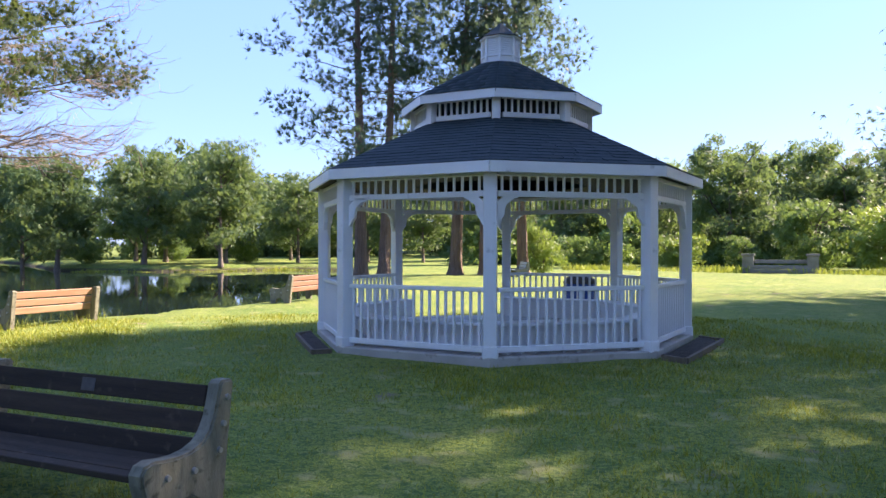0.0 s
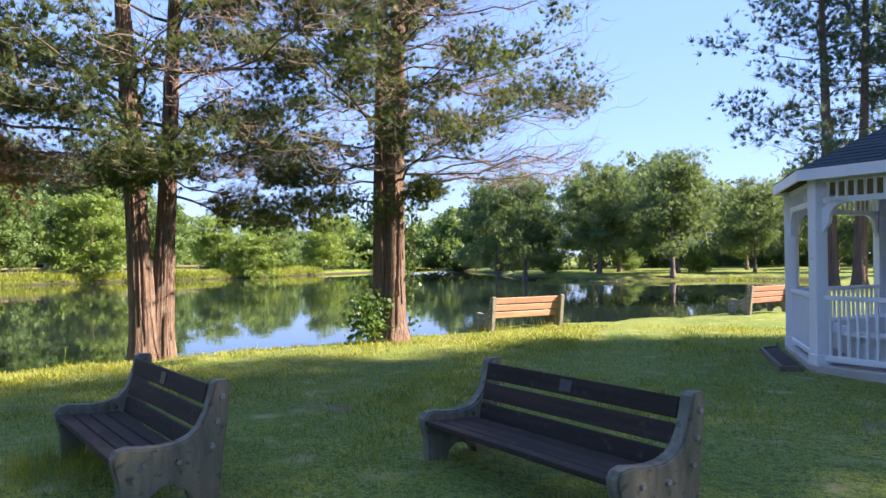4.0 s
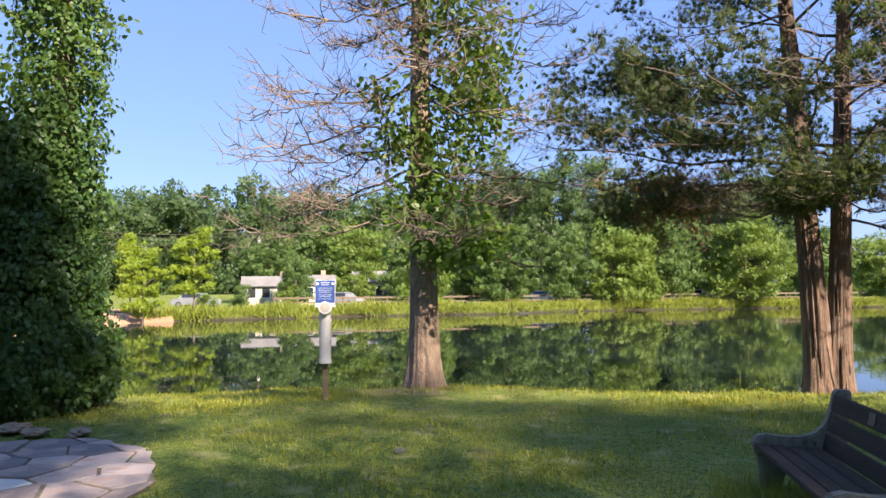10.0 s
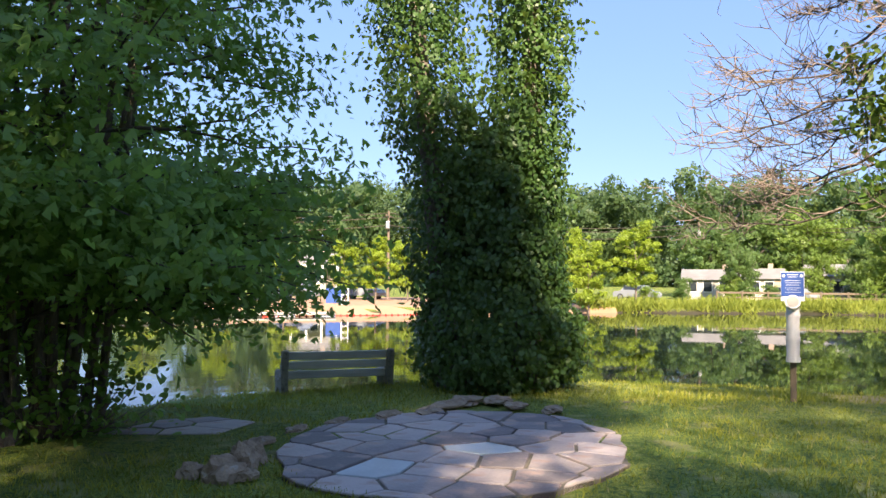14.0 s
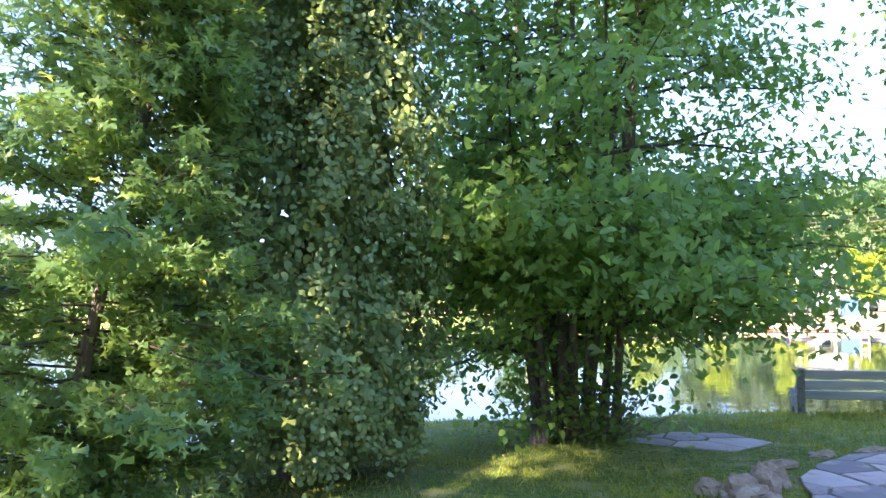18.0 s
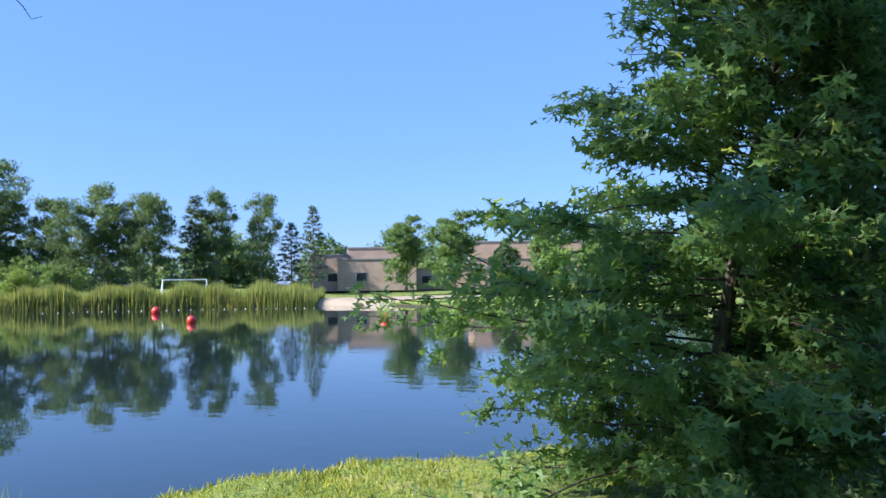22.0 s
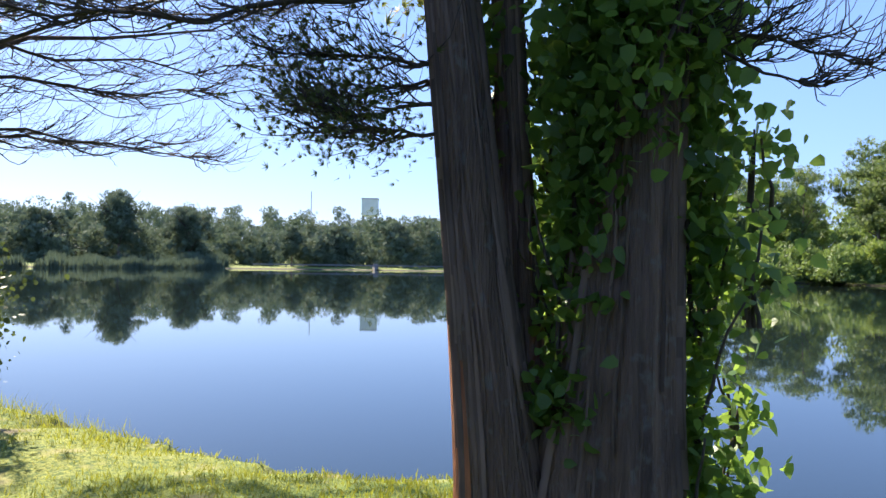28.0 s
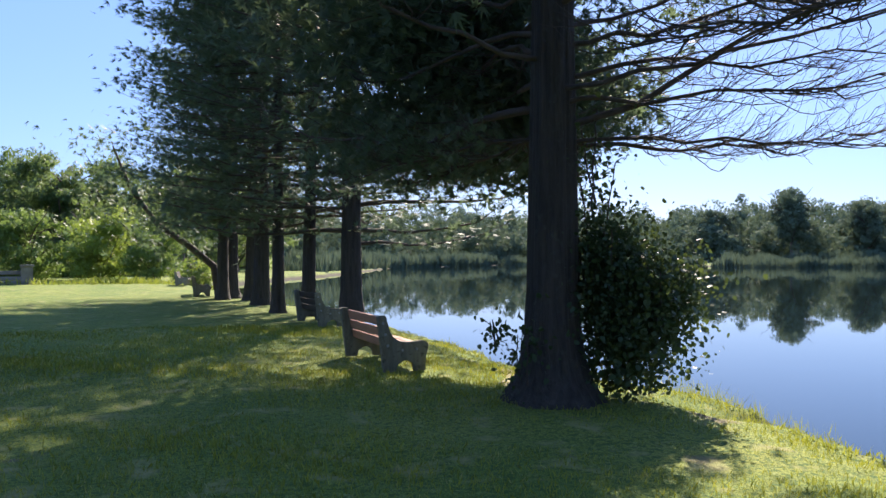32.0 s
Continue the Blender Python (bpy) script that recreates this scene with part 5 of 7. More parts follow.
# leaning limb at the head of the row
rngL = np.random.RandomState(77)
lean = thing("leaning_tree", pose(7.0, 32.0, 0), "thin dark leaning tree with sparse feathery boughs", "tree", "row of pines")
lp = np.array([(0.5, 0.2, -0.1), (0.3, 0.3, 1.2), (-0.6, 0.5, 2.0), (-1.8, 0.9, 2.9), (-2.8, 1.3, 4.4), (-3.4, 1.5, 6.0)])
link_mesh("trunk", *tube_arrays(lp, [0.17, 0.15, 0.13, 0.11, 0.08, 0.03], 9), TWIG_DARK, lean, smooth=True)
c = lp[rngL.randint(2, 6, 900)] + rngL.normal(size=(900, 3)) * (1.3, 1.3, 0.5)
link_mesh("crown", *scatter(SPRAY, c, rngL.normal(size=c.shape), rngL.normal(0, 0.4, c.shape) + (0, 0, 1), 0.35 * rngL.uniform(0.5, 1.2, 900)), LEAF_PINE, lean)

# pines behind the gazebo
BACK = [(-20.6, 35.4, 0.32, 21, 5.0), (-19.7, 36.2, 0.3, 20, 4.2), (-17.3, 40.0, 0.33, 21, 4.8), (-15.9, 40.8, 0.26, 19, 3.8), (-14.0, 42.0, 0.3, 18, 3.8)]
for k, (x, y, r, h, reach) in enumerate(BACK):
    cedar("tall_pine_tree", x, y, "very tall pine with a bare reddish trunk behind the gazebo", [(0, 0, rngL.normal(0, 0.4), rngL.normal(0, 0.4), r, h)], 61 + k, (5.0, h - 0.3), reach, 54, 0.62, 10, "pines behind the gazebo", tuft=17, spray=0.42, clump=0.5, low_bare=0.25, leaf=LEAF_PINE, twig_mat=TWIG_DARK, sub=5)


# ---- ivy-clad twin tree ----
def ivy_tree():
    rng = np.random.RandomState(5)
    tr = thing("ivy_tree", pose(-9.55, -7.95, -0.03), "twin-trunked tree smothered in dense dark ivy", "tree")
    for dx, dy in ((0.45, -0.54), (-0.3, 0.36)):
        pts = trunk_points(dx, dy, 10.5, (max(0, dx) * 1.5, min(0, dy) * 1.5), rng, 14, 0.03)
        link_mesh("trunk", *tube_arrays(pts, trunk_radii(0.24, 14, 10.5), 12, 0.03, 0.05), BARK_GREY, tr, smooth=True)
    items = [leaf_skin([(0.0, 1.0), (0.4, 1.24), (1.0, 1.26), (1.5, 0.9), (2.4, 0.76), (3.4, 0.66), (4.0, 0.4)], 19000, rng, 0.085, HEART, (0, 0), depth=0.2, bulge=0.06)]
    cols = ((0.5, -0.6, 0.92), (-0.3, 0.36, 0.74))
    lean = ((0.12, -0.145), (0.0, 0.0))

    def spread_out(p, k):
        """Each column leans further out the higher it stands."""
        p = np.array(p)
        p[:, :2] += np.outer(np.clip(p[:, 2] - 3.0, 0, 4.5), lean[k])
        return p
    for k, (dx, dy, w) in enumerate(cols):
        v, f = (leaf_skin([(1.1, 0.45 * w), (2.8, 0.6 * w), (4.2, 0.64 * w), (5.5, 0.68 * w), (7, 0.75 * w), (8.5, 0.7 * w), (10, 0.45 * w), (10.8, 0.1)], 13000, rng, 0.08, HEART, (dx, dy), depth=0.26, bulge=0.2))
        items.append((spread_out(v, k), f))
    P, A = [], []
    # leafy tufts standing out from the mass
    for k in range(760):
        a, z = rng.uniform(0, 6.28), rng.uniform(0.1, 4.4)
        r = np.interp(z, [0.0, 0.4, 1.0, 1.5, 2.4, 3.6, 4.4], [1.02, 1.28, 1.32, 0.95, 0.82, 0.78, 0.5]) * rng.uniform(0.93, 1.08)
        P.append((r * math.cos(a), r * math.sin(a), z) + rng.normal(0, 0.07, (15, 3)))
        A.append(np.tile((math.cos(a), math.sin(a), 0.2), (15, 1)))
    for c, (dx, dy, w) in enumerate(cols):
        for k in range(820):
            a, z = rng.uniform(0, 6.28), 1.4 + 8.8 * rng.uniform(0, 1) ** 1.4
            r = w * np.interp(z, [1.4, 4.2, 7, 8.5, 10.2], [0.62, 0.74, 0.86, 0.8, 0.5]) * rng.uniform(0.8, 1.22)
            P.append(spread_out((dx + r * math.cos(a), dy + r * math.sin(a), z) + rng.normal(0, 0.09, (14, 3)) * (1, 1, 0.7), c))
            A.append(np.tile((math.cos(a), math.sin(a), 0.3), (14, 1)))
    P, A = np.concatenate(P), np.concatenate(A)
    items.append(scatter(HEART, P, rng.normal(0, 0.6, P.shape) - (0, 0, 0.8), A + rng.normal(0, 0.4, P.shape) + (0, 0, 0.5), 0.075 * rng.uniform(0.6, 1.3, len(P))))
    v, f = join_arrays(items)
    link_mesh("ivy", v, f, LEAF_IVY, tr, "dense glossy ivy")
    P = []
    for c, (dx, dy, w) in enumerate(cols):
        for k in range(110):
            a, z = rng.uniform(0, 6.28), rng.uniform(3.6, 10)
            d = np.array([math.cos(a), math.sin(a), 0.15])
            L = w * rng.uniform(0.8, 1.5)
            t = rng.uniform(0.55, 1, 15)[:, None]
            P.append(spread_out(np.array([dx, dy, z]) + d * L * t + rng.normal(0, 0.08, (15, 3)), c))
    P = np.concatenate(P)
    link_mesh("shoot_fringe", *scatter(HEART, P, rng.normal(size=P.shape) - (0, 0, 0.6), dirs(rng, len(P)) + (0, 0, 0.8), 0.1 * rng.uniform(0.6, 1.2, len(P))), LEAF_IVY_VINE, tr, "pale outer ivy shoots")
    return tr


def arborvitae():
    rng = np.random.RandomState(6)
    tr = thing("arborvitae", pose(-0.22, -7.35, 0), "broad column of ivy-covered evergreen touching the ground", "tree")
    pts = trunk_points(0, 0, 9, (0.1, 0.1), rng, 10, 0.02)
    link_mesh("trunk", *tube_arrays(pts, trunk_radii(0.2, 10, 9), 12, 0.03, 0.05), BARK_GREY, tr, smooth=True)
    v, f = leaf_skin([(0.12, 0.7), (0.5, 0.97), (1.2, 1.03), (2.0, 1.06), (3.2, 1.06), (5, 1.0), (7, 0.85), (9, 0.33), (9.4, 0.05)], 32000, rng, 0.072, HEART, depth=0.16, bulge=0.09)
    link_mesh("foliage", v, f, LEAF_IVY_TOP, tr, "mid-green leaves in dense tufts")
    v, f = leaf_skin([(0.15, 0.4), (0.5, 0.62), (3.2, 0.72), (7, 0.55), (9, 0.15)], 5200, rng, 0.2, HEART, depth=0.06, bulge=0.03)
    link_mesh("inner_foliage", v, f, LEAF_IVY_TOP, tr, "inner leaves behind the tufts")
    P, A = [], []
    for k in range(1150):
        a, z = rng.uniform(0, 6.28), 0.2 + 8.0 * rng.uniform(0, 1) ** 1.2
        r = np.interp(z, [0.1, 1, 3, 7, 9], [0.85, 1.1, 1.14, 0.9, 0.35]) * rng.uniform(0.93, 1.13)
        c = np.array([r * math.cos(a), r * math.sin(a), z])
        P.append(c + rng.normal(0, 0.062, (32, 3)))
        A.append(np.tile((math.cos(a), math.sin(a), 0.55), (32, 1)))
    P, A = np.concatenate(P), np.concatenate(A)
    link_mesh("leaf_mass", *scatter(HEART, P, rng.normal(0, 0.7, P.shape) + (0, 0, 0.6), A + dirs(rng, len(P)) * 0.55, 0.058 * rng.uniform(0.6, 1.2, len(P))), LEAF_IVY_TOP, tr)
    return tr


LEAF_IVY_TOP = leaf_material("evergreen_tufts", (0.13, 0.21, 0.065), (0.31, 0.39, 0.14), (0.6, 0.75, 0.2), 0.5, 0.2, dry=(0.44, 0.42, 0.1), dry_at=0.96)
ivy_tree()
arborvitae()


def maple():
    rng = np.random.RandomState(8)
    tr = thing("maple_tree", pose(-3.15, -8.5, 0), "many-stemmed maple with a wide leafy crown by the water", "tree")
    P, N, limbs = [], [], []
    for k in range(14):
        a = 2.4 * k
        r0 = rng.uniform(0.08, 0.46)
        dx, dy = r0 * math.cos(a), r0 * math.sin(a) * 0.6
        h = rng.uniform(5.5, 8.5)
        pts = trunk_points(dx, dy, h, (math.cos(a) * rng.uniform(0.2, 1.4), math.sin(a) * rng.uniform(0.2, 1.4)), rng, 12, 0.03)
        link_mesh("stem", *tube_arrays(pts, trunk_radii(rng.uniform(0.036, 0.068), 12, h, 1.3, 0.2), 9, 0.03), BARK_GREY, tr, smooth=True)
        for j in range(19):
            z = rng.uniform(1.2, h) if j > 6 else rng.uniform(0.9, 2.5)
            b = a + rng.normal(0, 1.3)
            if math.cos(b - 1.2) > 0.35:
                z = max(z, rng.uniform(1.6, 2.3))
            L = rng.uniform(1.0, 2.5) * (1.25 if z < 4.5 else 0.85) * (1 - 0.4 * max(0.0, math.cos(b)))
            lp = curve(at_height(pts, z), (math.cos(b), math.sin(b), rng.uniform(0.0, 0.6)), L, rng, 7, 0.22 if j > 4 else 0.4, 0.05, 0.12)
            if lp[-1, 0] > -0.55 or lp[:, 2].min() > 1.15:
                limbs.append(tube_arrays(lp, taper(0.025, 0.006, 7), 4))
            n = 180 if math.cos(b) > 0 else 240
            t = rng.uniform(0.3, 1.05, n)
            c = np.stack([np.interp(t, np.linspace(0, 1, 7), lp[:, i]) for i in range(3)], -1)
            P.append(c + rng.normal(size=(n, 3)) * (0.34, 0.34, 0.13))
    tagged(link_mesh("limb_tangle", *join_arrays(limbs), TWIG_DARK, tr), kind="stuff")
    P = np.concatenate(P)
    # the lake side of the crown is browsed up to a clear edge
    P = P[(P[:, 0] > -0.55) | (P[:, 2] > 1.0 + 0.2 * np.sin(5 * P[:, 0] + 4 * P[:, 1]))]
    n = len(P)
    link_mesh("crown", *scatter(MAPLE, P, rng.normal(size=(n, 3)) - (0, 0, 0.5), rng.normal(0, 0.4, (n, 3)) + unit(P * (1, 1, 0)) * 0.75 + (0, 0, 0.8), 0.1 * rng.uniform(0.6, 1.25, n)), LEAF_MAPLE, tr, "five-lobed green leaves")
    q = rng.normal(size=(1500, 3)) * (0.5, 0.42, 0.4) + (0.1, 0.1, 0.35)
    q[:, 2] = np.abs(q[:, 2])
    link_mesh("base_leaves", *scatter(HEART, q, rng.normal(size=q.shape), dirs(rng, 1500) + (0, 0, 0.8), 0.085 * rng.uniform(0.6, 1.2, 1500)), LEAF_MAPLE, tr)
    sucker = []
    for k in range(40):
        a = rng.uniform(0, 6.28)
        sucker.append(tube_arrays(curve((0.4 * math.cos(a), 0.3 * math.sin(a), 0), (math.cos(a) * 0.5, math.sin(a) * 0.5, rng.uniform(0.1, 1)), rng.uniform(0.3, 0.9), rng, 5, 0.1, 0.1, 0.2), taper(0.012, 0.004, 5), 4))
    tagged(link_mesh("sucker_tangle", *join_arrays(sucker), TWIG, tr), kind="stuff")
    return tr


def oak_sapling():
    rng = np.random.RandomState(9)
    tr = thing("oak_sapling", pose(1.55, -5.95, 0), "bushy young pin oak with bright lobed leaves to the ground", "tree")
    pts = trunk_points(0, 0, 5.0, (-0.85, -0.3), rng, 12, 0.03)
    link_mesh("trunk", *tube_arrays(pts, trunk_radii(0.07, 12, 5.0, 1.4, 0.1), 9, 0.03), BARK_GREY, tr, smooth=True)
    limbs, P, A = [], [], []
    for k in range(160):
        f = ((k + rng.rand()) / 160) ** 1.25
        z = 0.2 + 4.6 * f
        a = 2.4 * k + rng.uniform(-0.3, 0.3)
        L = np.interp(z, [0.2, 1.0, 1.5, 2.3, 3.4, 4.8], [1.9, 2.4, 2.25, 1.35, 0.85, 0.5]) * rng.uniform(0.55, 1.1) * (1 - 0.5 * max(0.0, math.cos(a + 2.7)))
        lp = curve(at_height(pts, z), (math.cos(a), math.sin(a), rng.uniform(-0.12, 0.3)), L, rng, 8, 0.12 if f < 0.4 else -0.05, 0.08, 0.08)
        limbs.append(tube_arrays(lp, taper(0.011, 0.003, 8), 4))
        for j in range(13):
            t = rng.uniform(0.06, 1.0)
            c0 = np.array([np.interp(t, np.linspace(0, 1, 8), lp[:, i]) for i in range(3)])
            b = a + rng.choice((-1, 1)) * rng.uniform(0.4, 1.0)
            tip = c0 + np.array([math.cos(b), math.sin(b), rng.uniform(-0.1, 0.35)]) * rng.uniform(0.12, 0.4)
            limbs.append(tube_arrays(np.stack([c0, (c0 + tip) / 2 + (0, 0, 0.02), tip]), [0.005, 0.004, 0.003], 3))
            n = 22
            u = rng.uniform(0.2, 1.1, (n, 1))
            P.append(c0 + (tip - c0) * u + rng.normal(0, 0.05, (n, 3)))
            A.append((tip - c0) / np.linalg.norm(tip - c0) + rng.normal(0, 0.6, (n, 3)))
    tagged(link_mesh("limb_tangle", *join_arrays(limbs), TWIG_DARK, tr), kind="stuff")
    P, A = np.concatenate(P), np.concatenate(A)
    n = len(P)
    keep = P[:, 2] > 0.03
    P, A = P[keep], A[keep]
    n = len(P)
    link_mesh("crown", *scatter(OAK, P, A, rng.normal(0, 0.4, (n, 3)) + unit(P * (1, 1, 0)) * 0.75 + (0, 0, 0.8), 0.09 * rng.uniform(0.6, 1.25, n)), LEAF_OAK, tr, "deeply lobed fresh green leaves")
    return tr


maple()
oak_sapling()


def creeper(name, m, label, rng, curtains, leaf, size, stems=0, category="creeper"):
    """Leafy climber: bunches of leaves given as (x, y, z, spread xy, spread z, count)."""
    tr = thing(name, m, label, category)
    P = [np.array([x, y, z]) + rng.normal(size=(n, 3)) * (s, s, sz) for x, y, z, s, sz, n in curtains]
    P = np.concatenate(P)
    P = P[P[:, 2] > 0.02]
    n = len(P)
    link_mesh("leaves", *scatter(HEART, P, rng.normal(size=(n, 3)) * 0.9 - (0, 0, 0.55), rng.normal(0, 0.8, (n, 3)) + (0, 0, 0.5), size * rng.uniform(0.5, 1.35, n)), leaf, tr)
    vines = []
    for x, y, z, s, sz, k in curtains:
        for j in range(3):
            vines.append(tube_arrays(curve((x + rng.normal(0, s * 0.4), y + rng.normal(0, s * 0.4), max(0.0, z - 1.5 * sz)), (rng.normal(0, 0.2), rng.normal(0, 0.2), 1), 2.6 * sz, rng, 7, 0, 0, 0.12), taper(0.014, 0.006, 7), 5))
    link_mesh("vines", *join_arrays(vines), TWIG_DARK, tr)
    return tr


rngC = np.random.RandomState(14)
# creeper over the three-stemmed cedar
creeper("creeper", pose(4.2, 0.16, 0), "broad-leaved green creeper climbing the cedar trunks", rngC,
        [(-0.1, -0.05, 2.2, 0.09, 0.4, 1300), (-0.16, -0.2, 2.75, 0.16, 0.3, 1900), (-0.05, -0.3, 3.2, 0.26, 0.35, 1500), (0.02, 0.06, 1.5, 0.07, 0.4, 520), (-0.12, 0.02, 0.92, 0.08, 0.1, 240), (0.1, -0.52, 2.3, 0.08, 0.35, 460),
         (0.14, -0.56, 1.7, 0.07, 0.3, 330), (0.16, -0.54, 1.1, 0.07, 0.3, 280), (0.14, -0.52, 0.5, 0.1, 0.25, 330), (0.1, -0.5, 2.9, 0.13, 0.3, 550), (0.2, 0.34, 1.35, 0.05, 0.3, 70), (0.2, -0.65, 0.2, 0.12, 0.1, 160), (0.0, -0.2, 4.1, 0.4, 0.5, 1300), (0.27, 0.52, 2.6, 0.07, 0.3, 330), (0.27, 0.5, 2.0, 0.05, 0.25, 130), (0.3, 0.22, 2.5, 0.07, 0.35, 420), (0.3, 0.2, 1.7, 0.05, 0.3, 200), (-0.02, 0.12, 0.95, 0.07, 0.1, 130), (0.25, -0.66, 2.4, 0.08, 0.3, 260), (0.25, -0.7, 1.6, 0.1, 0.18, 170), (0.28, -0.68, 0.5, 0.1, 0.12, 150), (0.3, -0.85, 2.1, 0.1, 0.16, 90), (0.3, -0.8, 1.5, 0.09, 0.14, 80), (0.28, -0.78, 0.9, 0.08, 0.14, 70), (0.3, -0.85, 0.35, 0.12, 0.1, 110)], LEAF_IVY_LIT, 0.076)
# shrub hugging the shaded cedar
creeper("shrub", pose(5.65, 7.15, 0), "dark leafy shrub leaning from the cedar toward the water", rngC,
        [(0.75, -0.25, 0.9, 0.28, 0.4, 1300), (1.0, -0.3, 1.3, 0.28, 0.25, 700), (1.35, -0.35, 1.0, 0.22, 0.3, 500), (1.5, -0.4, 1.35, 0.16, 0.12, 220), (0.8, -0.2, 0.4, 0.3, 0.2, 500), (-0.62, -0.1, 0.55, 0.16, 0.22, 160), (-0.9, -0.05, 0.8, 0.1, 0.1, 70),
         (0.35, -0.1, 2.0, 0.14, 0.5, 260), (0.3, -0.1, 2.8, 0.2, 0.4, 260), (0.45, -0.2, 1.6, 0.2, 0.3, 900), (0.7, -0.25, 0.7, 0.3, 0.4, 4200), (0.55, -0.2, 1.3, 0.22, 0.35, 3200), (1.0, -0.3, 1.1, 0.3, 0.3, 2000)], LEAF_SHRUB, 0.062, category="shrub")
creeper("creeper", pose(-13.4, 7.85, 0), "leafy creeper clump at the cedar's foot", rngC,
        [(0.1, -0.5, 0.4, 0.2, 0.25, 900), (-0.1, 0.45, 1.3, 0.14, 0.8, 420), (0.1, -0.4, 2.6, 0.28, 0.2, 320), (0.0, 0.5, 2.3, 0.16, 0.3, 220)], LEAF_IVY, 0.085)
creeper("creeper", pose(-13.1, -3.0, 0), "green creeper climbing the half-dead spruce", rngC,
        [(0.2, 0.75, 2.45, 0.4, 0.2, 620), (0.25, 0.1, 3.0, 0.2, 0.5, 420), (0.1, 0.6, 3.9, 0.3, 0.4, 420), (0.0, 0.75, 5.0, 0.36, 0.4, 800), (0.0, 1.1, 5.6, 0.3, 0.4, 500), (0.1, 0.4, 6.4, 0.5, 0.6, 900), (0.0, 0.5, 7.6, 0.6, 0.6, 900), (0.3, -0.5, 4.1, 0.22, 0.25, 220), (0.3, -0.7, 5.0, 0.2, 0.2, 160), (0.2, 0.0, 9, 0.5, 1.1, 800), (0.2, 1.2, 4.5, 0.2, 0.35, 260), (0.25, -0.1, 4.3, 0.2, 0.4, 220)], LEAF_IVY_VINE, 0.11)
creeper("creeper", pose(-13.1, -3.0, 0), "bright yellow-green creeper leaves hanging low on the spruce", rngC,
        [(0.45, 0.75, 2.35, 0.34, 0.2, 800), (0.4, 1.2, 2.5, 0.2, 0.15, 220), (0.45, 0.2, 2.6, 0.16, 0.25, 300), (0.4, -0.35, 3.0, 0.18, 0.2, 150), (0.35, 0.4, 3.4, 0.2, 0.3, 260)], LEAF_IVY_LIT, 0.12)
# dead bough with rusty needles between the spruce and the double cedar
LEAF_RUST = leaf_material("rusty_needles", (0.16, 0.09, 0.04), (0.36, 0.22, 0.09), (0.5, 0.32, 0.12), 0.7, 0.25)
rngD = np.random.RandomState(91)
dead_bough = thing("dead_bough", pose(-13.4, 3.3, 0), "drooping dead cedar bough with rust-brown needles", "bough")
spine = curve((0, -0.1, 3.25), (0.1, -1, 0.1), 2.9, rngD, 12, 0.12, 0.0, 0.08)
link_mesh("limb", *tube_arrays(spine, taper(0.03, 0.008, 12), 6), TWIG_DARK, dead_bough, smooth=True)
dead_twigs, dead_tips = [], []
for k in range(130):
    p0 = spine[rngD.randint(5, 12)]
    tw = curve(p0, (rngD.normal(0, 0.5), rngD.normal(-0.2, 0.6), rngD.normal(-0.15, 0.5)), rngD.uniform(0.3, 0.9), rngD, 6, 0.35, 0.1, 0.2)
    dead_twigs.append(tube_arrays(tw, taper(0.007, 0.002, 6), 3))
    if k % 2:
        dead_tips.append(tw[3:] .repeat(9, 0) + rngD.normal(0, 0.06, (27, 3)))
tagged(link_mesh("twig_tangle", *join_arrays(dead_twigs), TWIG, dead_bough), kind="stuff")
dead_tips = np.concatenate(dead_tips)
link_mesh("needles", *scatter(SPRAY, dead_tips, rngD.normal(size=dead_tips.shape), dirs(rngD, len(dead_tips)), 0.1 * rngD.uniform(0.6, 1.2, len(dead_tips))), LEAF_RUST, dead_bough, "rust-brown dead needles")


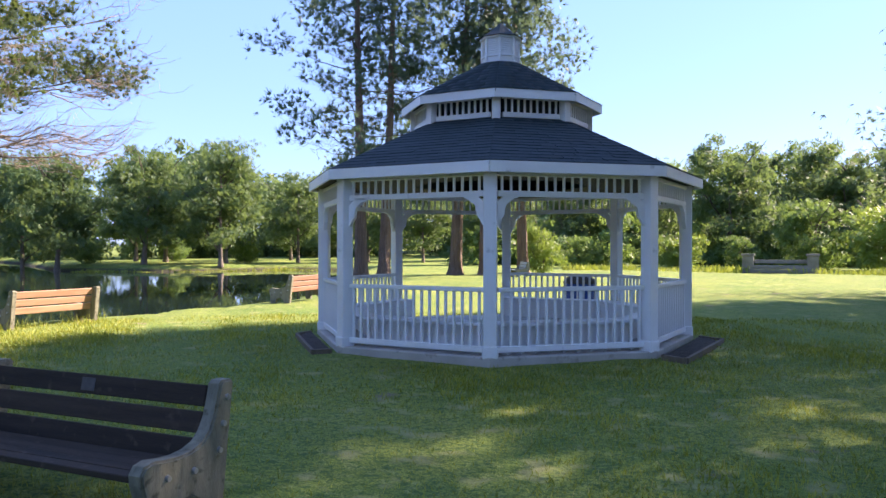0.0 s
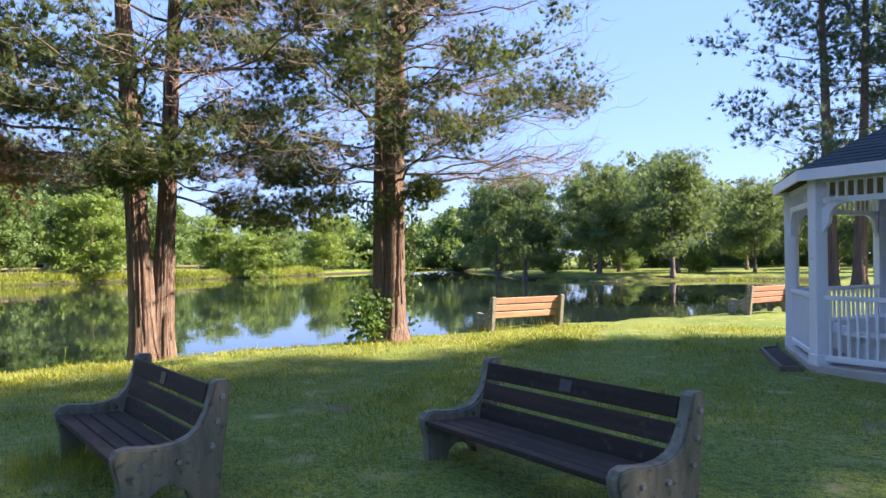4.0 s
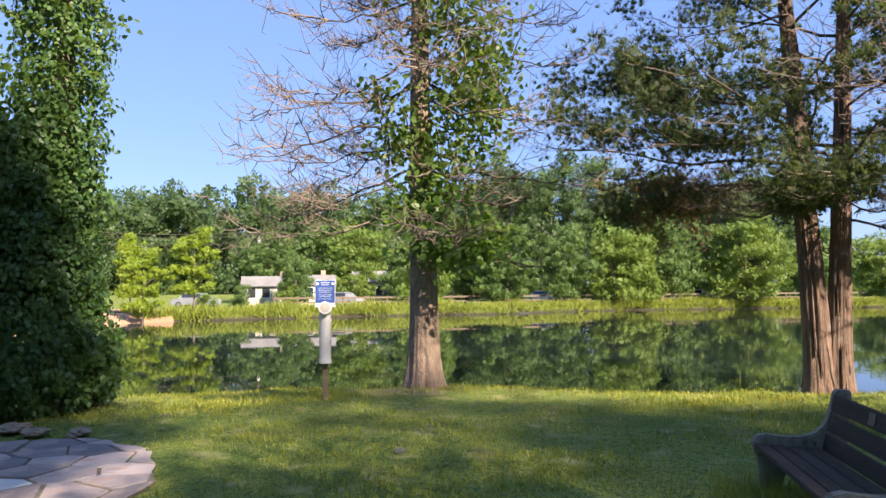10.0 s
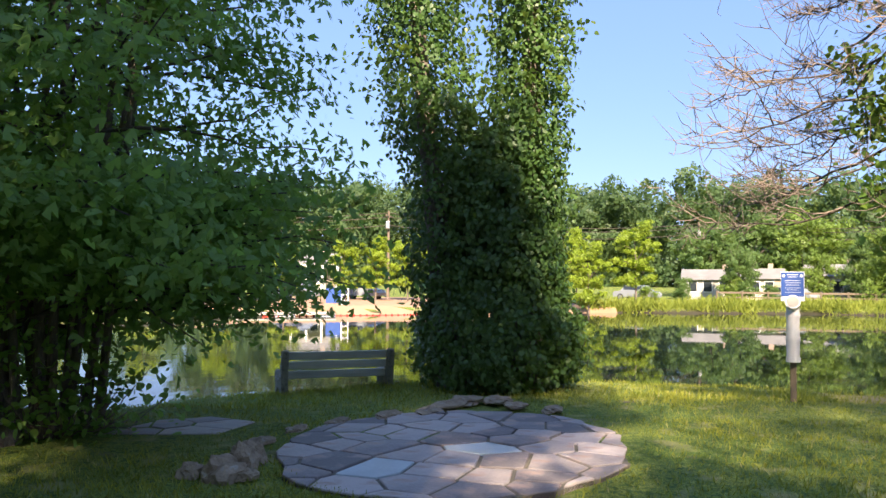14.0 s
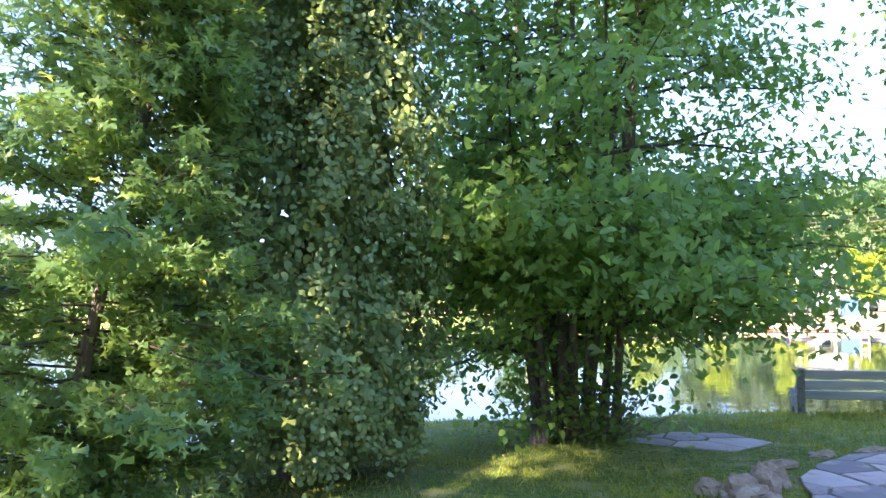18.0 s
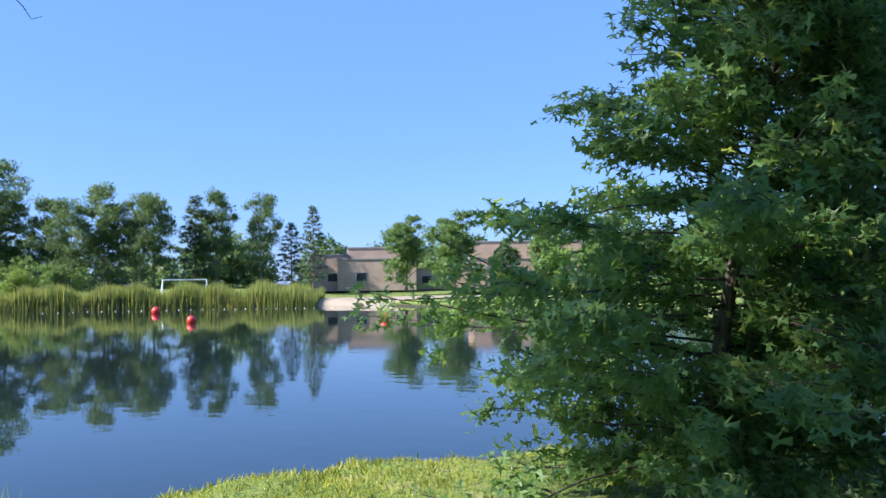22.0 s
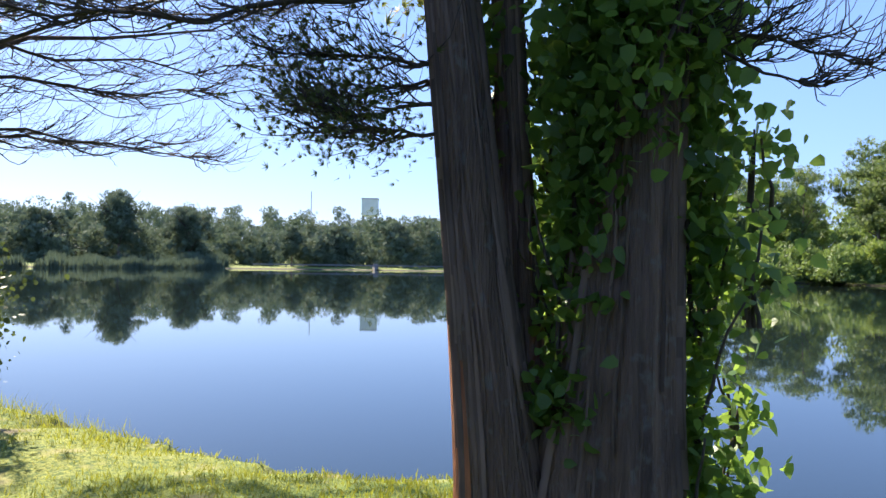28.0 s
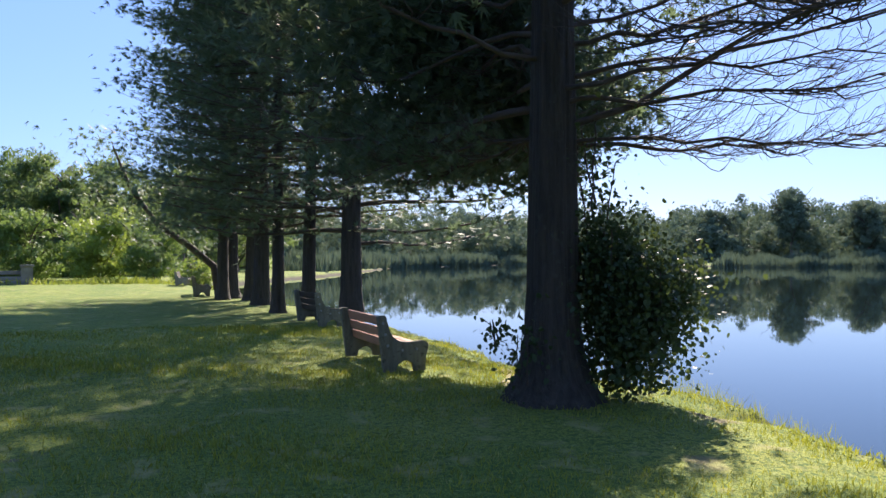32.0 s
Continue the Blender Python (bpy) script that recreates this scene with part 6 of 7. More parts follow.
# ---- grass ----
def grass_field():
    rng = np.random.RandomState(12)
    n = 640000
    r = 3.0 + 15.5 * rng.uniform(0, 1, n) ** 0.75
    a = rng.uniform(0, 6.283, n)
    x, y = r * np.cos(a), r * np.sin(a)
    z = land_height(x, y)
    t = radians(27)
    u, v = (x + 5.69) * math.cos(t) + (y + 5.24) * math.sin(t), -(x + 5.69) * math.sin(t) + (y + 5.24) * math.cos(t)
    keep = (z > -0.3) & ((u / 2.0) ** 2 + (v / 1.62) ** 2 > 0.97) & (np.hypot(x + 4.605, y - 13.116) > 3.4)
    keep &= ~((np.hypot((x + 7.7) / 1.1, (y - 0.95) / 0.55) < 1) & (rng.rand(n) < 0.75))
    keep &= ~((np.abs(x + 4.25) < 0.65) & (np.abs(y + 7.8) < 0.55))
    patch = ripple(x, y, 1.3, 0.7) + 0.6 * ripple(x, y, 0.45, 1.9)
    keep &= rng.rand(n) < 0.55 + 0.25 * patch
    x, y, z, r, patch = x[keep], y[keep], z[keep], r[keep], patch[keep]
    size = (0.035 + 0.0022 * r) * (1 + 0.22 * patch) * rng.uniform(0.5, 1.35, len(x))
    d = shore_distance(x, y)
    size *= np.where((d < 0.6) & (rng.rand(len(x)) < 0.15), rng.uniform(1.1, 1.7, len(x)), 1)
    tmpl = (BLADE[0] * (1.5, 1.5, 1), BLADE[1])
    v, f = upright(tmpl, np.stack([x, y, z - 0.005], -1), size, 0.45, rng)
    ob = link_mesh("grass", v, f, LEAF_GRASS)
    tagged(ob, "short uneven mown grass with clover and bare spots", "grass", kind="stuff")
    # tall tufts at the waterline and round bench feet
    P, S = [], []
    for cx, cy, s, k, h in ((-6.3, 1.35, 0.35, 500, 0.2), (-6.7, 1.1, 0.2, 200, 0.22), (5.75, -3.5, 0.1, 26, 0.42), (5.9, -2.9, 0.2, 30, 0.25), (8.2, 7.2, 0.5, 500, 0.22), (7.5, 5.6, 0.45, 300, 0.2), (-14.6, 2.2, 0.25, 90, 0.35), (-4.2, 3.6, 0.5, 160, 0.14),
                            (-13.9, 10.7, 0.3, 120, 0.25), (-13.9, 12.4, 0.3, 120, 0.25), (-8.5, -8.9, 0.4, 150, 0.18), (-12.9, -4.2, 0.4, 200, 0.16)):
        P.append(np.stack([cx + rng.normal(0, s, k), cy + rng.normal(0, s, k)], -1))
        S.append(h * rng.uniform(0.5, 1.2, k))
    P, S = np.concatenate(P), np.concatenate(S)
    z = land_height(P[:, 0], P[:, 1])
    ok = z > -0.6
    v, f = upright((BLADE[0] * (0.3, 0.3, 1), BLADE[1]), np.column_stack([P, z - 0.01])[ok], S[ok], 0.3, rng)
    tagged(link_mesh("tall_grass", v, f, LEAF_GRASS), "taller grass tufts by the bank and bench feet", "grass", kind="stuff")


grass_field()


# ---- the far shores ----
def woods(name, label, seed, az0, az1, r0, r1, h0, h1, count, leaf, lobe=3.2, per=460, size=0.9, uneven=(0.75, 0.95, 1.0, 1.12)):
    """A belt of distant woodland: crowns of uneven height and shape, each of many clumps, joined."""
    rng = np.random.RandomState(seed)
    P, N = [], []
    for k in range(count):
        a = radians(rng.uniform(az0, az1))
        r = rng.uniform(r0, r1)
        x, y = -r * math.sin(a), r * math.cos(a)
        h = rng.uniform(h0, h1) * rng.choice(uneven)
        wide = lobe * rng.uniform(0.8, 1.25)
        for j in range(11):
            f = (j + rng.rand()) / 11
            off = wide * (1.05 - 0.75 * f ** 2) * rng.uniform(0, 1) ** 0.6
            b = rng.uniform(0, 6.28)
            s = lobe * rng.uniform(0.3, 0.75)
            c = np.array([x + off * math.cos(b), y + off * math.sin(b), max(0.4, (h - s * 0.6) * f)])
            n = dirs(rng, per // 9)
            P.append(c + n * s * (1.1, 1.1, min(0.75, h * 0.1 / s + 0.3)) * rng.uniform(0.55, 1.0, (len(n), 1)))
            N.append(n)
    P, N = np.concatenate(P), np.concatenate(N)
    keep = P[:, 2] > 0.1
    P, N = P[keep], N[keep]
    v, f = scatter(SPRIG, P, dirs(rng, len(P)), N + rng.normal(0, 0.35, P.shape), size * rng.uniform(0.55, 1.4, len(P)))
    ob = link_mesh(name, v, f, leaf)
    return tagged(ob, label, "woodland", kind="stuff")


def spread_trees(proto, rows, base_h):
    """Copies of one or more trees at (x, y, height, width factor)."""
    protos = proto if isinstance(proto, list) else [proto]
    for k, (x, y, h, w) in enumerate(rows):
        s = h / base_h
        copy_thing(protos[k % len(protos)], pose(x, y, flat_height(x, y) - 0.05, 0, 0, 73 * k + 20) @ Matrix.Diagonal((s * w, s * w, s, 1)))


G = "trees on the far shore"
# distance haze is put into this muted grey-green leaf colour
LEAF_HAZED = leaf_material("hazed_leaves", (0.075, 0.11, 0.07), (0.145, 0.195, 0.12), (0.3, 0.38, 0.24), 0.9, 0.2)
LEAF_LIME_DARK = leaf_material("young_leaves", (0.08, 0.15, 0.025), (0.2, 0.29, 0.06), (0.55, 0.66, 0.12), 0.5, 0.36)
round_a = broadleaf("park_tree", pose(-55.9, 45.7, flat_height(-55.9, 45.7)), "round-crowned green tree on the far lawn", 11, 4.1, 101, LEAF_WOOD_DARK, 0.22, 0.14, 60, 150, 0.4, G)
round_b = broadleaf("park_tree", pose(-44.5, 52.5, flat_height(-44.5, 52.5)), "tall layered green tree on the far lawn", 11, 4.4, 121, LEAF_WOOD_DARK, 0.2, 0.1, 64, 150, 0.4, G)
spread_trees([round_a, round_b], [(-51.4, 50.7, 11.2, 1), (-47.7, 56.9, 10.6, 1.05), (-49.5, 69.5, 9.5, 1), (-62.5, 47.5, 11.5, 1), (-56, 58, 10.5, 1.1), (-44, 63, 9, 1), (-62, 60, 10, 1), (-38, 66, 9, 1), (-52, 80, 10, 1), (-33, 68, 8, 1.1), (-41, 78, 9, 1),
                       (-24, 62, 8.5, 1), (-20, 74, 9.5, 1.1), (-28, 80, 10, 1)], 11)
bank_a = broadleaf("bank_tree", pose(-73.4, -9.8, 0), "mid-green leafy tree on the sunny bank", 8, 3.3, 102, LEAF_WOOD, 0.15, 0.02, 56, 110, 0.46, G)
bank_b = broadleaf("bank_tree", pose(-82, 2.5, 0), "leafy tree leaning over the sunny bank", 8, 3.6, 122, LEAF_LIME_DARK, 0.15, 0.0, 60, 110, 0.44, G)
spread_trees([bank_a, bank_b], [(-78, -4.6, 8.4, 0.9), (-80, 0.3, 9, 0.9), (-84, 5.8, 10, 1), (-85, 13.5, 9.6, 1.1), (-92, 22, 8.5, 1.1), (-95.7, 29.6, 8, 1), (-97, 36.5, 7.4, 1.1), (-103, 47, 8.8, 1.1), (-112, 60, 8.2, 1.3), (-121, 72, 7.8, 1.4), (-86, -40, 8.8, 1.2), (-93, -31, 10.4, 1.15),
                      (-75.5, -14, 8, 0.9), (-70, -17, 7.2, 0.9), (-89, -36, 9.6, 1.1), (-90, 32, 6.5, 1.1), (-70.5, -29.9, 5.6, 0.75), (-75.5, -24.6, 5.2, 0.75), (-77.5, -21.4, 6.2, 0.7)], 8)
dark_a = broadleaf("shore_tree", pose(110, -33, 1), "tall dark tree in the wood across the water", 18, 5.4, 103, LEAF_WOOD_DARK, 0.28, 0.2, 62, 150, 0.55, G)
dark_b = broadleaf("shore_tree", pose(101, -53.5, 1), "open-crowned tree with bare lower trunk across the water", 18, 5.8, 123, LEAF_WOOD_DARK, 0.24, 0.3, 46, 150, 0.52, G)
spread_trees([dark_a, dark_b], [(107, -42, 16, 0.9), (115, -45, 17, 0.95), (120, -33, 18, 1.0), (88, -57, 13, 0.8), (94, -57.5, 13.5, 0.8), (82, -62, 13.5, 0.8), (126, -11, 15, 1), (113, -41, 17.5, 0.85), (109, -47, 17.8, 0.8), (106, -52, 17, 0.75), (99, -55, 13, 0.95), (104, -50, 15, 0.7), (86.4, -60.3, 15.3, 0.8), (83, -65, 14, 0.7), (78, -70.5, 14.5, 0.75), (74.5, -75, 14.2, 0.65), (116, -30.6, 20.5, 0.9), (121, -22, 17, 0.9), (124, -15.4, 16.5, 0.95), (127, -6, 15, 1), (130, 2, 14, 1), (118, -37, 18, 0.9),
                      (-95, -12, 17, 1), (-105, -4, 20, 1), (-100, 6, 17, 1), (-98, -20, 15, 1), (-106, 16, 15, 1.1)], 18)
lime_a = broadleaf("young_lime_tree", pose(-53.9, -30.9, 0.1), "slim young lime-green tree in full sun", 6.8, 1.7, 104, LEAF_LIME, 0.09, 0.1, 40, 100, 0.32, "young trees along the road", slim=1.0)
spread_trees(lime_a, [(-48.7, -31.8, 6.0, 1), (-53.4, -36, 6.6, 0.8), (-35.4, -51, 4.8, 1.15), (-40.3, -49.8, 5.2, 1), (-42.5, -48.3, 5.7, 1.1), (-45.7, -47.8, 6.2, 1), (-31, -53, 5, 1.1), (-26, -55, 5, 1.2), (-20, -57, 5.5, 1.2)], 6.8)
north_a = broadleaf("field_tree", pose(-4.9, 66.3, 0), "large dark green tree at the edge of the field", 11, 4.0, 105, LEAF_WOOD_DARK, 0.3, 0.06, 60, 120, 0.48, "trees beyond the field")
north_b = broadleaf("field_tree", pose(3.6, 72, 0), "broad dark tree behind the shrubs", 11, 4.6, 124, LEAF_WOOD_DARK, 0.3, 0.02, 64, 120, 0.48, "trees beyond the field")
spread_trees([north_a, north_b], [(0.9, 79, 11.6, 1), (7.5, 79, 11.4, 1), (14, 76, 10.5, 1), (-12, 74, 10, 1), (-18, 70, 9, 1), (21, 84, 11, 1), (-9, 85, 11, 1.1), (28, 100, 12, 1.1)], 11)
shrub_a = broadleaf("round_shrub", pose(0.8, 60.5, 0), "broad rounded shrub edging the field", 5.0, 3.2, 106, LEAF_WOOD, 0.12, 0.0, 50, 120, 0.36, "shrubs", category="shrub")
shrub_b = broadleaf("round_shrub", pose(97.5, -27, 0), "pale spreading shrub at the waterline", 5.0, 3.4, 125, LEAF_LIME_DARK, 0.12, 0.0, 46, 120, 0.36, "shrubs", category="shrub")
spread_trees([shrub_a, shrub_b], [(-68.5, -34.4, 2.4, 0.7), (-70, -30.2, 2.8, 0.7), (-71, -27, 1.8, 1.0), (-66, -36.5, 1.6, 1.0), (-57, 50, 2.2, 1), (-48, 60, 2.5, 1.2), (-60, 63, 2.6, 1.2), (5.2, 57.8, 4.9, 1), (8.3, 54.5, 4.3, 0.85), (10.4, 51.5, 2.2, 1.1), (-3.7, 56.5, 2.4, 0.8), (-13.7, 44.8, 3.0, 0.7), (-14.7, 56.5, 2.4, 1.0), (-8, 58, 2.6, 1.2), (93, -32, 8.6, 0.75), (95.9, -29, 4.8, 0.8), (90.7, -33.5, 3.8, 1), (84, -47.5, 4.0, 0.9), (81, -50.5, 4.4, 0.9), (103, -22.5, 4.8, 1.1), (107, -14.5, 4.4, 1), (113, -24, 5, 1), (117.5, -17, 5.4, 1.0), (112, -9, 4.5, 1.1)], 5.0)
pine_a = conifer("spire_pine", pose(66.3, -76, 0.5), "slim pointed pine beside the school building", 11, 2.0, 107, LEAF_PINE, 0.14, 0.12, 46, 26, 0.5, G)
spread_trees(pine_a, [(71.4, -77.5, 9.5, 1.3), (88, -62, 12, 1.2), (80, -69, 13, 1.2)], 11)
yard_a = broadleaf("yard_tree", pose(52.2, -76.3, 0.8), "round leafy tree in front of the brick school", 9, 3.0, 108, LEAF_WOOD, 0.16, 0.14, 50, 110, 0.45, "trees by the school")
spread_trees(yard_a, [(45.4, -75.9, 10, 1.1), (42, -82, 6.8, 0.8), (37, -82.5, 9.2, 0.95), (30, -84, 8.8, 1)], 9)

woods("far_woods_west", "dense sunlit woodland behind the western shore", 201, 78, 101, 100, 128, 14, 19, 74, LEAF_WOOD_DARK, 3.6, 480, 0.96)
woods("far_woods_north_west", "lower woodland at the far end of the lake", 202, 50, 78, 122, 150, 6, 11, 60, LEAF_WOOD, 3.4, 400, 1.05)
woods("far_woods_hill", "dark wooded hill behind the houses", 203, 97, 152, 140, 180, 19, 23, 190, LEAF_WOOD_DARK, 5.4, 380, 1.35, (0.86, 0.95, 1.0, 1.04))
woods("far_woods_south", "woodland behind the beach", 204, 150, 205, 110, 150, 8, 14, 70, LEAF_WOOD_DARK, 4.2, 400, 1.14)
woods("far_woods_south_east", "woodland behind the school field", 205, 205, 256, 138, 175, 6, 11, 70, LEAF_WOOD_DARK, 4.2, 400, 1.22)
woods("far_woods_east", "woodland on the eastern shore", 206, 250, 280, 124, 160, 10, 17, 90, LEAF_WOOD, 4.2, 560, 0.9)
woods("far_woods_ridge", "hazy tree-covered ridge across the wide water", 207, 272, 346, 330, 400, 19, 26, 230, LEAF_HAZED, 8.0, 380, 1.9)
woods("far_woods_shore", "trees along the distant eastern shore", 208, 279, 342, 200, 240, 5, 14, 210, LEAF_HAZED, 4.6, 400, 1.15)
woods("far_woods_field", "woodland closing the far end of the field", 209, -14, 54, 96, 125, 8, 14, 110, LEAF_WOOD_DARK, 4.0, 420, 1.05)
woods("far_undergrowth_field", "brushy undergrowth edging the field", 210, -10, 22, 64, 86, 1.5, 5.0, 90, LEAF_WOOD, 1.8, 320, 0.53)
woods("far_undergrowth_east", "bushes along the eastern waterline", 211, 239, 268, 100, 116, 2.0, 5.5, 120, LEAF_WOOD, 2.2, 400, 0.5)
tall = broadleaf("tall_far_tree", pose(159.9, 120.5, 0.5), "big spreading tree above the distant reeds", 18.5, 7.6, 109, LEAF_HAZED, 0.4, 0.08, 56, 100, 1.2, "distant shore trees")
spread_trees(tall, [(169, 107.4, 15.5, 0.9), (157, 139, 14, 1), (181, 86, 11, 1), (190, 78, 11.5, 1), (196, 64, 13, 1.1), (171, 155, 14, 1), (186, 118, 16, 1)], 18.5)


def fringe(name, label, seed, points, width, height, per_m, leaf, spread=0.3, blade=1.0, z=None, category="weeds"):
    """Tall blades along a line of points."""
    rng = np.random.RandomState(seed)
    P = []
    for (x0, y0), (x1, y1) in zip(points, points[1:]):
        d = math.hypot(x1 - x0, y1 - y0)
        n = int(d * per_m)
        t = rng.uniform(0, 1, n)
        nx, ny = -(y1 - y0) / d, (x1 - x0) / d
        o = rng.uniform(0, width, n)
        P.append(np.stack([x0 + (x1 - x0) * t + nx * o, y0 + (y1 - y0) * t + ny * o], -1))
    P = np.concatenate(P)
    zz = np.maximum(land_height(P[:, 0], P[:, 1]), WATER_Z - 0.1) if z is None else np.full(len(P), z)
    lump = 0.8 + 0.22 * ripple(P[:, 0], P[:, 1], 1.7, 0.3)
    v, f = upright((BLADE[0] * (blade, blade, 1), BLADE[1]), np.column_stack([P, zz]), height * lump * rng.uniform(0.55, 1.15, len(P)), spread, rng)
    return tagged(link_mesh(name, v, f, leaf), label, category, kind="stuff")


fringe("reed_bed", "dense bed of tall green and straw reeds in the water", 301, [(50, -57.5), (60, -52), (72, -43), (84, -34.5)][::-1], 5.0, 2.5, 1000, LEAF_REED, 0.09, 0.26, WATER_Z - 0.1, "reeds")
# haze-muted leaves also stand for the backlit shade on the distant reeds
fringe("reed_island", "low dark reed bank on the distant water", 302, [(141, 124), (149.6, 115), (157, 107), (166, 95)], 5, 3.6, 200, LEAF_HAZED, 0.1, 0.6, WATER_Z - 0.1, "reeds")
fringe("reed_margin", "reeds along the hazy far shore", 303, [(30, 82), (60, 128), (105, 162)], 5, 3.2, 120, LEAF_HAZED, 0.1, 0.7, WATER_Z - 0.1, "reeds")
fringe("reed_shore", "dark reeds lining the distant eastern shore", 308, [(110, 164), (124, 113), (150, 104), (164, 98)], -5, 2.6, 120, LEAF_HAZED, 0.1, 0.7, WATER_Z - 0.1, "reeds")
fringe("bank_weeds", "sunlit yellow-green weeds along the western bank", 304, [(-61, -21), (-67, -9), (-77, -1), (-83, 12), (-88, 27), (-98, 45)][::-1], -3.0, 0.95, 260, LEAF_BANK, 0.55, 0.8)
fringe("bank_weeds_south", "weeds and brambles along the south-western bank", 305, [(-49, -32.5), (-53, -29), (-61, -21)][::-1], -3.0, 1.1, 220, LEAF_BANK, 0.5, 0.9)
fringe("park_bank", "grassy edge of the far park", 306, [(-53, 46), (-46, 48), (-41, 57), (-34, 57)], -2.0, 0.35, 60, LEAF_BANK, 0.4, 2.0)
fringe("field_margin", "long sunlit grass at the field's edge", 307, [(9.5, 49), (4, 52), (-6, 53), (-14, 54)], 3.0, 0.5, 90, LEAF_BANK, 0.4, 1.6)


def ground_patch(name, label, cx, cy, rx, ry, turn, mat, lift=0.05, category="beach"):
    n, m = 40, 8
    t = radians(turn)
    v, q = [], []
    for i in range(m + 1):
        for k in range(n):
            a = 2 * math.pi * k / n
            w = (i / m) * (1 + 0.14 * math.sin(3 * a + cx) + 0.1 * math.sin(5 * a + cy) + 0.07 * math.sin(9 * a + 1))
            u, s = rx * w * math.cos(a), ry * w * math.sin(a)
            v.append((cx + u * math.cos(t) - s * math.sin(t), cy + u * math.sin(t) + s * math.cos(t), 0))
    v = np.array(v)
    v[:, 2] = land_height(v[:, 0], v[:, 1]) + lift
    for i in range(m):
        for k in range(n):
            q.append((i * n + k, i * n + (k + 1) % n, (i + 1) * n + (k + 1) % n, (i + 1) * n + k))
    return tagged(link_mesh(name, v, q, mat, smooth=True), label, category, kind="structure")


SAND = material("beach_sand", (0.3, 0.17, 0.1), (0.44, 0.28, 0.18), 0.95, 0.6, 30, 0.3, 0.02)
SAND_PALE = material("pale_sand", (0.24, 0.19, 0.14), (0.36, 0.3, 0.23), 0.95, 0.6, 30, 0.3, 0.02)
DIRT = material("bare_dirt", (0.2, 0.17, 0.075), (0.33, 0.28, 0.13), 0.95, 3, 40, 0.6, 0.02)
ASPHALT = material("road_asphalt", (0.045, 0.045, 0.047), (0.075, 0.075, 0.078), 0.9, 1, 60, 0.3, 0.01)
ground_patch("beach", "reddish sand beach across the water", -35.8, -48.2, 26, 14.5, -32, SAND, 0.12)
ground_patch("beach_pale", "pale sandy beach beside the reeds", 47, -64.5, 15, 5.5, 30, SAND_PALE, 0.12)
ground_patch("bare_soil_spruce", "reddish bare soil round the spruce roots", -12.5, -3.4, 1.0, 0.6, 60, DIRT, 0.008, "soil")
ground_patch("bare_soil_cedar", "needle litter and bare soil under the cedar", 6.6, 9.0, 1.3, 0.55, 60, DIRT, 0.008, "soil")
ground_patch("road", "distant road on the western shore", -78, -24, 22, 2.0, 62, ASPHALT, 0.1, "road")


# ---- buildings ----
BRICK = material("tan_brick", (0.3, 0.22, 0.17), (0.46, 0.36, 0.29), 0.9, 0.5, 14, 0.3, 0.02)
# brick with sunlight put into its colour, for the school's right-hand blocks
BRICK_SUN = material("sunlit_brick", (0.36, 0.25, 0.18), (0.48, 0.35, 0.26), 0.9, 0.5, 14, 0.3, 0.02)
SIDING = material("white_siding", (0.36, 0.34, 0.29), (0.46, 0.44, 0.39), 0.7, 1, 30, 0.1, 0.01)
ROOF_GREY = material("grey_roof", (0.16, 0.155, 0.15), (0.27, 0.26, 0.25), 0.9, 1, 30, 0.3, 0.02)
GLASS = material("dark_window", (0.02, 0.025, 0.03), (0.04, 0.05, 0.06), 0.08, 2, 20, 0.0)


def window(parent, w, h, m, frame_mat):
    win = part("window", box(w, 0.06, h, None, 0.01), frame_mat, parent)
    win.matrix_basis = m
    part("pane", box(w * 0.86, 0.02, h * 0.86, pose(0, -0.035, 0)), GLASS, win)
    return win


def house(m, w, d, h, roof_h, label, windows, group="houses across the lake", porch=False):
    hs = thing("house", m, label, "house", group)
    part("wall", box(w, d, h, pose(0, 0, h / 2), 0.02), SIDING, hs)
    bm = bmesh.new()
    e = 0.35
    pts = [(-w / 2 - e, -d / 2 - e, h), (w / 2 + e, -d / 2 - e, h), (w / 2 + e, d / 2 + e, h), (-w / 2 - e, d / 2 + e, h), (-w / 2 - e, 0, h + roof_h), (w / 2 + e, 0, h + roof_h)]
    v = [bm.verts.new(p) for p in pts]
    for f in ((0, 1, 5, 4), (2, 3, 4, 5), (3, 0, 4), (1, 2, 5), (3, 2, 1, 0)):
        bm.faces.new([v[i] for i in f])
    roof = part("roof", bm, ROOF_GREY, hs)
    part("chimney", box(0.5, 0.5, 1.0, pose(w * 0.2, 0.3, h + roof_h), 0.02), BRICK, roof)
    for x, z in windows:
        window(hs, 0.9, 1.2, pose(x, -d / 2 - 0.02, z), WHITE)
    part("door", box(0.9, 0.06, 2.0, pose(w * 0.33, -d / 2 - 0.02, 1.0), 0.01), BRICK, hs)
    if porch:
        part("porch_roof", box(w, 1.8, 0.25, pose(0, -d / 2 - 0.9, h - 0.2), 0.02), SIDING, hs)
        for k in range(4):
            part("column", box(0.22, 0.22, h - 0.3, pose(-w / 2 + 0.2 + k * (w - 0.4) / 3, -d / 2 - 1.7, (h - 0.3) / 2), 0.02), WHITE, hs)
    return hs


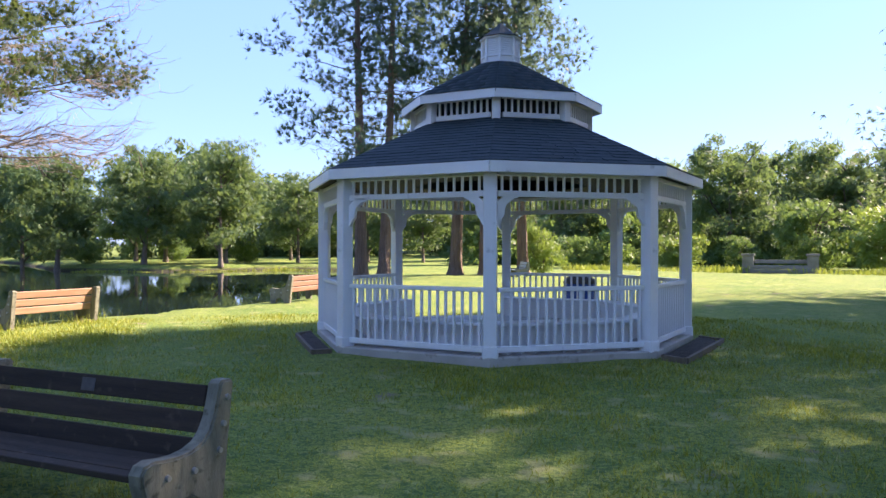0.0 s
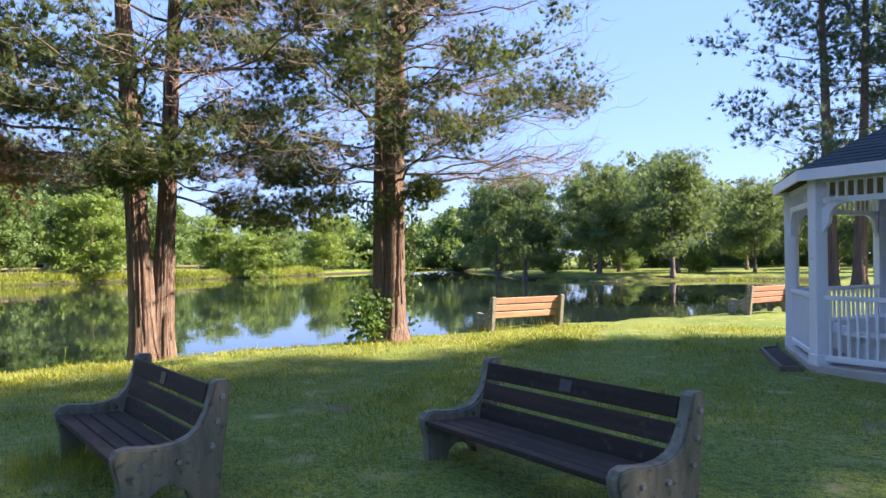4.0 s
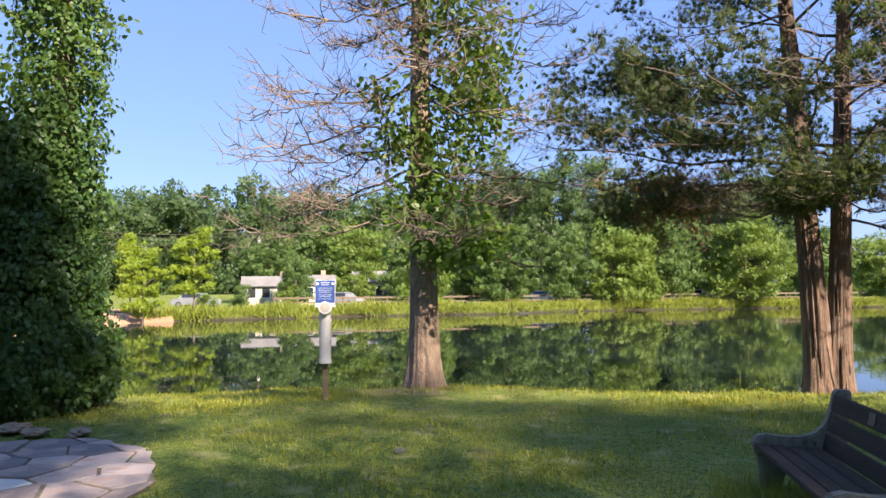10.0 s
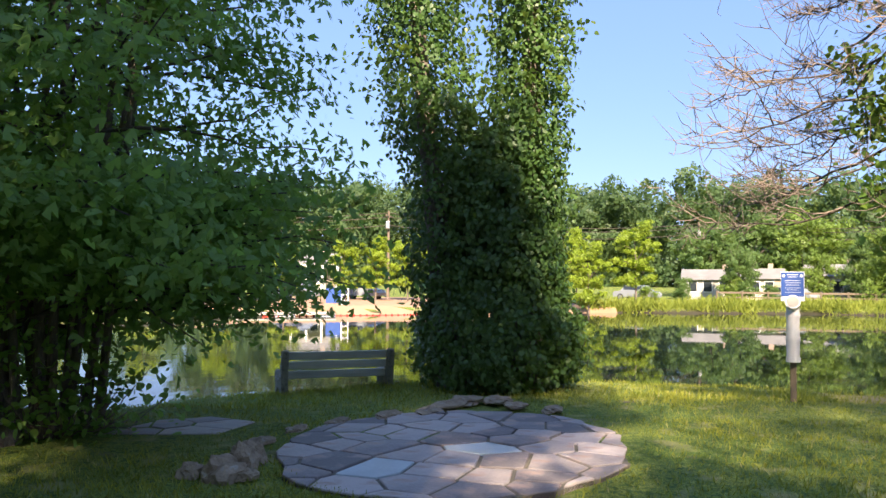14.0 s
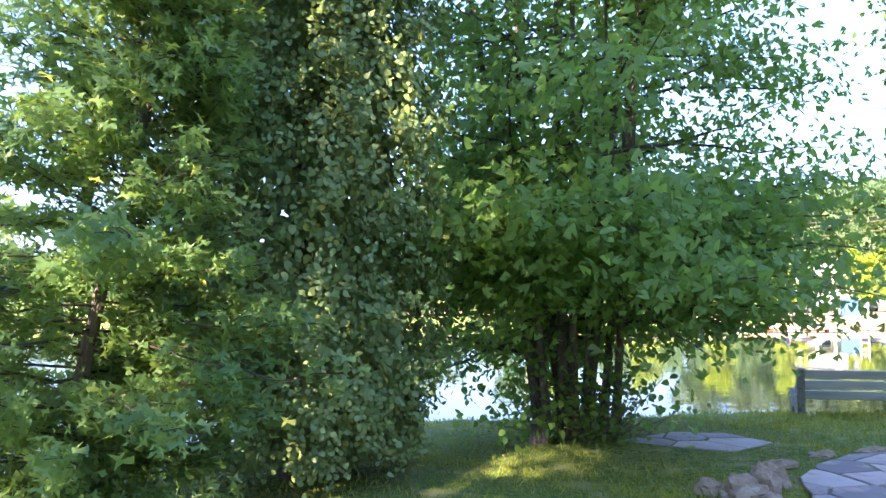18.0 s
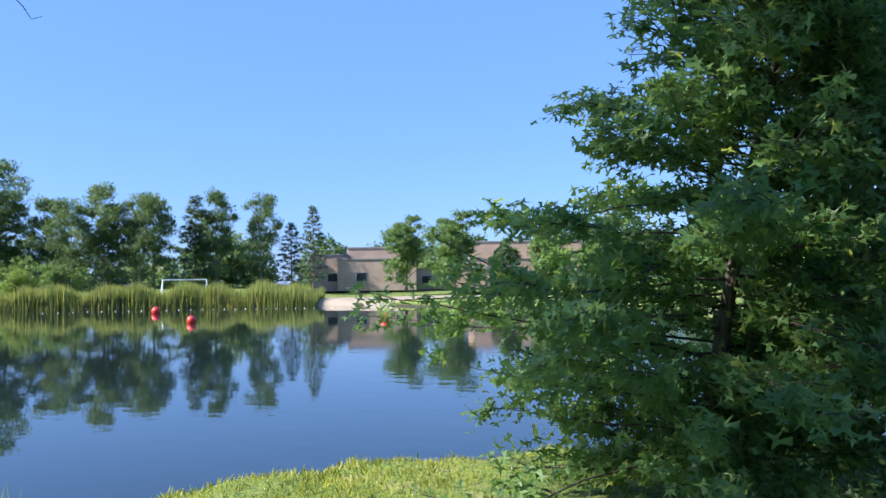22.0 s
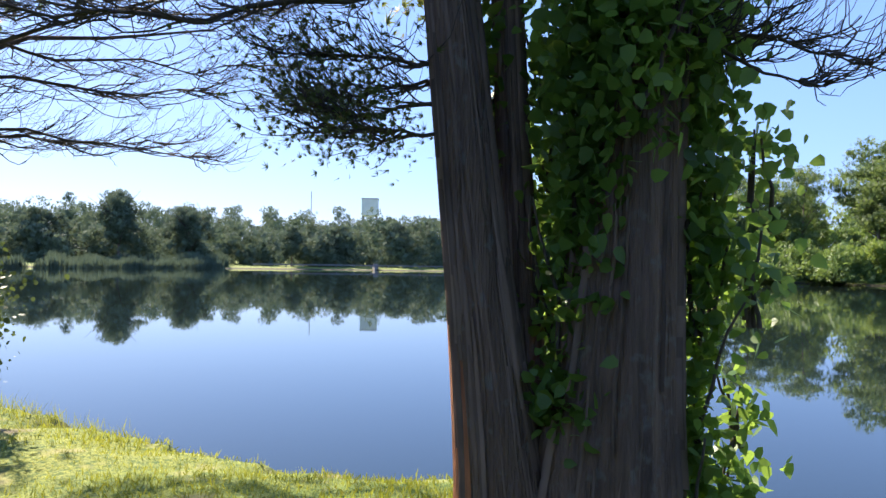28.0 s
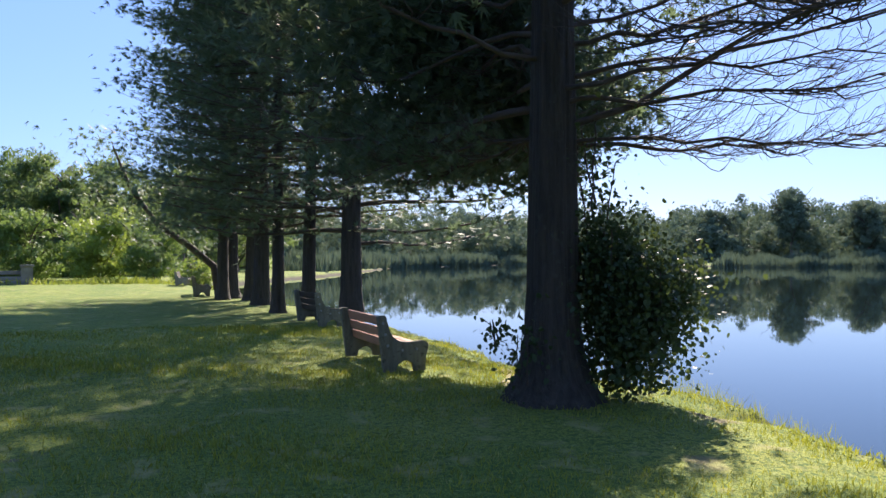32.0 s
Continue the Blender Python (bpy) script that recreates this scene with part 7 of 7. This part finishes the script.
house(pose(-77.2, -35.3, 0.1, 0, 0, 115), 5.6, 6, 2.05, 1.1, "small white house with a grey gable roof", [(-2, 1.4), (-0.6, 1.4), (0.9, 1.4)])
house(pose(-82.5, -25, 0.3, 0, 0, 107), 5.4, 6, 2.3, 1.2, "white house half hidden by trees", [(-1.5, 1.3), (0, 1.3)])
house(pose(-81, -31.7, 0.1, 0, 0, 112), 3.4, 5, 2.2, 1.1, "white house among shrubs behind the road", [(-0.8, 1.4), (0.5, 1.4)])
house(pose(-51.5, -68.5, 0.6, 0, 0, 143), 5, 6, 2.9, 1.2, "white house with a columned porch", [(-1.5, 1.4), (0, 1.4)], porch=True)


def school():
    sc = thing("school_building", pose(65.4, -88.4, 0.6, 0, 0, 216.5), "long flat-roofed tan brick school across the lake", "building")
    blocks = [(-6.6, 2, 5, 8, 4.9, BRICK), (0, 0, 10.6, 8, 4.2, BRICK), (-0.3, 5, 7.8, 6, 6.0, BRICK), (9.6, 4, 13, 6, 2.8, BRICK_SUN), (23, 12, 17, 8, 7.0, BRICK_SUN), (20, 6, 18, 6, 4.2, BRICK)]
    for x, y, w, d, h, mat in blocks:
        part("wall", box(w, d, h, pose(x, y, h / 2), 0.03), mat, sc)
        part("parapet", box(w + 0.2, d + 0.2, 0.22, pose(x, y, h + 0.09), 0.02), ROOF_GREY, sc)
        n = max(1, int(w / 4.5))
        for k in range(n):
            window(sc, 1.5, 1.3, pose(x - w / 2 + (k + 0.6) * w / n, y - d / 2 - 0.02, min(1.9, h * 0.5)), METAL)
    return sc


school()


def car(m, paint, label):
    c = thing("parked_car", m, label, "car", "parked cars")
    prof = [(-2.1, 0.35), (-2.15, 0.75), (-1.9, 0.9), (-1.35, 0.95), (-0.85, 1.42), (0.75, 1.45), (1.3, 0.98), (2.0, 0.85), (2.15, 0.6), (2.1, 0.35)]
    bm = bmesh.new()
    a = [bm.verts.new((x, -0.85 + (0.14 if z > 1.1 else 0), z)) for x, z in prof]
    b = [bm.verts.new((x, 0.85 - (0.14 if z > 1.1 else 0), z)) for x, z in prof]
    n = len(prof)
    for k in range(n):
        bm.faces.new((a[k], a[(k + 1) % n], b[(k + 1) % n], b[k]))
    bm.faces.new(a[::-1])
    bm.faces.new(b)
    bmesh.ops.recalc_face_normals(bm, faces=bm.faces)
    part("body", bm, paint, c)
    for s in (-1, 1):
        part("side_window", box(1.9, 0.02, 0.36, pose(-0.05, s * 0.79, 1.2, s * 14), 0.01), GLASS, c)
        for x in (-1.3, 1.3):
            bm = bmesh.new()
            bmesh.ops.create_cone(bm, cap_ends=True, segments=16, radius1=0.33, radius2=0.33, depth=0.22, matrix=pose(x, s * 0.78, 0.33, 90))
            w = part("wheel", bm, ASPHALT, c)
            bm = bmesh.new()
            bmesh.ops.create_cone(bm, cap_ends=True, segments=12, radius1=0.2, radius2=0.2, depth=0.24, matrix=pose(x, s * 0.79, 0.33, 90))
            part("rim", bm, METAL, w)
    part("windscreen", box(0.02, 1.3, 0.55, pose(1.02, 0, 1.2, 0, -48), 0.01), GLASS, c)
    part("rear_screen", box(0.02, 1.3, 0.55, pose(-1.1, 0, 1.2, 0, 46), 0.01), GLASS, c)
    return c


CAR_WHITE = material("white_car_paint", (0.7, 0.71, 0.72), (0.78, 0.78, 0.79), 0.25, 1, 20, 0.0, coat=0.6)
CAR_GREY = material("grey_car_paint", (0.2, 0.22, 0.25), (0.28, 0.3, 0.33), 0.25, 1, 20, 0.0, coat=0.6)
for x, y, rz, paint, lab in ((-66.5, -38, 30, CAR_GREY, "grey car parked on the far road"), (-71.5, -25.5, 20, CAR_GREY, "grey car parked by the white house"), (-84, -7.0, 0, CAR_WHITE, "white car parked behind the bank"), (-87, 9, -8, CAR_WHITE, "pale car parked under the trees"), (-44, -52, 45, CAR_GREY, "grey car parked behind young trees"), (-39, -54.5, 48, CAR_GREY, "dark car parked behind young trees")):
    car(pose(x, y, flat_height(x, y) + 0.05, 0, 0, rz + 60), paint, lab)


# guard rail along the western road
rail = thing("guard_rail", pose(0, 0, 0), "low grey guard rail along the far bank", "guard rail")
line = [(-64, -29), (-68.5, -20), (-73, -11), (-80, -1), (-86, 12), (-92, 27)]
for (x0, y0), (x1, y1) in zip(line, line[1:]):
    a, b = Vector((x0, y0, 1.0)), Vector((x1, y1, 1.0))
    part("rail", beam(a, b, 0.08, 0.16), POST, rail)
    part("lower_rail", beam(a - Vector((0, 0, 0.4)), b - Vector((0, 0, 0.4)), 0.06, 0.12), POST, rail)
    for k in range(5):
        p = a.lerp(b, k / 5)
        part("post", box(0.14, 0.14, 1.2, pose(p.x, p.y, 0.55), 0.01), POST, rail)

# utility poles and wires
POLES = [(-50.5, -55.6, 8.2), (-90, -43, 9.0), (-22, -72, 8.2), (-92, -12, 8.6)]
for x, y, h in POLES:
    up = thing("utility_pole", pose(x, y, 0.3, 0, 0, 35), "wooden utility pole with a crossarm", "utility pole", "utility poles")
    v, q = tube_arrays([(0, 0, -0.3), (0, 0, h / 2), (0, 0, h)], [0.16, 0.14, 0.1], 10)
    link_mesh("pole", v, q, POST, up, smooth=True)
    part("crossarm", box(2.2, 0.12, 0.14, pose(0, 0, h - 0.5), 0.01), POST, up)
    part("transformer", box(0.4, 0.4, 0.8, pose(0.35, 0, h - 1.4), 0.1, 2), METAL, up)
for (x0, y0, h0), (x1, y1, h1) in ((POLES[0], POLES[1]), (POLES[0], POLES[2]), (POLES[1], POLES[3])):
    for dz in (-0.1, -0.5, -1.3):
        t = np.linspace(0, 1, 14)[:, None]
        p = np.array([x0, y0, h0 + 0.2 + dz]) * (1 - t) + np.array([x1, y1, h1 + 0.2 + dz]) * t
        p[:, 2] -= 1.0 * (4 * t * (1 - t))[:, 0]
        ob = link_mesh("power_line", *tube_arrays(p, np.full(14, 0.03), 4), TWIG_DARK)
        tagged(ob, "thin dark overhead wire between poles", "wire", "power lines")

# waterfront things
lc = thing("lifeguard_chair", pose(-34.2, -43.2, -0.15, 0, 0, 142), "blue lifeguard chair standing on the sand", "lifeguard chair")
part("seat_box", box(1.15, 0.8, 0.7, pose(0, 0, 0.5), 0.03), BLUE, lc)
part("seat_back", box(1.15, 0.08, 0.6, pose(0, 0.36, 1.05), 0.03), BLUE, lc)
for sx in (-0.5, 0.5):
    for sy in (-0.35, 0.35):
        part("leg", box(0.09, 0.09, 0.4, pose(sx, sy, 0.02), 0.01), SIGN_WHITE, lc)
ld = thing("dock_ladder", pose(-33.2, -40.8, WATER_Z, 0, 0, 142), "white ladder standing in the shallows", "ladder")
for s in (-0.22, 0.22):
    part("upright", box(0.06, 0.06, 2.2, pose(s, 0, 0.7), 0.01), SIGN_WHITE, ld)
for k in range(5):
    part("rung", box(0.44, 0.05, 0.05, pose(0, 0, 0.1 + 0.38 * k), 0.005), SIGN_WHITE, ld)
dk = thing("floating_dock", pose(-27.5, -39.5, WATER_Z + 0.12, 0, 0, 150), "long pale floating dock by the beach", "dock")
for k in range(10):
    part("plank", box(0.58, 1.6, 0.1, pose(-2.7 + 0.6 * k, 0, 0.05), 0.01), SLAB, dk)
for x in (-2.4, 0, 2.4):
    part("float", box(1.2, 1.3, 0.3, pose(x, 0, -0.15), 0.05), SIGN_WHITE, dk)
rope = thing("float_rope", pose(0, 0, WATER_Z), "line of small red floats on the water", "rope")
sp = None
for k in range(26):
    x, y = -36.5 + 0.42 * k, -36.2 - 0.13 * k
    if sp is None:
        bm = bmesh.new()
        bmesh.ops.create_uvsphere(bm, u_segments=8, v_segments=6, radius=0.075)
        sp = part("float", bm, BUOY, rope, smooth=True)
        sp.matrix_basis = pose(x, y, 0.02)
    else:
        twin(sp, rope, pose(x, y, 0.02))
link_mesh("line", *tube_arrays([(-36.5, -36.2, 0), (-31, -37.9, 0), (-26, -39.5, 0)], [0.03, 0.03, 0.03], 4), BUOY, rope)
rope2 = thing("float_rope", pose(0, 0, WATER_Z), "line of tiny white floats off the sandy beach", "rope")
sp = None
for k in range(34):
    x, y = 38 + 0.75 * k, -54.5 + 0.1 * k + 0.012 * k * k
    if sp is None:
        bm = bmesh.new()
        bmesh.ops.create_uvsphere(bm, u_segments=8, v_segments=6, radius=0.04)
        sp = part("float", bm, SIGN_WHITE, rope2, smooth=True)
        sp.matrix_basis = pose(x, y, 0.02)
    else:
        twin(sp, rope2, pose(x, y, 0.02))
for x, y, r, lab in ((50.8, -40.0, 0.33, "dark-topped red marker buoy on the lake"), (35.1, -30.1, 0.26, "round red buoy floating near the reeds"), (26.2, -36.2, 0.26, "round red buoy floating off the beach")):
    bu = thing("buoy", pose(x, y, WATER_Z + r * 0.6), lab, "buoy", "red buoys")
    bm = bmesh.new()
    bmesh.ops.create_uvsphere(bm, u_segments=20, v_segments=12, radius=r)
    part("ball", bm, BUOY, bu, smooth=True)
    bm = bmesh.new()
    bmesh.ops.create_cone(bm, cap_ends=True, segments=10, radius1=0.07, radius2=0.05, depth=0.16, matrix=pose(0, 0, r + 0.05))
    part("cap", bm, TWIG_DARK, bu)
gl = thing("football_goal", pose(76.9, -64.6, 0.0, 0, 0, 45), "white football goal frame behind the reeds", "goal")
part("crossbar", box(5.2, 0.14, 0.14, pose(0, 0, 2.4), 0.02), SIGN_WHITE, gl)
for s in (-2.55, 2.55):
    part("goal_post", box(0.14, 0.14, 2.4, pose(s, 0, 1.2), 0.02), SIGN_WHITE, gl)
    part("back_stay", box(0.1, 2.2, 0.1, pose(s, 0.9, 1.6, -42), 0.01), SIGN_WHITE, gl)
TANK = material("pale_tank_paint", (0.5, 0.54, 0.58), (0.66, 0.69, 0.72), 0.6, 0.3, 4, 0.0)
wt = thing("water_tower", pose(565, 204, 0, 0, 0, 17), "grey box-shaped water tower on the horizon", "water tower")
part("tank", box(12.5, 12.5, 13, pose(0, 0, 43), 0.4), TANK, wt)
for sx in (-5, 5):
    for sy in (-5, 5):
        part("leg", box(1.2, 1.2, 37, pose(sx, sy, 18.3), 0.1), ROOF_GREY, wt)
part("roof_rim", box(13, 13, 0.6, pose(0, 0, 49.6), 0.1), ROOF_GREY, wt)
ms = thing("radio_mast", pose(585, 262, 0), "thin radio mast on the horizon", "mast")
link_mesh("mast_tube", *tube_arrays([(0, 0, 0), (0, 0, 30), (0, 0, 58)], [0.6, 0.5, 0.3], 6), METAL, ms)
bt = thing("pleasure_boat", pose(178, 62.5, WATER_Z, 0, 0, 200), "small grey boat moored at the far shore", "boat")
bm = box(4.4, 1.7, 0.8, pose(0, 0, 0.35))
for v in bm.verts:
    if v.co.x > 1:
        v.co.y *= 0.3
    if v.co.z < 0.2:
        v.co.y *= 0.7
part("hull", bm, ROOF_GREY, bt)
part("cabin", box(1.6, 1.2, 0.9, pose(-0.4, 0, 1.15), 0.05), ROOF_GREY, bt)
part("cabin_window", box(1.2, 1.22, 0.35, pose(-0.4, 0, 1.25), 0.01), GLASS, bt)
pr = thing("shore_rail", pose(0, 0, 0), "low grey rail along the distant shore", "rail")
for (x0, y0), (x1, y1) in zip([(188, 46), (186, 62), (180, 78)], [(186, 62), (180, 78), (172, 92)]):
    part("rail", beam(Vector((x0, y0, 0.6)), Vector((x1, y1, 0.6)), 0.2, 0.3), ROOF_GREY, pr)
    for k in range(4):
        part("post", box(0.25, 0.25, 0.9, pose(x0 + (x1 - x0) * k / 4, y0 + (y1 - y0) * k / 4, 0.2), 0.02), ROOF_GREY, pr)

# stone memorial bench beyond the field
# grey stone, darkened so its colour carries the shade on the bench
STONE_SHADED = material("shaded_stone", (0.12, 0.115, 0.1), (0.26, 0.25, 0.22), 0.9, 2, 40, 0.4, 0.01)
sb = thing("stone_bench", pose(-0.95, 50.2, 0, 0, 0, 0), "long grey stone bench between two stone pillars", "stone bench")
for s in (-1.75, 1.75):
    part("pillar", box(0.62, 0.62, 1.05, pose(s, 0, 0.5), 0.03), STONE_SHADED, sb)
    part("pillar_cap", box(0.74, 0.74, 0.12, pose(s, 0, 1.08), 0.02), STONE_SHADED, sb)
for k, (w, z, y) in enumerate(((3.0, 0.12, -0.3), (3.0, 0.36, -0.12), (3.0, 0.68, 0.14))):
    part("course", box(w, 0.5 - 0.1 * k, 0.22, pose(0, y, z), 0.02), STONE_SHADED, sb)


# ---- single shingles: those on the slopes facing the lawn are parts, the rest joined ----
shown = 0
for roof, items in SHINGLES:
    rest_v, rest_f = [], []
    for k, top, nrm in items:
        c = sum(top, Vector()) / 4
        if k in (4, 5, 6) and shown < 296:
            me = bpy.data.meshes.new("shingle")
            pts = [p - c for p in top] + [p - c - nrm * 0.012 for p in top]
            me.from_pydata([tuple(p) for p in pts], [], [(0, 1, 2, 3), (0, 4, 5, 1), (1, 5, 6, 2), (3, 2, 6, 7), (0, 3, 7, 4)])
            me.materials.append(SHINGLE)
            ob = new("shingle", me)
            ob.parent = roof
            ob.location = c
            shown += 1
        else:
            i = len(rest_v)
            rest_v += [tuple(p) for p in top] + [tuple(p - nrm * 0.012) for p in top]
            rest_f += [(i, i + 1, i + 2, i + 3), (i, i + 4, i + 5, i + 1), (i + 1, i + 5, i + 6, i + 2), (i, i + 3, i + 7, i + 4)]
    if rest_v:
        tagged(link_mesh("shingle_course", rest_v, rest_f, SHINGLE, roof), kind="stuff")
